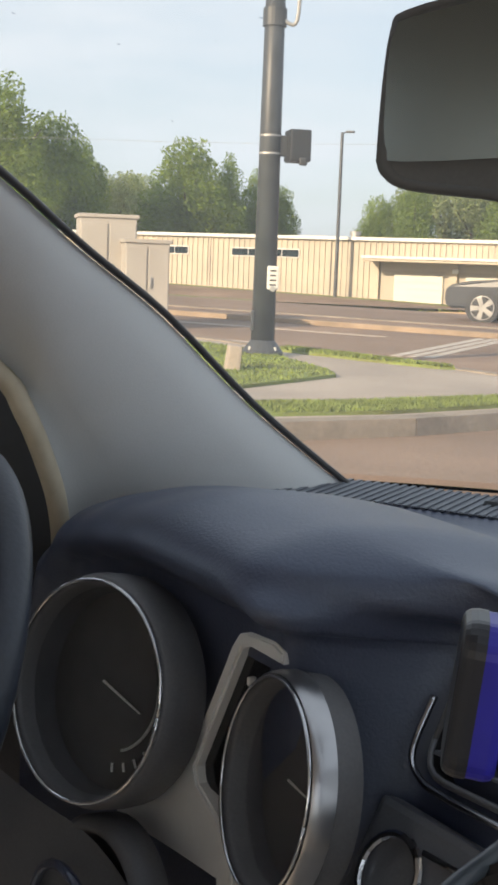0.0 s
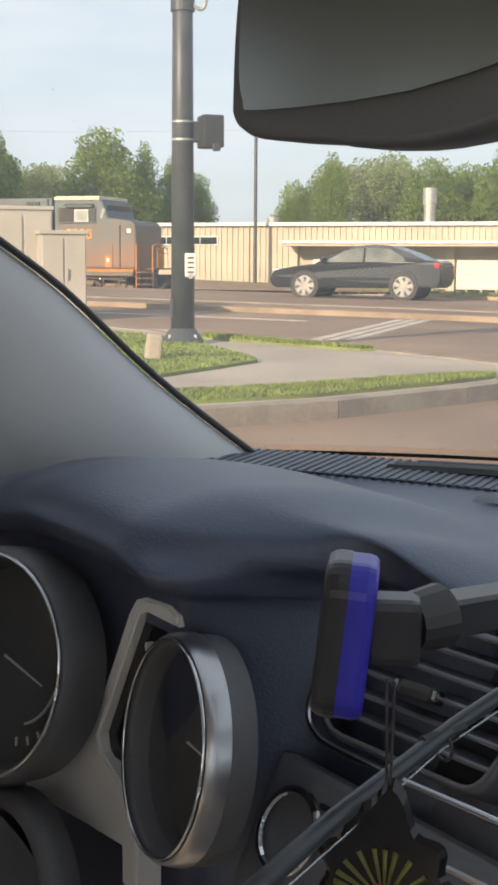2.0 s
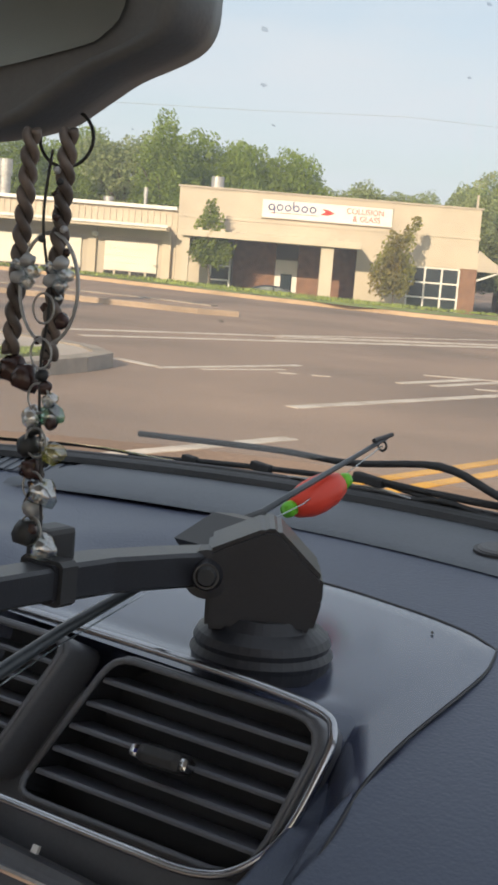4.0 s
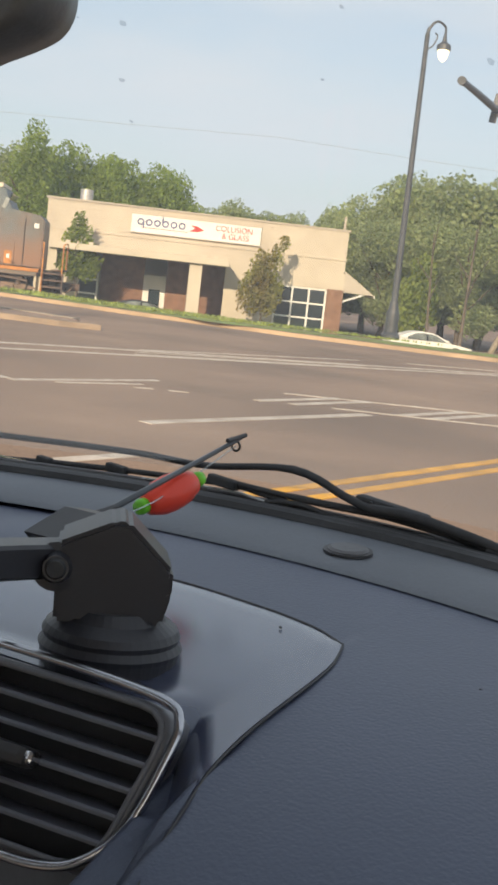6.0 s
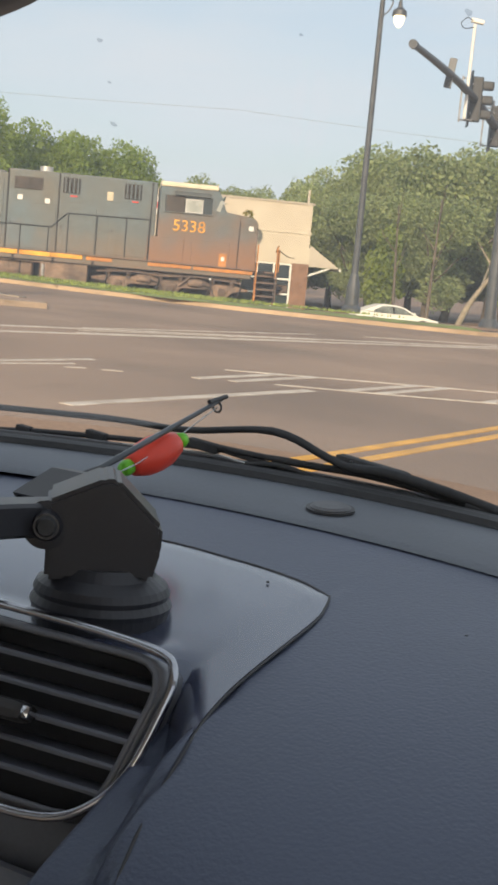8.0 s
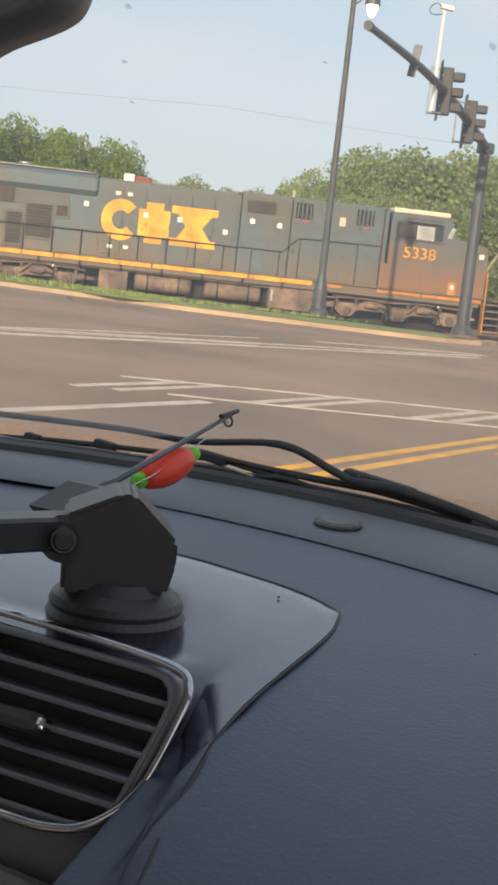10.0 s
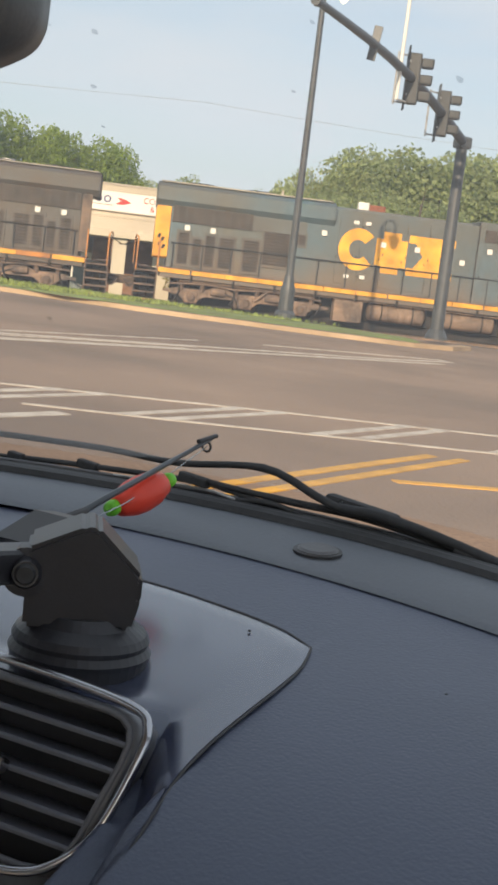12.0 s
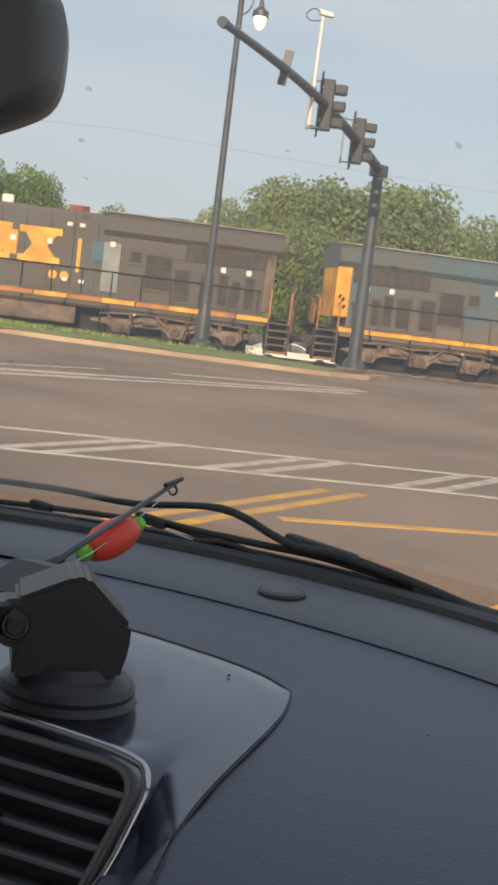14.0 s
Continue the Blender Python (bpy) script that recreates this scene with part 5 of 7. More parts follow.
part("upper_clamp", spin([(0, 0), (0.15, 0), (0.15, 0.22), (0, 0.22)], 20, pose(0, 0, 4.12)), M["pole"], sp)
part("conduit_loop", tube(smooth_path([(0.1, -0.05, 4.2), (0.28, -0.05, 4.2), (0.28, -0.05, 5.0), (0.12, -0.05, 5.05)]), 0.025, 8), M["galv"], sp)
marker = thing("stone_marker", "small pale concrete marker stone in the grass", "marker stone", pose(-0.23, 14.2, ground_z(-0.23, 14.2) + 0.13, 3, 6, 8))
part("stone", box((0, 0, 0.12), (0.17, 0.2, 0.36), 0.03, taper=0.9), M["concrete"], marker)

for c, s, lab in (((-2.85, 24.7), (1.05, 1.0, 1.85), "tall pale grey utility cabinet on the verge"), ((-2.06, 24.1), (0.80, 0.9, 1.42), "grey metal utility cabinet beside a taller one")):
    zc = ground_z(*c) + 0.1
    cb = thing("utility_cabinet", lab, "utility cabinet", pose(*c, zc, 0, 0, 12), "utility cabinets")
    bdy = part("body", box((0, 0, s[2] / 2), s, 0.02), M["box"], cb)
    part("lid", box((0, 0, s[2] + 0.03), (s[0] + 0.08, s[1] + 0.08, 0.07), 0.015), M["box"], cb)
    for k in (-0.25, 0.25):
        part("door", box((k * s[0], -s[1] / 2 - 0.01, s[2] / 2), (s[0] * 0.46, 0.03, s[2] * 0.88), 0.008), M["box"], bdy)
    part("handle", box((0.06, -s[1] / 2 - 0.04, s[2] * 0.5), (0.03, 0.04, 0.2), 0.008), M["galv"], bdy)
    part("plinth", box((0, 0, -0.02), (s[0] + 0.2, s[1] + 0.2, 0.16), 0.02), M["concrete"], cb)

# slim car-park lamp in front of the workshop
p = sq(-26.1, FRONT_Q - 1.0)
lp = thing("car_park_lamp", "slim dark lamp post with a small flat head", "street lamp", pose(p.x, p.y, ground_z(p.x, p.y), 0, 0, -23))
part("post", tube([(0, 0, 0), (0, 0, 9.7)], [0.12, 0.09], 12), M["pole"], lp)
part("arm", tube([(0, 0, 9.6), (0.3, 0, 9.75)], 0.04, 8), M["pole"], lp)
part("head", box((0.5, 0, 9.72), (0.5, 0.3, 0.12), 0.03), M["pole"], lp)

# ornamental street lamp
LB = (21.72, 32.1)
sl = thing("street_lamp", "tall black ornamental street lamp with a lit hanging lantern", "street lamp", pose(*LB, ground_z(*LB) + 0.1, 0, 0, -20))
part("post", tube([(0, 0, 0), (0, 0, 8.75)], [0.105, 0.07], 14), M["pole"], sl)
part("base", spin([(0, 0), (0.28, 0), (0.28, 0.12), (0.2, 0.2), (0.19, 0.75), (0.14, 0.95), (0.12, 1.1), (0, 1.1)], 16), M["pole"], sl)
part("arm", tube(smooth_path([(0, 0, 8.45), (0.05, 0, 8.9), (0.25, 0, 9.12), (0.5, 0, 9.0), (0.52, 0, 8.75)]), 0.035, 8), M["pole"], sl)
part("scroll", tube(smooth_path([(0.02, 0, 8.3), (0.2, 0, 8.45), (0.3, 0, 8.7), (0.22, 0, 8.8)]), 0.022, 8), M["pole"], sl)
part("finial", spin([(0, 0), (0.05, 0.02), (0.03, 0.12), (0.0, 0.25)], 10, pose(0, 0, 8.75)), M["pole"], sl)
lan = part("lantern", spin([(0, 0.52), (0.05, 0.5), (0.07, 0.34), (0.2, 0.24), (0.21, 0.10), (0.0, 0.10)], 16, pose(0.52, 0, 8.25)), M["pole"], sl)
part("globe", spin([(0, -0.22), (0.07, -0.19), (0.13, -0.08), (0.16, 0.06), (0.15, 0.12), (0, 0.12)], 16, pose(0.52, 0, 8.25)), LAMP_GLOW, lan, "glowing lantern glass", smooth=True)

# traffic signal on a mast arm
SB = (24.82, 29.67)
ms = thing("traffic_signal", "black mast-arm traffic signal with two heads, sign and camera", "traffic signal", pose(*SB, ground_z(*SB) + 0.1))
AZ, ATIP, AEL = 5.15, Vector((-9.75, -8.9, 5.40)), Vector((0, 0, 4.98))
part("post", tube([(0, 0, 0), (0, 0, 5.1)], [0.17, 0.135], 16), M["pole"], ms)
part("base", spin([(0, 0), (0.3, 0), (0.3, 0.06), (0.2, 0.25), (0, 0.25)], 16), M["pole"], ms)
part("collar", box((0, 0, 4.95), (0.36, 0.36, 0.3), 0.06), M["pole"], ms)


def on_arm(k):
    p = AEL.lerp(ATIP, k)
    p.z += 0.25 * math.sin(math.pi * k)
    return p


part("mast_arm", tube([on_arm(i / 8) for i in range(9)], [0.125 - 0.008 * i for i in range(9)], 12), M["pole"], ms)
part("arm_cap", tube([on_arm(0.995), on_arm(1.005)], 0.085, 10), M["pole"], ms)
for k, wide in ((0.22, 0.26), (0.475, 0.20)):
    p = on_arm(k)
    rot = pose(0, 0, 0, 0, 0, 60)
    c0 = Vector((p.x, p.y, p.z))
    h = part("signal_head", box(c0, (wide, 0.30, 1.02), 0.03, m=rot), M["signal"], ms, "black three-lamp signal head seen from the side")
    part("backplate", box(c0 + rot @ Vector((0, 0.12, 0)), (wide * 1.5, 0.03, 1.28), 0.01, m=rot), M["signal"], h)
    for i in range(3):
        part("visor", box(c0 + rot @ Vector((0.02, -0.28, 0.33 - 0.33 * i)), (0.21, 0.26, 0.20), 0.04, m=rot), M["signal"], h)
        part("hinge", box(c0 + rot @ Vector((-wide / 2 - 0.01, 0.1, 0.33 - 0.33 * i)), (0.03, 0.05, 0.05), 0.01), M["galv"], h)
    part("bracket", tube([c0 + rot @ Vector((-0.1, 0.34, z)) for z in (-0.55, 0.5)], 0.022, 8), M["galv"], h, "bright steel bracket")
    for z in (-0.5, 0.45):
        part("bracket_arm", tube([c0 + rot @ Vector((-0.1, 0.34, z)), c0 + rot @ Vector((0, 0.05, z))], 0.018, 6), M["galv"], h)
p = on_arm(0.72)
part("street_sign", box((p.x, p.y, p.z + 0.02), (0.16, 0.03, 0.62), 0.008, m=pose(0, 0, 0, 0, 8, -38)), M["pole"], ms, "small grey sign hung on the arm, nearly edge on")
p = on_arm(0.56)
cm = part("camera_mast", tube([(p.x, p.y, p.z - 0.62), (p.x + 0.02, p.y, p.z + 1.45)], 0.036, 10), M["white_paint"], ms, "white camera mast")
part("detector", box((p.x + 0.08, p.y, p.z + 1.52), (0.30, 0.14, 0.10), 0.03, m=pose(0, 0, 0, 0, 8, -30)), M["white_paint"], cm)
part("cable", tube(smooth_path([(p.x, p.y, p.z + 1.5), (p.x - 0.2, p.y, p.z + 1.56), (p.x - 0.36, p.y, p.z + 1.42), (p.x - 0.26, p.y, p.z + 1.32), (p.x, p.y, p.z + 1.38)]), 0.010, 6), M["signal"], cm)
part("mast_foot", tube([(p.x, p.y, p.z - 0.62), (p.x + 0.3, p.y + 0.1, p.z - 0.62)], 0.018, 6), M["galv"], cm)
p = sq(24.2, 43.5)
rs = thing("crossing_signal", "red lamp on a post at the level crossing", "crossing signal", pose(p.x, p.y, ground_z(p.x, p.y)))
part("post", tube([(0, 0, 0), (0, 0, 2.6)], 0.05, 8), M["galv"], rs)
part("hood", spin([(0, 0), (0.2, 0), (0.2, 0.08), (0, 0.08)], 14, pose(0, 0, 2.4, 90, 0, 0)), M["signal"], rs)
part("lamp", spin([(0, 0), (0.12, 0), (0.10, 0.06), (0, 0.08)], 14, pose(0, -0.09, 2.4, 90, 0, 0)), RED_GLOW, rs)

# overhead wire, far off
pts = [sq(-90 + 8 * i, 66, 8.3 + 0.5 * ((i % 6) / 3 - 1) ** 2) for i in range(23)]
tagged(part("overhead_wire", tube(pts, 0.009, 5), M["galv"]), "thin overhead wire along the railway", "wire")

# ---- cars ----


def half_width(W, z, belt):
    """Half a car's width at a height: full below the belt line, leaning in above it."""
    return W / 2 - (0.03 + 0.30 * (z - belt) if z > belt else 0.10 * max(0.0, 0.45 - z))


def across(profile, W, belt, bevel):
    """A side outline made into a body across the car's width."""
    rows = [[(x, sgn * half_width(W, z, belt), z) for x, z in profile] for sgn in (-1, 1)]
    bm = loft(rows, close=True)
    vs, n = list(bm.verts), len(profile)
    bm.faces.new(vs[:n])
    bm.faces.new(vs[n:])
    bmesh.ops.recalc_face_normals(bm, faces=bm.faces)
    if bevel:
        bmesh.ops.bevel(bm, geom=[e for e in bm.edges if abs(e.calc_face_angle(0)) > 0.6], offset=bevel, segments=2, affect="EDGES")
    return bm


ALLOY = mat("alloy", (0.33, 0.325, 0.31), 0.4, 0.2)
M["rim_dark"] = mat("rim_dark", (0.09, 0.09, 0.09), 0.5)


def road_car(name, label, paint, m, suv):
    """x forward, y to its left, z = 0 on the road."""
    t = thing(name, label, "car", m)
    if suv:
        L, W, wb, r, belt = 4.8, 1.88, 2.80, 0.37, 1.06
        low = [(2.28, 0.34), (2.40, 0.50), (2.38, 0.78), (2.28, 0.93), (1.75, 1.04), (1.0, 1.10), (-2.2, 1.12), (-2.36, 0.98), (-2.40, 0.62), (-2.28, 0.36)]
        cabin = [(1.12, 1.09), (0.40, 1.50), (0.1, 1.58), (-0.6, 1.62), (-1.6, 1.57), (-2.02, 1.50), (-2.30, 1.11)]
        glass = [(0.88, 1.13), (0.36, 1.45), (0.05, 1.52), (-0.6, 1.555), (-1.5, 1.50), (-1.90, 1.24), (-1.85, 1.15)]
    else:
        L, W, wb, r, belt = 4.82, 1.82, 2.78, 0.335, 0.94
        low = [(2.30, 0.28), (2.41, 0.42), (2.40, 0.62), (2.25, 0.76), (1.7, 0.87), (1.1, 0.94), (-1.6, 0.99), (-2.25, 1.04), (-2.41, 0.96), (-2.42, 0.55), (-2.32, 0.30)]
        cabin = [(1.15, 0.93), (0.38, 1.32), (0.05, 1.42), (-0.55, 1.46), (-1.0, 1.42), (-1.45, 1.27), (-2.0, 1.03)]
        glass = [(0.86, 0.98), (0.32, 1.28), (0.0, 1.36), (-0.55, 1.39), (-0.95, 1.35), (-1.38, 1.12), (-1.42, 1.0)]
    body = part("body", across(low, W, belt, 0.05), paint, t)
    part("cabin", across(cabin, W, belt, 0.035), paint, t)
    for sgn in (-1, 1):
        bm = bmesh.new()
        bm.faces.new([bm.verts.new((x, sgn * (half_width(W, z, belt) + 0.030), z)) for x, z in glass])
        wnd = part("side_window", bm, M["car_glass"], t)
        xm = -0.15 if suv else -0.28
        zm = (glass[2][1] + glass[0][1]) / 2
        part("door_pillar", box((xm, sgn * (half_width(W, zm, belt) + 0.024), zm), (0.07, 0.02, glass[3][1] - glass[0][1]), m=pose(0, 0, 0, sgn * 16, 0, 0)), M["gloss_black"], wnd)
        if suv:
            part("sill_cladding", box((0, sgn * (W / 2 - 0.01), 0.40), (1.95, 0.05, 0.16), 0.02), M["rubber"], body)
        part("door_trim", box((0.0, sgn * (W / 2 + 0.003), 0.55), (1.9, 0.02, 0.08), 0.008), ALLOY if suv else paint, body)
        for hx in (0.1, -0.95):
            part("door_handle", box((hx, sgn * (W / 2 + 0.01), 0.88), (0.2, 0.03, 0.03), 0.008), paint, body)
        part("wing_mirror", box((0.85, sgn * (W / 2 + 0.09), 1.06), (0.12, 0.2, 0.13), 0.03), paint, body)
        part("headlight", box((2.2, sgn * W * 0.40, 0.74), (0.30, 0.26, 0.12), 0.03), M["chrome"], body)
        part("taillight", box((-2.28, sgn * W * 0.42, 0.98 if suv else 0.9), (0.18, 0.22, 0.16), 0.03), M["tail"], body)
        for wx in (wb / 2, -wb / 2):
            part("wheel_arch", spin([(0, -0.02), (r + 0.07, -0.02), (r + 0.07, 0.0), (0, 0.0)], 24, pose(wx, sgn * (W / 2 + 0.003), r + 0.02, 90, 0, 0)), M["rubber"], body)
            wl_ = part("wheel", spin([(r - 0.1, -0.1), (r, -0.08), (r, 0.08), (r - 0.1, 0.1)], 26, pose(wx, sgn * (W / 2 - 0.09), r, 90, 0, 0)), M["rubber"], t)
            part("rim", spin([(0.0, -0.05), (r - 0.12, -0.06), (r - 0.075, -0.11), (r - 0.065, -0.11), (r - 0.065, 0.11), (r - 0.075, 0.11), (r - 0.12, 0.06), (0, 0.05)], 28, pose(wx, sgn * (W / 2 - 0.09), r, 90, 0, 0)), M["rim_dark"], wl_)
            part("rim_edge", tube([(wx + (r - 0.072) * math.cos(a), sgn * (W / 2 + 0.018), r + (r - 0.072) * math.sin(a)) for a in [2 * math.pi * i / 28 for i in range(29)]], 0.013, 6), ALLOY, wl_)
            for k in range(5 if suv else 7):
                turn = pose(0, 0, 0, 0, (72 if suv else 360 / 7) * k + 20, 0)
                part("spoke", prism([(-0.045, 0.03), (0.045, 0.03), (0.07, r - 0.075), (-0.07, r - 0.075)] if suv else [(-0.04, 0.03), (0.04, 0.03), (0.062, r - 0.075), (-0.062, r - 0.075)], -0.012, 0.012), ALLOY, wl_).data.transform(Matrix.Translation((wx, sgn * (W / 2 + 0.012), r)) @ turn @ pose(0, 0, 0, 90, 0, 0))
            part("hub_cap", spin([(0, -0.02), (0.055, -0.02), (0.055, 0.02), (0, 0.02)], 12, pose(wx, sgn * (W / 2 + 0.014), r, 90, 0, 0)), ALLOY, wl_)
    return t


def on_road(s, q, back):
    p = sq(s, q)
    return Matrix.Translation((p.x, p.y, ground_z(p.x, p.y))) @ pose(0, 0, 0, 0, 0, -22.92 + (180 if back else 0))


M["car_glass"] = mat("car_glass", (0.15, 0.165, 0.15), 0.15, vary=0.3, scale=2.5, spec=0.5)
suv_car = road_car("suv", "grey metallic SUV driving along the far street", M["suv"], on_road(-10, 33.5, True), True)
sedan_car = road_car("sedan", "black sedan driving along the far street", M["sedan"], on_road(8, 33.5, True), False)
x, y = polar(-35.55, 74)
parked = road_car("parked_car", "white parked sedan half hidden behind the verge", M["white_paint"], pose(x, y, -1.58, 0, 0, -20), False)
p = sq(0.3, FRONT_Q - 3.6)
parked2 = road_car("parked_car", "dark green parked car low behind the verge before the workshop", M["sedan"], pose(p.x, p.y, -1.55, 0, 0, -23), False)
# ---- the car that carries the camera: u to its right, v ahead, z up ----
car = thing("car_interior", "dark grey car interior with dashboard, vents, gauges and mirror", "car", car_pose(CAR_ROWS[0]) @ pose(0, 0, 0, 0, 0, HEADING))


def lerp_table(table, x):
    for (x0, y0), (x1, y1) in zip(table, table[1:]):
        if x <= x1:
            t = max(0.0, (x - x0) / (x1 - x0))
            return y0 + (y1 - y0) * t * t * (3 - 2 * t)
    return table[-1][1]


def base_v(u):
    """Where the windshield meets the dashboard."""
    return 1.0 - 0.52 * (u + 0.42) ** 2


def top_z(v):
    return 1.187 + 0.08 * (v - 0.56)


HOOD = [(-1.13, 1.08), (-1.08, 1.13), (-1.045, 1.195), (-1.0, 1.228), (-0.93, 1.243), (-0.85, 1.252), (-0.72, 1.25), (-0.62, 1.232), (-0.52, 1.207), (-0.42, 1.195)]


def crest(u):
    return lerp_table(HOOD, u)


# the crease between the console and the passenger's pad, from its tip down: u, v, z
CREASE = [(-0.262, 0.708, 1.2000), (-0.2525, 0.680, 1.1975), (-0.2480, 0.650, 1.1950), (-0.2450, 0.615, 1.1915), (-0.2430, 0.580, 1.1865), (-0.2410, 0.555, 1.1820), (-0.2375, 0.530, 1.1765), (-0.2320, 0.508, 1.1710), (-0.2260, 0.480, 1.1620), (-0.2210, 0.460, 1.1545), (-0.2150, 0.438, 1.1440), (-0.2080, 0.414, 1.1280), (-0.2010, 0.394, 1.1050)]


def crease_u(v):
    for (u0, v0, _), (u1, v1, _) in zip(CREASE, CREASE[1:]):
        if v >= v1:
            return u0 + (u1 - u0) * (v0 - v) / (v0 - v1)
    return CREASE[-1][0] + 0.3 * (CREASE[-1][1] - v)


def profile(u):
    """The dashboard's section, from the windshield to the lower front."""
    b = base_v(u)
    k = 0.0 if u > -0.47 else min(1.0, (-0.47 - u) / 0.17)      # how much of it is the gauge hood
    k = k * k * (3 - 2 * k)
    p = smoothstep(-0.282, -0.266, u)                            # how much of it is the passenger's pad
    v_mid = 0.74 - 0.12 * max(0.0, -0.9 - u) / 0.3
    cz = crest(u)
    hood_sec = [(b, min(1.215, top_z(b))), (b - 0.10, 1.208), (v_mid, 1.204), (0.66, cz - 0.022), (0.58, cz - 0.006), (0.51, cz), (0.465, cz - 0.005), (0.435, cz - 0.014), (0.420, cz - 0.028), (0.418, cz - 0.040), (0.43, cz - 0.052), (0.448, cz - 0.062), (0.458, 1.10), (0.458, 0.85)]
    mid_sec = [(b, top_z(b)), (b - 0.10, top_z(b - 0.10)), (0.80, top_z(0.80)), (0.74, 1.2010), (0.68, 1.1945), (0.65, 1.1900), (0.616, 1.183), (0.60, 1.174), (0.59, 1.160), (0.585, 1.145), (0.580, 1.12), (0.57, 1.09), (0.53, 1.01), (0.45, 0.85)]
    pad_sec = [(b, top_z(b)), (b - 0.10, top_z(b - 0.10)), (0.80, top_z(0.80)), (0.74, 1.2014), (0.68, 1.1966), (0.62, 1.190), (0.56, 1.181), (0.50, 1.168), (0.45, 1.150), (0.41, 1.125), (0.385, 1.095), (0.37, 1.05), (0.37, 0.98), (0.38, 0.85)]
    pad_sec = [(v, z - (0.005 + 0.023 * smoothstep(0.64, 0.52, v)) * (1 - smoothstep(-0.020, -0.007, u - crease_u(v)))) if v < 0.70 else (v, z) for v, z in pad_sec]
    out = []
    beside, upper = smoothstep(-0.690, -0.628, u) * (1 - p), smoothstep(-0.72, -0.59, u) * (1 - p)            # the hood's flank ends beside the vents
    for n, (h, m_, q) in enumerate(zip(hood_sec, mid_sec, pad_sec)):
        a = [m_[i] + (q[i] - m_[i]) * p for i in (0, 1)]
        v, z = a[0] + (h[0] - a[0]) * k, a[1] + (h[1] - a[1]) * k
        gap = 0.573 + (-0.6 if z > 1.187 else 0.5) * (z - 1.187) - v
        out.append((u, v + (upper if n < 9 else beside) * 0.5 * (gap + math.sqrt(gap * gap + 0.0003)) * (1 - p), z))
    return out


def rounded(pts, n=3):
    return [tuple(p) for p in smooth_path(pts, n)]


us = [-1.30 + 0.0125 * i for i in range(0, 83)] + [-0.270 + 0.002 * i for i in range(0, 83)] + [-0.10 + 0.0125 * i for i in range(0, 65)]
dash = part("dashboard", loft([rounded(profile(u)) for u in us]), M["dash"], car, "dark blue-grey grained dashboard", smooth=True)
# defroster strip along the glass; light on it is put into the paler tone
strip_rows = []
for i in range(75):
    u = -1.12 + 0.025 * i
    b = base_v(u)
    strip_rows.append([(u, b - 0.155, top_z(b - 0.155) + 0.001), (u, b - 0.148, top_z(b - 0.15) + 0.0045), (u, b - 0.06, top_z(b - 0.06) + 0.0025), (u, b - 0.01, top_z(b) - 0.006)])
part("defroster_strip", loft([r for r in strip_rows if r[0][0] > -0.78]), M["dash_strip"], car, "strip along the windshield, light put into its paler tone", smooth=True)
# speaker grille in the corner
gr = part("speaker_grille", loft([[(u, base_v(u) - 0.105, 1.2085), (u, base_v(u) - 0.01, 1.2130)] for u in [-1.14 + 0.02 * i for i in range(19)]]), M["grille_cloth"], car)
for i in range(44):
    u = -1.13 + 0.0083 * i
    part("grille_slat", box((u, base_v(u) - 0.058, 1.2112), (0.0046, 0.090, 0.0016), m=pose(0, 0, 0, 2.7, 0, 28)), M["dash_strip"], gr)
# black band at the foot of the glass, and the cowl outside
part("glass_band", loft([[(u, v, z + 0.011 * smoothstep(-0.66, -0.84, u)) for u, v, z in row] for row in [[(u, base_v(u) + 0.0, top_z(base_v(u)) - 0.003), (u, base_v(u) + 0.012, top_z(base_v(u)) - 0.004), (u, base_v(u) + 0.022, top_z(base_v(u)) - 0.009)] for u in [-1.16 + 0.03 * i for i in range(66)]]]), M["gloss_black"], car)
part("cowl", loft([[(u, base_v(u) + 0.02, 1.204), (u, base_v(u) + 0.05, 1.202), (u, base_v(u) + 0.09, 1.197), (u, base_v(u) + 0.14, 1.180), (u, base_v(u) + 0.20, 1.10)] for u in [-1.2 + 0.03 * i for i in range(69)]]), M["rubber"], car)
sp_ = part("sensor_cap", spin([(0, 0), (0.0155, 0.0), (0.0157, 0.0016), (0.013, 0.0032), (0, 0.0036)], 24, pose(-0.352, 0.885, 1.2182, 4, 0, 0)), M["dash_dark"], car, smooth=False)
part("sensor_rim", spin([(0, 0), (0.0185, 0.0), (0.0185, 0.002), (0, 0.002)], 24, pose(-0.352, 0.885, 1.2172, 4, 0, 0)), M["black"], sp_)

# smooth satin panel over the centre vents, rolling down to them
LEFT_C = [(-0.640, 0.575), (-0.60, 0.66), (-0.52, 0.72), (-0.42, 0.742), (-0.34, 0.736), (-0.295, 0.726), (-0.272, 0.715), (-0.262, 0.708)]
ROLL = [(0.74, 1.2045), (0.70, 1.2012), (0.67, 1.1984), (0.65, 1.1962), (0.63, 1.1937), (0.61, 1.1909), (0.592, 1.1873), (0.578, 1.1826), (0.567, 1.1755), (0.560, 1.1665), (0.5555, 1.156), (0.5520, 1.145), (0.545, 1.125), (0.534, 1.10), (0.515, 1.06), (0.485, 1.0)]


def roll_z(v):
    for (v0, z0), (v1, z1) in zip(ROLL, ROLL[1:]):
        if v >= v1:
            return z0 + (z1 - z0) * (v0 - v) / (v0 - v1)
    return ROLL[-1][1]


edge = [tuple(p) for p in smooth_path([(a, b, 0) for a, b in LEFT_C], 6)]
STEPS = [1 - (1 - i / 26) ** 1.5 for i in range(27)]


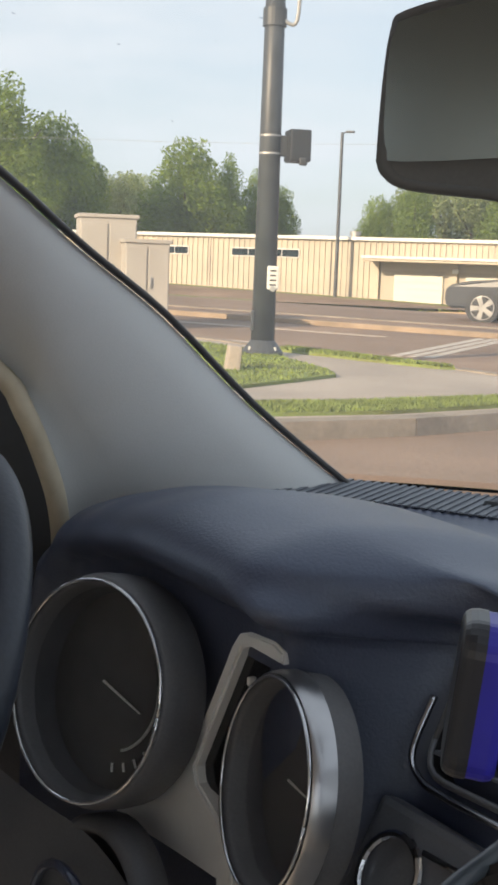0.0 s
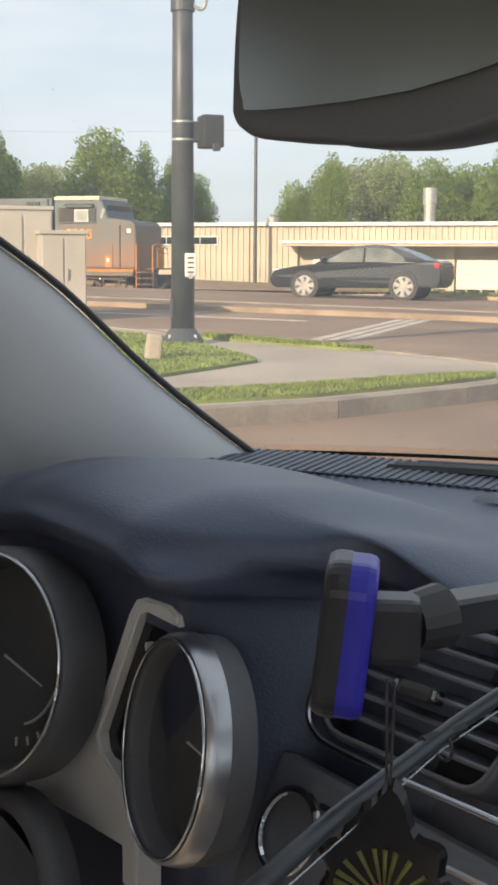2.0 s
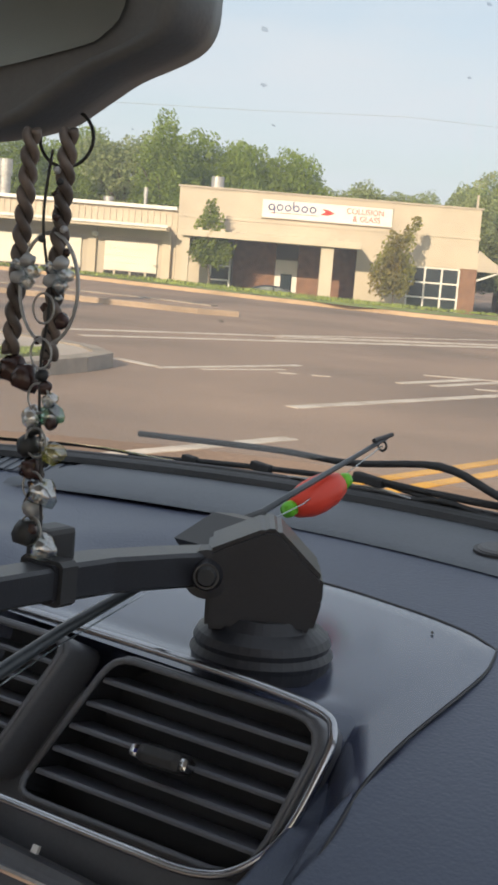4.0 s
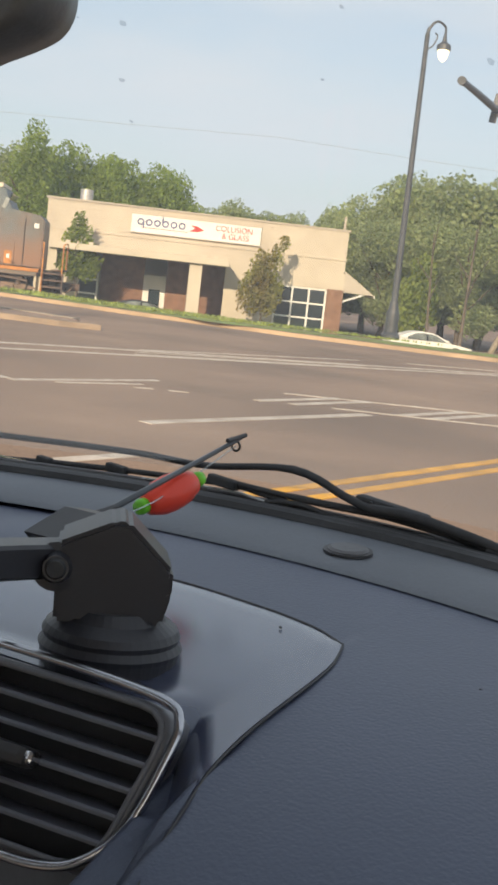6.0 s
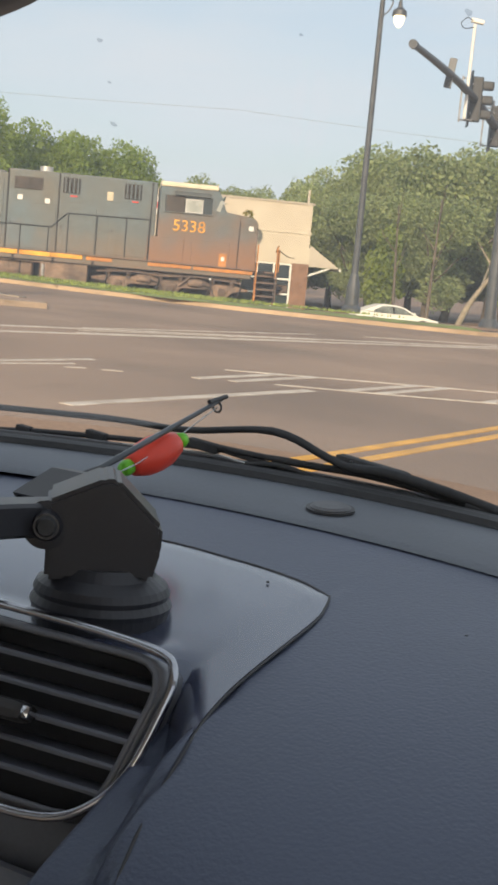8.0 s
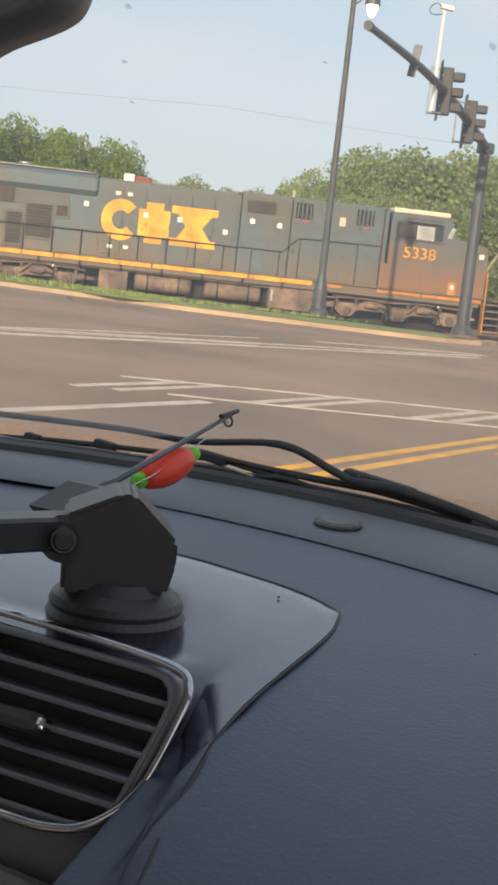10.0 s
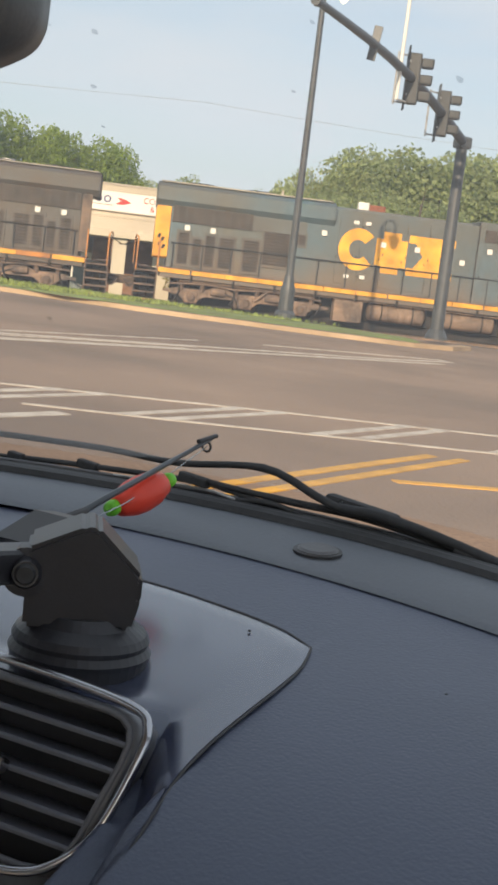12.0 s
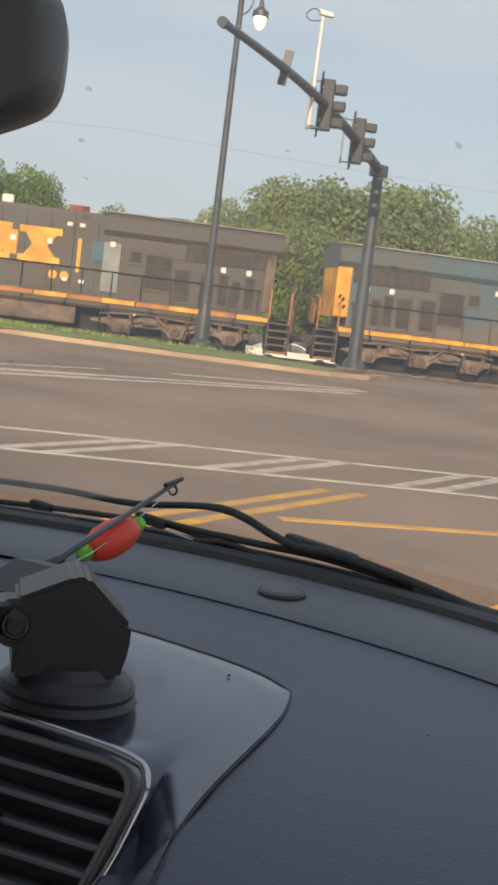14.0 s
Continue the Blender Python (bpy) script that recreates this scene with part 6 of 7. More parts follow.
def panel_row(a, b):
    """From the far edge to the vents, where it stays level over them and rolls down beside them."""
    k = smoothstep(-0.302, -0.274, a)
    near = 0.571 + (0.556 - 0.571) * k
    row = []
    for t in STEPS:
        v = b + (near - b) * t
        z = roll_z(v)
        row.append(Vector((a, v, max(z, 1.1885 - 0.15 * max(0.0, 0.585 - v)) * (1 - k) + z * k - (0.0015 if t == 0 else 0))))
    return row


def along(path, t):
    x = t * (len(path) - 1)
    i = min(int(x), len(path) - 2)
    return path[i].lerp(path[i + 1], x - i)


right_c = smooth_path([Vector((u, v, z + 0.0010)) for u, v, z in CREASE], 4)
upper_c, lower_c = right_c[:29], right_c[28:]
rows = [panel_row(a, b) for a, b, _ in edge if a <= -0.273] + [panel_row(-0.272, 0.715)]
last = rows[-1]
for j in range(1, 10):
    rows.append([p.lerp(along(upper_c, STEPS[i] ** 0.9), j / 9) for i, p in enumerate(last)])
part("centre_panel", loft(rows), M["dash_smooth"], car, "smooth satin panel over the centre vents", smooth=True)
left_low = [last[-1]] + [Vector((-0.272, v, roll_z(v))) for v in (0.5535, 0.549, 0.541, 0.530, 0.512, 0.485)]
left_low = smooth_path(left_low, 4)
part("console_side", loft([[a.lerp(along(lower_c, n / (len(left_low) - 1)), t) for t in [i / 9 for i in range(10)]] for n, a in enumerate(left_low)]), M["dash_smooth"], car, "smooth side of the console", smooth=True)
seam = [(a, b + 0.001, roll_z(b) - 0.0015) for a, b, _ in edge] + [(u + 0.0004, v, z - 0.0002) for u, v, z in CREASE[1:]]
part("panel_seam", tube(smooth_path(seam, 2), 0.0009, 6), M["black"], car)


part("seal_band", loft([[(u, base_v(u) - w0, top_z(base_v(u)) + h) for w0, h in ((0.058, -0.002), (0.055, 0.003), (0.032, 0.0035), (0.029, 0.0005), (0.010, -0.001), (0.0, -0.004))] for u in [-0.92 + 0.03 * i for i in range(44)]]), M["rubber"], car, "black rubber band at the foot of the glass", smooth=False)
for k_, off in enumerate((0.014, 0.040)):
    part("rubber_ridge", tube([(u, base_v(u) - off, top_z(base_v(u)) + 0.0015) for u in [-0.92 + 0.03 * i for i in range(44)]], 0.0022, 6), M["dash_dark"], car, smooth=True)
for u, v, z in ((-0.302, 0.704, roll_z(0.704) + 0.0008), (-0.172, 0.703, top_z(0.703) - 0.0005)):
    part("speck", spin([(0, 0), (0.0011, 0), (0.0009, 0.0009), (0, 0.0012)], 8, pose(u, v, z)), M["black"], car)

# ---- centre stack and vents: a face that leans ahead at the top ----
FACE = Matrix.Translation((-0.36, 0.559, 1.187)) @ pose(0, 0, 0, -26.57 - 0, 0, 0)   # x to the right, z up the face, y into it


def face(name, bm, material, parent=car, label="", smooth=False):
    bmesh.ops.transform(bm, matrix=FACE, verts=bm.verts)
    return part(name, bm, material, parent, label, smooth)


stack = face("console", box((-0.105, 0.062, -0.156), (0.38, 0.08, 0.268), 0.01), M["console_dark"], car, "dark centre stack")


def vent(name, quad, lean):
    """quad: the corners of the opening on the face, (x, z), anticlockwise from the lower left."""
    pts = []
    for i in range(4):
        p, a, b = Vector(quad[i]), Vector(quad[i - 1]), Vector(quad[(i + 1) % 4])
        r = 0.022 if i in lean else 0.014
        d0, d1 = (a - p).normalized(), (b - p).normalized()
        for k in range(5):
            t = k / 4
            pts.append(p + d0 * r * (1 - t) ** 2 + d1 * r * t ** 2)
    rim = face(name, tube([(p.x, -0.007, p.y) for p in pts] + [(pts[0].x, -0.007, pts[0].y)], 0.0019, 8), M["console_dark"], car, "air vent with dark slats", smooth=True)
    mid = sum(pts, Vector((0, 0))) / len(pts)
    face("vent_throat", loft([[(p.x, y, p.y) for p in pts] for y in (-0.006, 0.019)], close=True), M["deep_black"], rim)
    face("vent_bezel", loft([[(p.x, -0.006, p.y) for p in pts], [(mid.x + (p.x - mid.x) * 1.025, -0.0075, mid.y + (p.y - mid.y) * 1.04) for p in pts], [(mid.x + (p.x - mid.x) * 1.045, -0.003, mid.y + (p.y - mid.y) * 1.075) for p in pts], [(mid.x + (p.x - mid.x) * 1.045, 0.024, mid.y + (p.y - mid.y) * 1.075) for p in pts]], close=True), M["console_dark"], rim, smooth=True)
    bm = bmesh.new()
    bm.faces.new([bm.verts.new((p.x, 0.018, p.y)) for p in pts])
    face("vent_back", bm, M["deep_black"], rim)
    q = [Vector(c) for c in quad]
    n = 6
    for k in range(1, n):
        t = k / n
        a, b = q[0].lerp(q[3], t), q[1].lerp(q[2], t)
        a, b = a.lerp(b, 0.012), a.lerp(b, 0.988)
        sec = [(-0.0045, -0.0012), (-0.0050, 0.0004), (-0.0042, 0.0018), (0.012, 0.0062), (0.012, 0.0036)]
        bm = loft([[(p.x, y, p.y + z) for y, z in sec] for p in (a, a.lerp(b, 0.5), b)], close=True)
        face("slat", bm, M["slat"], rim, smooth=False)
    c = (q[0] + q[1] + q[2] + q[3]) / 4
    kb = face("vent_knob", box((c.x, -0.010, c.y), (0.030, 0.016, 0.011), 0.005, m=pose(0, 0, 0, 0, -3, 0)), M["black"], rim)
    for sgn in (-1, 1):
        face("knob_end", box((c.x + sgn * 0.0165, -0.013, c.y + sgn * 0.001), (0.006, 0.009, 0.007), 0.0025), M["chrome"], kb)
    return rim


vent("air_vent", [(-0.089, -0.089), (0.072, -0.083), (0.088, 0.001), (-0.056, -0.001)], (1, 2))
vent("air_vent", [(-0.262, -0.092), (-0.120, -0.087), (-0.092, -0.002), (-0.262, -0.006)], (0,))
chrome_path = smooth_path([(-0.275, -0.010, -0.045), (-0.272, -0.012, -0.082), (-0.255, -0.013, -0.096), (-0.228, -0.014, -0.099), (-0.16, -0.014, -0.097), (-0.085, -0.014, -0.094), (0.0, -0.014, -0.091), (0.045, -0.013, -0.088), (0.070, -0.013, -0.078), (0.087, -0.012, -0.056), (0.094, -0.011, -0.020), (0.093, -0.010, -0.002), (0.080, -0.008, 0.006), (0.034, -0.006, 0.009), (-0.03, -0.006, 0.009), (-0.10, -0.006, 0.008), (-0.2, -0.006, 0.006)], 6)
face("chrome_trim", tube(chrome_path, 0.0026, 8), M["dark_chrome"], car, "thin chrome line round the vents", smooth=True)
# lower panel with buttons
face("control_panel", box((-0.10, 0.0, -0.165), (0.37, 0.02, 0.10), 0.006), M["console_dark"], stack)
for k in range(3):
    face("button", box((-0.185 + 0.075 * k, -0.012, -0.152), (0.030, 0.006, 0.016), 0.003), M["gloss_black"], stack)
face("button_mark", box((-0.055, -0.0115, -0.111), (0.0045, 0.002, 0.0045)), M["silver"], stack)
face("chrome_line", tube([(-0.225, -0.013, -0.134), (-0.02, -0.013, -0.125)], 0.0025, 8), M["chrome"], stack)
face("knob_ring", tube([(-0.245 + 0.026 * math.cos(a), -0.014, -0.158 + 0.026 * math.sin(a)) for a in [2 * math.pi * i / 24 for i in range(25)]], 0.003, 8), M["chrome"], stack, "chrome ring of a round control")
# ---- gauges ----


def gauge(name, c, r, turn, tip, depth, label, needle):
    """A dial deep in a round tube; turn: how far it faces to the right."""
    m = Matrix.Translation(c) @ pose(0, 0, 0, 0, 0, turn) @ pose(0, 0, 0, 90 - tip, 0, 0)
    # local z points to the driver
    g = part(name, spin([(r * 0.90, -depth), (r * 0.955, -0.006), (r * 0.985, 0.0), (r * 1.02, -0.003), (r * 1.055, -0.012), (r * 1.06, -0.03), (r * 1.05, -depth - 0.005)], 48, m), M["trim_dark"], car, label, smooth=True)
    bm = bmesh.new()
    bm.from_mesh(g.data)
    bmesh.ops.delete(bm, geom=[f for f in bm.faces if len(f.verts) > 10], context="FACES_ONLY")
    bm.to_mesh(g.data)
    bm.free()

    def ring(rr, z, n=49, a0=0.0, a1=2 * math.pi):
        return [m @ Vector((rr * math.cos(a0 + (a1 - a0) * i / (n - 1)), rr * math.sin(a0 + (a1 - a0) * i / (n - 1)), z)) for i in range(n)]
    part("bezel_ring", tube(ring(r * 0.985, 0.001), r * 0.019, 8), M["chrome"], g, "thin bright ring", smooth=True)
    part("dial", spin([(0, -depth - 0.002), (r * 0.93, -depth - 0.002), (r * 0.93, -depth), (0, -depth)], 40, m), M["dial"], g)
    part("scale_arc", tube(ring(r * 0.55, -depth + 0.002, 16, *needle), r * 0.014, 6), M["white_paint"], g)
    for i in range(10):
        a = needle[0] + (needle[1] - needle[0]) * (i / 9) * 1.3 - 0.2
        p0, p1 = (m @ Vector((k * r * math.cos(a), k * r * math.sin(a), -depth + 0.002)) for k in (0.66, 0.74))
        part("tick", tube([p0, p1], r * 0.012, 5), M["silver"], g)
    a = needle[0] + 0.9
    part("needle", tube([m @ Vector((-0.15 * r * math.cos(a), -0.15 * r * math.sin(a), -depth + 0.006)), m @ Vector((0.42 * r * math.cos(a), 0.42 * r * math.sin(a), -depth + 0.006))], [r * 0.014, r * 0.008], 6), M["silver"], g)
    lens = part("gauge_glass", spin([(0, -0.016), (r * 0.93, -0.016), (r * 0.93, -0.017), (0, -0.017)], 40, m), pane_mat("gauge_glass", 0.02, (0.92, 0.92, 0.92), 0.15), g)
    return g


gauge("gauge", (-0.851, 0.377, 1.111), 0.0825, 16, 12, 0.035, "round dark gauge with chrome ring", (-1.2, 0.3))
gauge("gauge", (-0.672, 0.424, 1.096), 0.0695, -10, 10, 0.028, "round dark gauge in a silver tube", (-0.9, 0.5))
tube_m = Matrix.Translation((-0.672, 0.424, 1.096)) @ pose(0, 0, 0, 0, 0, -10) @ pose(0, 0, 0, 80, 0, 0)
cl = spin([(0.0705, 0.0), (0.0722, -0.002), (0.0736, -0.007), (0.0745, -0.015)], 48, tube_m)
bmesh.ops.delete(cl, geom=[f for f in cl.faces if len(f.verts) > 10], context="FACES_ONLY")
part("gauge_collar", cl, mat("satin_metal", (0.50, 0.50, 0.51), 0.3, 1.0, vary=0.05, scale=12), car, "brushed silver gauge collar", smooth=True)
# silver frame with the small display between the gauges


def plate(name, outline, v0, thick, material, label="", lean=0.10):
    """A flat outline in (u, z), facing the driver, leaning ahead at the top."""
    rows_ = [[(u, v0 + d + lean * (z - 1.1), z) for u, z in outline] for d in (0.0, thick)]
    bm_ = loft(rows_, close=True)
    v_, n_ = list(bm_.verts), len(outline)
    bm_.faces.new(v_[:n_])
    bm_.faces.new(v_[n_:])
    bmesh.ops.recalc_face_normals(bm_, faces=bm_.faces)
    bmesh.ops.bevel(bm_, geom=[e for e in bm_.edges if all(abs(v.co.y - (v0 + lean * (v.co.z - 1.1))) < 1e-4 for v in e.verts)], offset=0.002, segments=2, affect="EDGES")
    return part(name, bm_, material, car, label)


disp = plate("display_frame", [(-0.692, 1.174), (-0.705, 1.178), (-0.738, 1.176), (-0.750, 1.172), (-0.757, 1.162), (-0.774, 1.122), (-0.800, 1.066), (-0.83, 1.035), (-0.90, 1.012), (-0.90, 0.985), (-0.80, 0.995), (-0.74, 1.0), (-0.735, 0.975), (-0.715, 0.975), (-0.722, 1.022), (-0.752, 1.043), (-0.780, 1.054), (-0.787, 1.064), (-0.749, 1.152), (-0.744, 1.163), (-0.735, 1.167), (-0.692, 1.166)], 0.440, 0.02, M["silver"], "brushed silver frame of the small display")
plate("display", [(-0.700, 1.168), (-0.746, 1.168), (-0.753, 1.160), (-0.788, 1.066), (-0.782, 1.050), (-0.748, 1.048), (-0.744, 1.10), (-0.725, 1.145)], 0.4485, 0.005, M["gloss_black"], "dark small display").parent = disp
part("display_light", box((-0.752, 0.449, 1.098), (0.011, 0.006, 0.010), 0.002), mat("amber", (0.75, 0.28, 0.03), 0.4), disp, "small amber symbol")
part("display_light", box((-0.732, 0.449, 1.143), (0.004, 0.006, 0.006), 0.001), M["white_paint"], disp)
part("lower_panel", loft([rounded([(-1.1, 0.36, 1.0), (-0.93, 0.37, 1.0), (-0.83, 0.38, 1.0), (-0.72, 0.385, 0.97), (-0.62, 0.40, 0.93)], 4), rounded([(-1.1, 0.32, 0.93), (-0.93, 0.34, 0.93), (-0.82, 0.35, 0.93), (-0.70, 0.36, 0.90), (-0.60, 0.38, 0.86)], 4), rounded([(-1.1, 0.30, 0.80), (-0.93, 0.31, 0.80), (-0.82, 0.32, 0.80), (-0.70, 0.34, 0.78), (-0.60, 0.36, 0.75)], 4)]), M["trim_dark"], car, smooth=True)
part("column_shroud", spin([(0.10, -0.02), (0.098, 0.0), (0.090, 0.006), (0.084, 0.002), (0.080, -0.03)], 40, Matrix.Translation((-0.815, 0.365, 0.925)) @ pose(0, 0, 0, 78, 0, 0)), M["trim_dark"], car, "round dark shroud of the steering column", smooth=True)
part("column_ring", tube([(-0.815 + 0.066 * math.cos(a), 0.35, 0.925 + 0.066 * math.sin(a)) for a in [2 * math.pi * i / 32 for i in range(33)]], 0.004, 8), M["dash_smooth"], car, smooth=True)

# ---- steering wheel ----
WH = Matrix.Translation((-0.855, 0.215, 1.115)) @ pose(0, 0, 0, 66, 0, 0)
sw = part("steering_wheel", tube([WH @ Vector((0.185 * math.cos(a), 0.185 * math.sin(a), 0)) for a in [2 * math.pi * i / 64 for i in range(65)]], 0.0165, 14), M["wheel"], car, "dark leather steering wheel rim", smooth=True)
part("hub", box(WH @ Vector((0, 0, 0.03)), (0.15, 0.13, 0.05), 0.02, m=pose(0, 0, 0, 66, 0, 0)), M["dash_dark"], sw)
for a in (0.0, math.pi, -math.pi / 2):
    part("spoke", tube([WH @ Vector((0.06 * math.cos(a), 0.06 * math.sin(a), 0.015)), WH @ Vector((0.18 * math.cos(a), 0.18 * math.sin(a), 0))], [0.024, 0.014], 10), M["dash_dark"], sw)
part("rim_seam", tube([WH @ Vector((0.185 * math.cos(a) * k, 0.185 * math.sin(a) * k, 0)) for a, k in ((0.16, 0.90), (0.16, 1.10))], 0.003, 6), M["black"], sw)

# ---- pillar, door, roof and the rest that closes the cabin ----
front = [(-1.03, 0.83, 1.15), (-1.07, 0.752, 1.212), (-1.088, 0.65, 1.292), (-1.085, 0.55, 1.378), (-1.05, 0.45, 1.437), (-0.997, 0.36, 1.488), (-0.93, 0.24, 1.55), (-0.87, 0.10, 1.61)]
rear = [(-1.17, 0.50, 1.06), (-1.15, 0.49, 1.15), (-1.118, 0.472, 1.20), (-1.105, 0.455, 1.24), (-1.097, 0.43, 1.29), (-1.10, 0.40, 1.33), (-1.06, 0.25, 1.42), (-1.0, 0.05, 1.50)]
fp, rp = [rounded(x, 4) for x in (front, rear)]
rows = []
for k in range(9):
    t = k / 8
    rows.append([tuple(Vector(a).lerp(Vector(b), t) + Vector((0.028, -0.012, 0.012)) * math.sin(math.pi * min(1, t * 1.15)) ** 0.6) if 0 < t < 1 else a if t == 0 else b for a, b in zip(fp, rp)])
part("pillar_trim", loft(rows), M["pillar"], car, "plain grey trim of the windshield pillar", smooth=True)
part("pillar_seal", tube([Vector(p) + Vector((0.003, 0.006, 0.0)) for p in fp], 0.0036, 8), M["black"], car, "black edge of the windshield", smooth=True)
part("door_seal", tube([Vector(p) + Vector((0.010, -0.012, 0)) for p in rp], 0.010, 8), M["cream"], car, "cream door seal", smooth=True)
part("door_panel", box((-1.22, -0.35, 0.95), (0.06, 1.75, 0.62), 0.02), M["dash_dark"], car)
part("door_mirror_corner", prism([(-1.19, 0.30), (-1.17, 0.52), (-1.21, 0.52), (-1.23, 0.30)], 1.0, 1.42), M["black"], car)
part("window_frame", box((-1.2, -0.05, 1.33), (0.05, 0.75, 0.05), 0.01, m=pose(0, 0, 0, -6, 0, 0)), M["black"], car)
# unseen shell, added to block sunlight; its pale surfaces bounce light inside
part("door_panel", box((0.36, -0.35, 0.85), (0.06, 1.75, 0.62), 0.02), M["pillar"], car)
part("roof_lining", box((-0.42, -1.05, 1.72), (1.66, 2.5, 0.06), 0.02), M["pillar"], car)
part("rear_wall", box((-0.42, -2.3, 0.85), (1.6, 0.1, 0.7), 0.02), M["pillar"], car)
part("car_floor", box((-0.42, -0.75, 0.45), (1.7, 3.1, 0.06)), M["box"], car)
for u in (-0.80, -0.04):
    part("seat", box((u, -0.72, 1.0), (0.48, 0.16, 0.75), 0.06, m=pose(0, 0, 0, -12, 0, 0)), M["pillar"], car)
for u in (-1.18, 0.34):
    part("side_post", box((u, -0.75, 1.42), (0.07, 0.16, 0.6), 0.02), M["pillar"], car)
part("right_pillar", tube([(0.23, 0.80, 1.18), (0.21, 0.5, 1.42), (0.10, 0.10, 1.62)], 0.05, 10), M["pillar"], car, smooth=True)
glass_rows = []
for i in range(28):
    u = -1.334 + 0.0585 * i
    b, top = base_v(u) + 0.012, 0.12 + 0.10 * (1 - ((u + 0.42) / 0.7) ** 2)
    glass_rows.append([(u * (1 - 0.12 * t) - 0.05 * t, b + (top - b) * t + 0.02 * math.sin(math.pi * t), top_z(b) + 0.012 + (1.66 - top_z(b)) * t + 0.035 * math.sin(math.pi * t)) for t in [k / 10 for k in range(11)]])
ws = part("windshield", loft(glass_rows), WINDSHIELD, car, smooth=True)
ws.visible_shadow = False
DIRT = pane_mat("dirt", 0.0, (0.72, 0.73, 0.74))
rs_ = random.Random(17)
for k in range(46):
    i, j = rs_.randrange(6, 24), rs_.randrange(2, 9)
    a, b, c_ = (Vector(glass_rows[i + d0][j + d1]) for d0, d1 in ((0, 0), (1, 0), (0, 1)))
    u_, v_ = (b - a).normalized(), (c_ - a).normalized()
    o_ = a + (b - a) * rs_.random() + (c_ - a) * rs_.random() - u_.cross(v_) * 0.002
    r2 = rs_.choice([0.0008, 0.001, 0.0013, 0.0022])
    bm = bmesh.new()
    bm.faces.new([bm.verts.new(o_ + (u_ * math.cos(t) * rs_.uniform(0.7, 1.3) + v_ * math.sin(t) * rs_.uniform(0.7, 1.5)) * r2) for t in [2 * math.pi * n / 9 for n in range(9)]])
    part("dirt_speck", bm, DIRT, ws).visible_shadow = False

# ---- mirror ----
MM = Matrix.Translation((-0.405, 0.40, 1.508)) @ pose(0, 0, 0, 0, 0, 10)
mc = [(-0.1105, -0.034), (-0.107, -0.0405), (-0.097, -0.0455), (-0.078, -0.0485), (-0.047, -0.0515), (-0.027, -0.0545), (0.01, -0.0555), (0.050, -0.0490), (0.072, -0.0375), (0.090, -0.027), (0.110, -0.0195), (0.122, -0.0135), (0.1275, -0.006), (0.129, 0.004), (0.128, 0.024), (0.120, 0.034), (0.10, 0.039), (0.03, 0.041), (-0.05, 0.039), (-0.096, 0.0355), (-0.105, 0.028), (-0.109, 0.0)]
oc = rounded([(x, z, 0) for x, z in mc + mc[:1]], 3)[:-1]
rows = [[MM @ Vector((x * k, d, z * k)) for x, z, _ in oc] for k, d in ((0.91, -0.010), (0.97, -0.012), (1.0, -0.006), (1.0, 0.012), (0.93, 0.035), (0.7, 0.05), (0.3, 0.056))]
mir = part("rear_view_mirror", loft(rows, close=True), M["mirror_case"], car, "dark rear-view mirror on its mount", smooth=True)
bm = bmesh.new()
bm.faces.new([bm.verts.new(MM @ Vector((x * 0.915, -0.0099, z * 0.915))) for x, z, _ in oc])
part("mirror_front", bm, M["mirror_case"], mir)
bm = bmesh.new()
gl_ = rounded([(x, z, 0) for x, z in ((-0.103, -0.018), (-0.100, -0.029), (-0.090, -0.034), (0.0, -0.033), (0.080, -0.019), (0.096, -0.013), (0.104, -0.004), (0.106, 0.016), (0.101, 0.028), (0.090, 0.033), (0.0, 0.035), (-0.088, 0.031), (-0.098, 0.026), (-0.102, 0.016), (-0.103, -0.018))], 3)[:-1]
bm.faces.new([bm.verts.new(MM @ Vector((x, -0.0122, z))) for x, z, _ in gl_])
part("mirror_glass", bm, M["mirror_glass"], mir, "grey mirror glass")
part("mirror_stem", tube([MM @ Vector((0, 0.05, 0.0)), (-0.41, 0.48, 1.56), (-0.41, 0.52, 1.575)], [0.016, 0.014, 0.03], 12), M["mirror_case"], mir)

# ---- wipers ----
wp = part("wiper_arm", tube(smooth_path([(-0.80, 0.985, 1.232), (-0.64, 0.995, 1.240), (-0.55, 0.985, 1.243), (-0.455, 0.972, 1.2565), (-0.40, 0.968, 1.243), (-0.375, 0.966, 1.238), (-0.335, 0.966, 1.238), (-0.255, 0.963, 1.226), (-0.1, 0.94, 1.20)], 5), [0.003] * 15 + [0.0036] * 10 + [0.0044] * 16, 8), M["rubber"], car, "black wiper arm", smooth=True)
BLADE = [(-0.80, 0.972, 1.2115), (-0.7152, 0.972, 1.2192), (-0.6228, 0.972, 1.2265), (-0.5168, 0.972, 1.2330), (-0.485, 0.972, 1.2312), (-0.4454, 0.972, 1.2268), (-0.4073, 0.972, 1.2232), (-0.3509, 0.972, 1.2226), (-0.302, 0.970, 1.2218), (-0.2556, 0.966, 1.2195), (-0.12, 0.945, 1.204)]
blade = part("wiper_blade", tube(smooth_path(BLADE, 4), [0.0018] * 4 + [0.0026] * 37, 8), M["rubber"], wp, "long black wiper blade", smooth=True)
# a thin pale bar stands for the reflection below the blade
part("blade_spine", tube(smooth_path([(u, v - 0.004, z - 0.0045) for u, v, z in BLADE], 4), 0.0012, 6), M["galv"], blade, "thin bright strip painting the reflection along the blade")
part("blade_rubber", tube(smooth_path([(u, v - 0.008, z - 0.009) for u, v, z in BLADE], 4), 0.0014, 6), M["black"], blade)
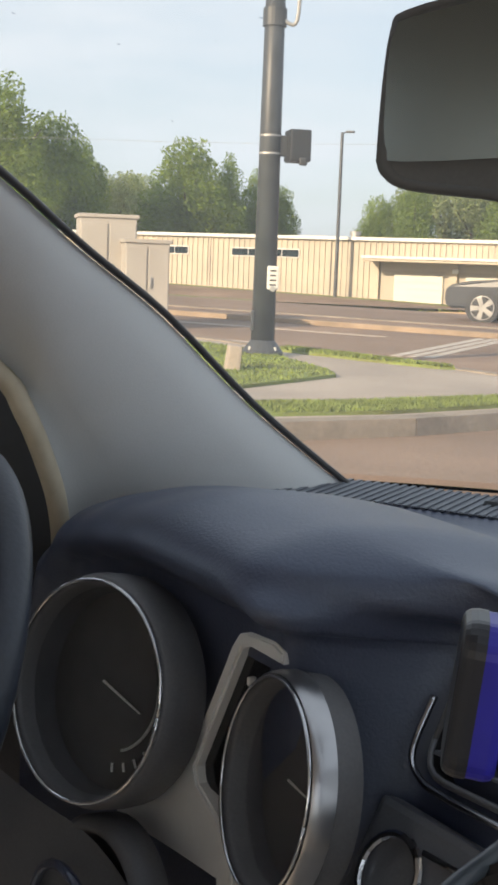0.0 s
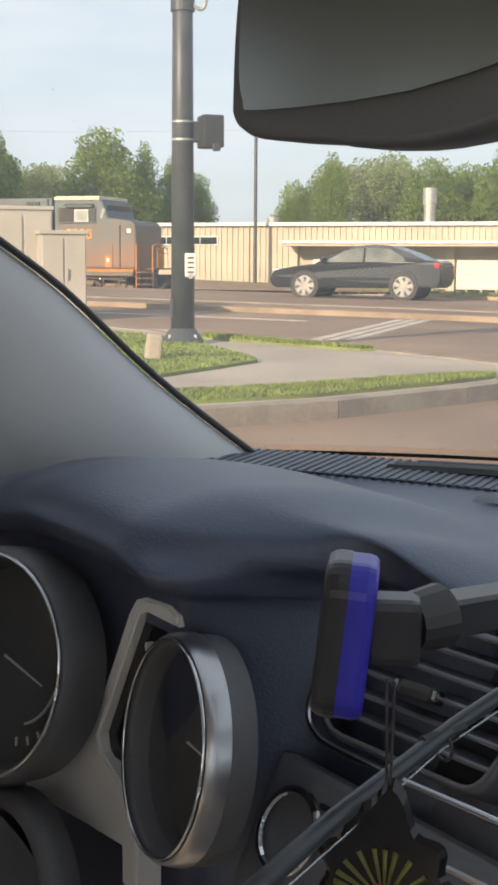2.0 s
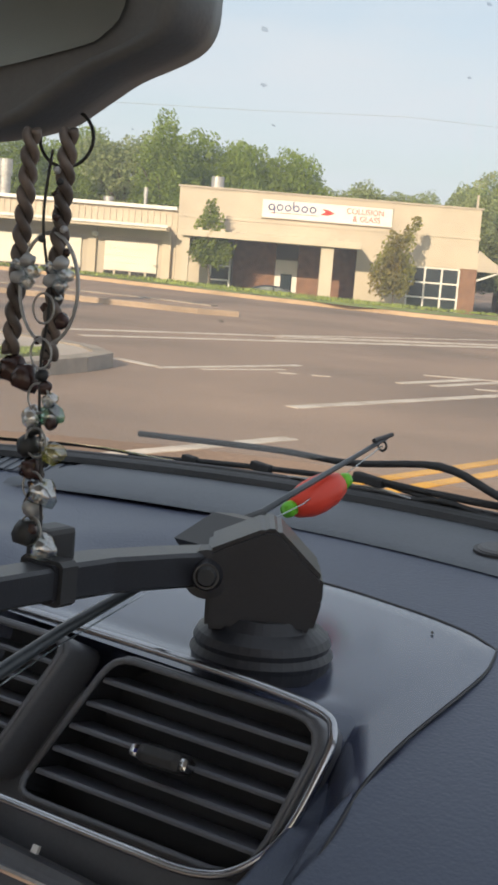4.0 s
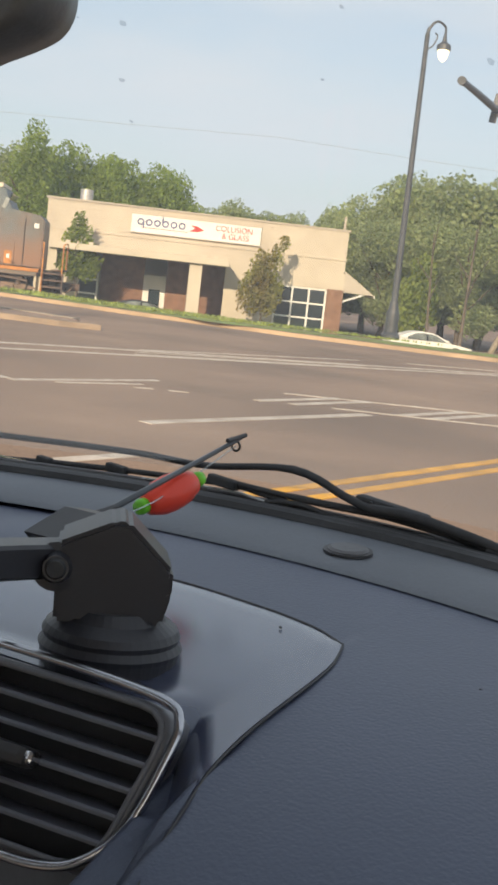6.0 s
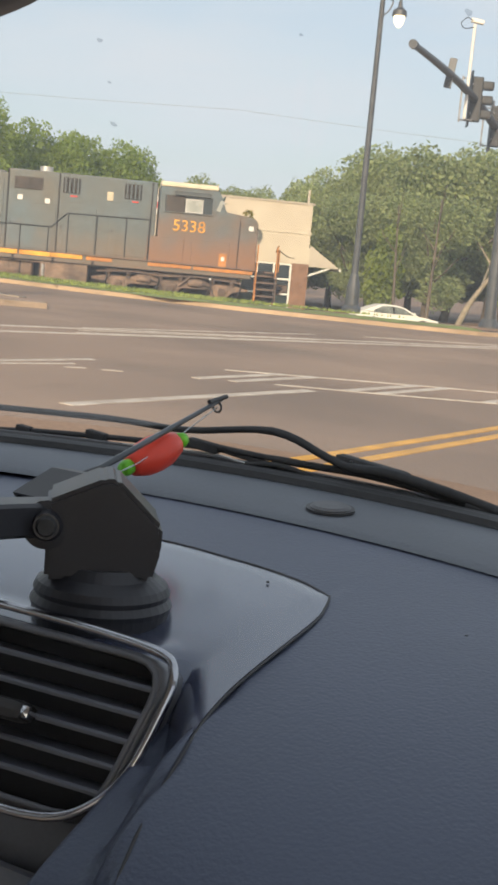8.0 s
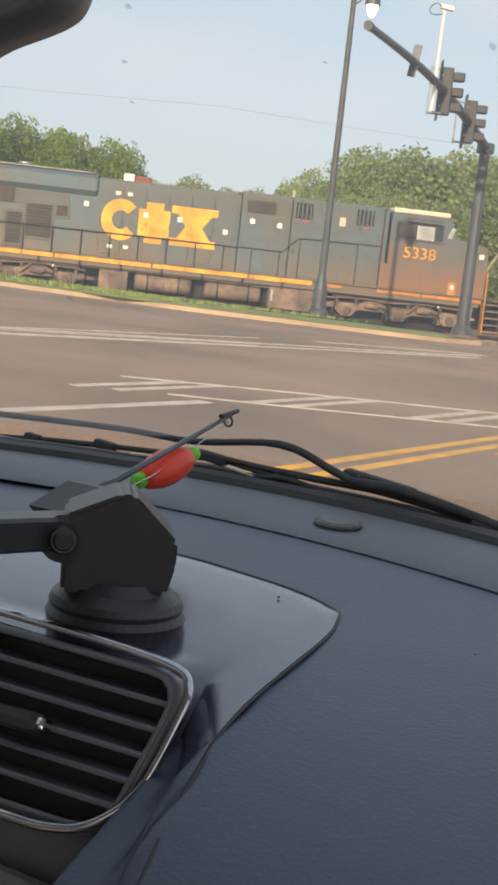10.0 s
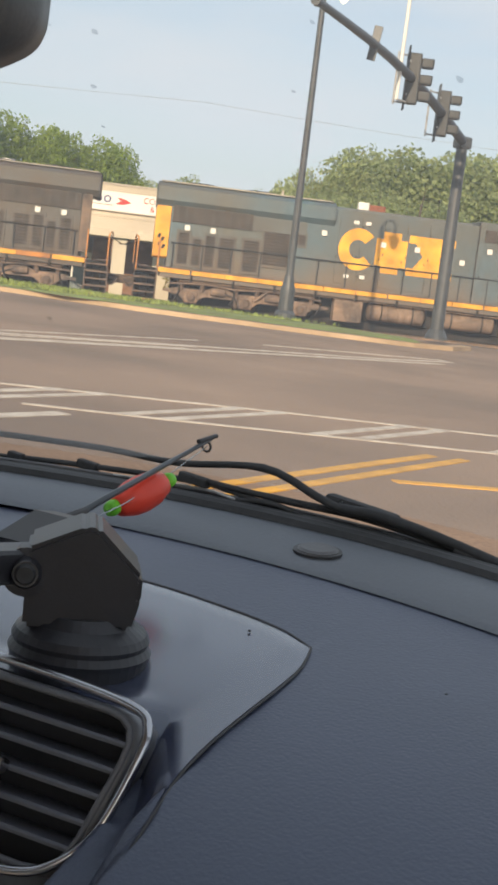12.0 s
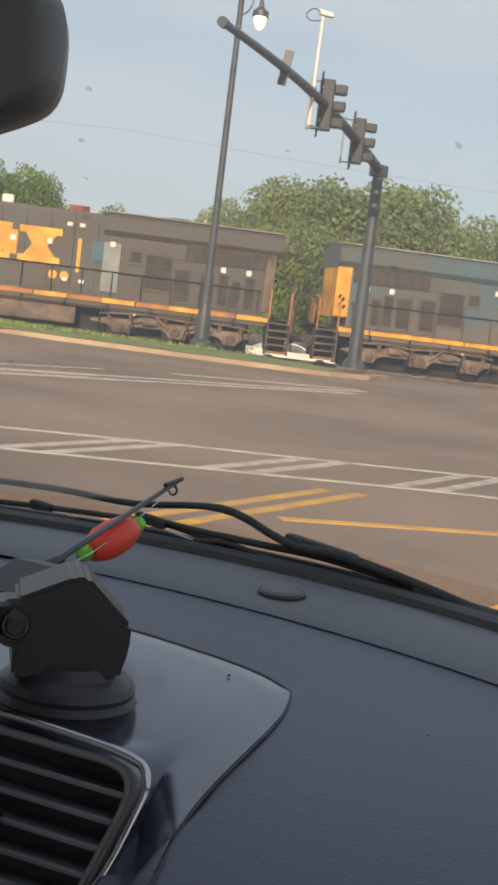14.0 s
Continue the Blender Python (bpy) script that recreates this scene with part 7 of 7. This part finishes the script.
part("wiper_joint", box((-0.362, 0.976, 1.2385), (0.064, 0.013, 0.0105), 0.003, m=pose(0, 0, 0, 0, 6, 0)), M["rubber"], wp)
for u in (-0.378, -0.345):
    part("joint_rivet", spin([(0, 0), (0.0032, 0), (0.0028, 0.002), (0, 0.0024)], 10, pose(u, 0.9690, 1.2390 - 0.1 * (u + 0.36), 90, 0, 0)), M["gloss_black"], wp)
part("blade_lever", tube(smooth_path([(-0.512, 0.970, 1.2355), (-0.47, 0.971, 1.2340), (-0.42, 0.973, 1.2330), (-0.36, 0.974, 1.2330), (-0.30, 0.971, 1.2275), (-0.262, 0.966, 1.2225)], 4), [0.0026] * 6 + [0.0032] * 9 + [0.0026] * 6, 8), M["rubber"], wp, "curved lever over the blade", smooth=True)
part("blade_lever", tube(smooth_path([(-0.475, 0.968, 1.2255), (-0.445, 0.969, 1.2290), (-0.415, 0.969, 1.2250), (-0.398, 0.968, 1.2205)], 4), 0.0024, 8), M["rubber"], wp, smooth=True)
for u, v, z, w in ((-0.520, 0.970, 1.2345, 0.030), (-0.635, 0.970, 1.2262, 0.022), (-0.262, 0.964, 1.2222, 0.026), (-0.325, 0.968, 1.2225, 0.018), (-0.72, 0.970, 1.2195, 0.016)):
    part("blade_clip", box((u, v, z), (w, 0.009, 0.0085), 0.002, m=pose(0, 0, 0, 0, 5, 0)), M["rubber"], wp)

riders = []      # things that ride in the car, each with its place in it


def rider(name, label, category, at, group=""):
    t = thing(name, label, category, car.matrix_basis @ pose(*at), group)
    riders.append((t, pose(*at)))
    return t


# ---- phone mount on the centre panel ----
O = (-0.356, 0.607, 1.195)
mt = rider("phone_mount", "black suction phone mount with long arm and blue magnetic pad", "phone mount", O)


def mp(u, v, z):
    return (u - O[0], v - O[1], z - O[2])


part("suction_cup", spin([(0, -0.014), (0.038, -0.014), (0.0395, 0.0), (0.0405, 0.003), (0.038, 0.007), (0.039, 0.010), (0.037, 0.014), (0.030, 0.019), (0.026, 0.025), (0, 0.025)], 40), M["mount_black"], mt, "black rubber suction cup", smooth=False)
hb = bmesh.new()
hous = [(-0.033, 0.018), (0.026, 0.020), (0.030, 0.037), (0.030, 0.051), (0.004, 0.076), (-0.004, 0.076), (-0.034, 0.062)]
rows = [[(x, y, z) for x, z in hous] for y in (-0.022, 0.024)]
hb = loft(rows, close=True)
vs = list(hb.verts)
hb.faces.new(vs[:7])
hb.faces.new(vs[7:])
bmesh.ops.recalc_face_normals(hb, faces=hb.faces)
bmesh.ops.bevel(hb, geom=hb.edges[:], offset=0.0025, segments=2, affect="EDGES")
bmesh.ops.transform(hb, matrix=pose(0, 0, 0, 0, 0, 38), verts=hb.verts)
part("mount_block", hb, M["mount_black"], mt, "black angular lever block")
kn_c = Vector(mp(-0.372, 0.573, 1.243))
kax = Vector((0.6, -0.78, 0.1)).normalized()
kn = part("pivot_knob", tube([kn_c + kax * -0.02, kn_c + kax * 0.004, kn_c + kax * 0.005, kn_c + kax * 0.012], [0.0135, 0.0135, 0.009, 0.007], 20), M["mount_black"], mt)
part("pivot_screw", tube([kn_c + kax * 0.012, kn_c + kax * 0.016], [0.006, 0.0045], 12), M["rubber"], kn)


def bar(points, w, h):
    rows_ = []
    for i, p in enumerate(points):
        p = Vector(p)
        d = (Vector(points[min(i + 1, len(points) - 1)]) - Vector(points[max(i - 1, 0)])).normalized()
        n = d.cross(Vector((0, 0, 1))).normalized()
        up = n.cross(d)
        rows_.append([p + n * w * a + up * h * b for a, b in ((-0.5, -0.4), (-0.4, -0.5), (0.4, -0.5), (0.5, -0.4), (0.5, 0.4), (0.4, 0.5), (-0.4, 0.5), (-0.5, 0.4))])
    bm_ = loft(rows_, close=True)
    v_ = list(bm_.verts)
    bm_.faces.new(v_[:8])
    bm_.faces.new(v_[-8:])
    return bm_


ARM = [(-0.378, 0.602, 1.243), (-0.385, 0.555, 1.2465), (-0.392, 0.51, 1.249), (-0.391, 0.465, 1.251)]
part("arm", bar([mp(*p) for p in ARM], 0.024, 0.019), M["mount_black"], mt, "black telescopic arm")
part("arm_inner", bar([mp(-0.391, 0.475, 1.2505), mp(-0.381, 0.392, 1.2555)], 0.021, 0.0165), M["mount_black"], mt)
part("arm_collar", bar([mp(-0.3912, 0.478, 1.2505), mp(-0.3905, 0.467, 1.251)], 0.028, 0.0225), M["black"], mt)
part("arm_clip", box(mp(-0.400, 0.482, 1.266), (0.016, 0.02, 0.018), 0.003), M["black"], mt)
hk = loft([[mp(u, v, z) for v, z in ((0.60, 1.250), (0.635, 1.2615), (0.655, 1.2585), (0.652, 1.246), (0.61, 1.24))] for u in (-0.420, -0.386)], close=True)
part("release_lever", thicken(hk, 0.002), M["black"], mt)
part("ball_joint", tube([mp(-0.3815, 0.394, 1.2555), mp(-0.382, 0.376, 1.2545)], [0.014, 0.0125], 16), M["black"], mt)
part("pad_neck", box(mp(-0.3825, 0.368, 1.2535), (0.024, 0.022, 0.028), 0.004, m=pose(0, 0, 0, 0, 0, 50)), M["mount_black"], mt)
PM = Matrix.Translation(mp(-0.3975, 0.355, 1.2495)) @ pose(0, 0, 0, 0, 0, 50) @ pose(0, 0, 0, 0, 6, 0) @ Matrix.Diagonal((0.85, 0.9, 0.86, 1))


def pad_slab(layers):
    """A slab with well rounded corners; layers: (place across it, inset)."""
    outline = []
    for cy, cz, a0 in ((0.010, 0.024, 0), (-0.010, 0.024, 90), (-0.010, -0.024, 180), (0.010, -0.024, 270)):
        outline += [(cy, cz, radians(a0 + 15 * n)) for n in range(7)]
    bm_ = loft([[PM @ Vector((x, cy + (0.015 - d) * math.cos(a), cz + (0.015 - d) * math.sin(a))) for cy, cz, a in outline] for x, d in layers], close=True)
    v_, n_ = list(bm_.verts), len(outline)
    bm_.faces.new(v_[:n_])
    bm_.faces.new(v_[-n_:])
    return bm_


part("pad_rim", pad_slab([(-0.001, 0.0006), (0.008, 0.0004), (0.0115, 0.0014), (0.0128, 0.0032)]), M["blue"], mt, "bright blue rim of the pad")
part("pad_face", pad_slab([(-0.0128, 0.0045), (-0.0118, 0.0024), (-0.0095, 0.0008), (-0.006, 0.0), (-0.0008, 0.0)]), M["mount_black"], mt, "black magnetic face")

# ---- fishing rod with float ----
R0 = (-0.427, 0.838, 1.293)
rd = rider("fishing_rod", "thin grey fishing rod lying across the dashboard", "fishing rod", R0)


def rp_(u, v, z):
    return (u - R0[0], v - R0[1], z - R0[2])


ROD = [(-0.427, 0.838, 1.293), (-0.418, 0.70, 1.262), (-0.412, 0.60, 1.238), (-0.405, 0.50, 1.217), (-0.397, 0.42, 1.197), (-0.385, 0.34, 1.175), (-0.36, 0.24, 1.148)]
part("blank", tube([rp_(*p) for p in ROD], [0.0016, 0.0022, 0.0028, 0.0034, 0.004, 0.0045, 0.005], 10), M["rod"], rd, smooth=True)
for i, (p, r_) in enumerate((((-0.4265, 0.832, 1.2875), 0.0035), ((-0.4165, 0.668, 1.249), 0.005), ((-0.395, 0.41, 1.189), 0.006))):
    g = part("line_guide", tube([Vector(rp_(*p)) + Vector((r_ * math.cos(a), 0, r_ * math.sin(a))) for a in [2 * math.pi * k / 16 for k in range(17)]], 0.0009, 6), M["black"], rd)
    part("guide_wrap", tube([Vector(rp_(*p)) + Vector((0, -0.012, 0.0045)), Vector(rp_(*p)) + Vector((0, 0.012, 0.0075))], 0.0018 if i == 0 else 0.003, 8), M["black"], g)
part("fishing_line", tube([rp_(*p) for p in ((-0.4265, 0.832, 1.2875), (-0.4245, 0.775, 1.268), (-0.4215, 0.73, 1.256), (-0.4165, 0.668, 1.2465), (-0.404, 0.50, 1.2105), (-0.395, 0.41, 1.188), (-0.36, 0.24, 1.138))], 0.0005, 5), CRYSTAL, rd, "clear fishing line")
fl = rider("fishing_float", "bright orange-red fishing float with green ends", "fishing float", (-0.4285, 0.757, 1.2585))
fd = Vector((0.013, 0.083, 0.026)).normalized()
FM = Matrix.Translation((0, 0, 0)) @ fd.to_track_quat("Z", "Y").to_matrix().to_4x4()
part("float_body", spin([(0.0045, -0.0245), (0.0085, -0.021), (0.0122, -0.010), (0.0130, 0.0), (0.0122, 0.010), (0.0085, 0.021), (0.0045, 0.0245)], 24, FM), M["float_red"], fl, smooth=True)
for sgn in (-1, 1):
    part("float_end", spin([(0.0, 0.023), (0.0052, 0.0232), (0.0056, 0.028), (0.0044, 0.0315), (0.0, 0.032)], 16, FM @ (pose(0, 0, 0, 180) if sgn < 0 else pose(0, 0, 0))), M["float_green"], fl, "lime green end cap", smooth=True)

# ---- beads hanging from the mirror ----
C0 = (-0.33, 0.40, 1.462)
ch = rider("hanging_beads", "twisted brown cord and bead charms hanging from the mirror", "charm", C0)
M["cord"], M["bead"], M["green_glass"], M["yellow_glass"] = mat("cord", (0.155, 0.125, 0.105), 0.45, vary=0.3, scale=60), mat("bead", (0.06, 0.03, 0.025), 0.25, vary=0.3, scale=80), pane_mat("green_glass", 0.30, (0.45, 0.72, 0.58), 0.15), pane_mat("yellow_glass", 0.30, (0.85, 0.80, 0.35), 0.15)


def blob(c, r, squash=1.0, seed=0):
    bm_ = bmesh.new()
    bmesh.ops.create_icosphere(bm_, subdivisions=2, radius=1.0)
    for v in bm_.verts:
        v.co = Vector(c) + Vector((v.co.x, v.co.y, v.co.z * squash)) * r * (1 + 0.42 * noise.noise(v.co * 1.5 + Vector((seed, 0, 0))))
    return bm_


for k, (u0, u1) in enumerate(((-0.0105, -0.0165), (0.0105, 0.0065))):
    for ph in (0, math.pi):
        part("twisted_cord", tube([(u0 + (u1 - u0) * t + 0.0019 * math.cos(36 * t + ph), 0.0019 * math.sin(36 * t + ph), -0.004 - 0.090 * t) for t in [i / 80 for i in range(81)]], 0.0021, 8), M["cord"], ch, smooth=True)
part("ring", tube([(-0.022 + 0.016 * math.cos(a), 0.030, -0.004 + 0.012 * math.sin(a)) for a in [2 * math.pi * i / 28 for i in range(29)]], 0.0008, 6), M["signal"], ch)
part("wire_ring", tube([(0.006 + 0.0165 * math.cos(a), -0.002, -0.066 + 0.022 * math.sin(a)) for a in [2 * math.pi * i / 28 for i in range(29)]], 0.0008, 6), M["galv"], ch)
r_ = random.Random(9)
part("chain", tube(smooth_path([(0.006, -0.004, -0.012), (0.003, -0.004, -0.04), (0.009, -0.004, -0.07), (0.006, -0.004, -0.1), (0.010, -0.004, -0.14), (0.012, -0.004, -0.165)]), 0.0006, 6), M["signal"], ch)
for k in range(34):
    t = k / 33
    big = r_.uniform(0.0016, 0.0034) if t > 0.3 else 0.0015
    ma_ = r_.choice([M["bead"], M["signal"], CRYSTAL, M["galv"], M["bead"], CRYSTAL])
    if k % 4 == 0 and t > 0.3:
        part("wire_loop", tube([(0.008 + 0.006 * math.cos(a), -0.006, -0.02 - 0.148 * t + 0.006 * math.sin(a)) for a in [2 * math.pi * i / 18 for i in range(19)]], 0.0005, 5), M["galv"], ch)
    part("bead", blob((0.008 + r_.uniform(-0.007, 0.007), -0.003 + r_.uniform(-0.003, 0.003), -0.02 - 0.148 * t), big, 1.0, k), ma_, ch, smooth=True)
for c, r2, ma_ in (((-0.013, 0, -0.101), 0.0075, M["bead"]), ((-0.003, -0.003, -0.103), 0.007, M["bead"]), ((0.013, -0.003, -0.116), 0.006, M["green_glass"]), ((0.004, -0.004, -0.118), 0.006, CRYSTAL), ((0.017, -0.004, -0.131), 0.0055, M["yellow_glass"]), ((0.001, -0.003, -0.130), 0.006, M["signal"]), ((0.004, -0.004, -0.139), 0.0055, M["bead"]), ((0.012, -0.004, -0.148), 0.007, CRYSTAL), ((0.006, -0.004, -0.155), 0.005, M["galv"]), ((0.004, -0.004, -0.166), 0.007, M["signal"]), ((0.014, -0.004, -0.170), 0.0065, CRYSTAL)):
    part("charm_bead", blob(c, r2 * 0.84, 1.0, r2 * 900), ma_, ch, smooth=True)
for cx in (-0.004, 0.015):
    for k in range(5):
        part("flower_bead", blob((cx + 0.0045 * math.cos(1.257 * k), -0.006, -0.060 + 0.0045 * math.sin(1.257 * k)), 0.0034, 0.8, k), M["galv"] if k % 2 else CRYSTAL, ch, smooth=True)

# ---- air freshener under the phone pad ----
A0 = (-0.373, 0.36, 1.235)
af = rider("air_freshener", "dark scalloped hanging air freshener with a painted sunburst", "air freshener", A0)
for o in (-0.0025, 0.0025):
    part("string", tube([(o, 0, 0.0), (o * 0.4, 0, -0.052)], 0.0007, 5), M["black"], af)
out = []
for i in range(72):
    a = 2 * math.pi * i / 72
    rr = 0.030 + 0.0028 * math.cos(9 * a)
    ztop = 0.016 * math.exp(-((a - math.pi / 2) / 0.35) ** 2)
    out.append((rr * math.cos(a), rr * math.sin(a) + ztop))
rows = [[(x * k, y, -0.088 + z * k) for x, z in out] for k, y in ((0.0001, -0.0022), (0.9, -0.0022), (1.0, 0.0), (0.9, 0.0022), (0.0001, 0.0022))]
af_m = loft(rows, close=True)
bmesh.ops.transform(af_m, matrix=pose(0, 0, 0, 0, 0, 30), verts=af_m.verts)
bd_ = part("disc", af_m, M["gloss_black"], af, smooth=False)
M["ray"], M["core"] = mat("ray", (0.17, 0.16, 0.04), 0.5, vary=0.3, scale=90), mat("core", (0.42, 0.06, 0.09), 0.5, vary=0.3, scale=120)
for k in range(11):
    a = math.radians(10 + 16 * k + 4 * math.sin(5 * k))
    bm = tube([(0.008 * math.cos(a), -0.0026, 0.008 * math.sin(a)), (0.023 * math.cos(a), -0.0026, 0.023 * math.sin(a))], [0.0006, 0.0013], 5)
    bmesh.ops.transform(bm, matrix=pose(0, 0, -0.095, 0, 0, 30), verts=bm.verts)
    part("painted_ray", bm, M["ray"], bd_)
bm = blob((0, -0.008, 0), 0.0095, 0.8, 2)
bmesh.ops.transform(bm, matrix=pose(0, 0, -0.094, 0, 0, 30) @ Matrix.Diagonal((1, 0.25, 1, 1)), verts=bm.verts)
part("painted_core", bm, M["core"], bd_)


# ---- what moves ----
def motions():
    car_rows = [(r[0], car_pose(r) @ pose(0, 0, 0, 0, 0, HEADING)) for r in CAR_ROWS]
    walk(car, car_rows)
    for ob, at in riders:
        walk(ob, [(t, m @ at) for t, m in car_rows])
    train = [(0.0, -36.8), (2.1, -26.3), (4.3, -15.25), (6.5, -4.2), (9.0, 8.42), (11.3, 19.88), (12.5, 25.71), (14.0, 33.05)]
    walk(lead_loco, [(t, along_pose(s, SIDE_Q, RAIL_TOP)) for t, s in train])
    walk(second_loco, [(t, along_pose(s - 19.05 - 2.3 - 19.05, SIDE_Q, RAIL_TOP)) for t, s in train])
    # one second of the street's traffic: the middle of each car along the far street
    walk(suv_car, [(t, on_road(s, 33.4, True)) for t, s in ((0.0, -6.1), (0.2, -9.55), (0.4, -12.97), (0.5, -14.64), (1.0, -23.2), (2.0, -40.3), (14.0, -246.0))])
    walk(sedan_car, [(t, on_road(s + 0.3, q, True)) for t, s, q in ((0.0, 24.0, 29.0), (1.0, 7.2, 30.6), (1.5, -1.0, 32.6), (2.0, -9.6, 35.4), (2.2, -12.9, 35.5), (2.5, -18.5, 35.5), (3.0, -27.8, 35.5), (14.0, -232.0, 35.5))])


motions()
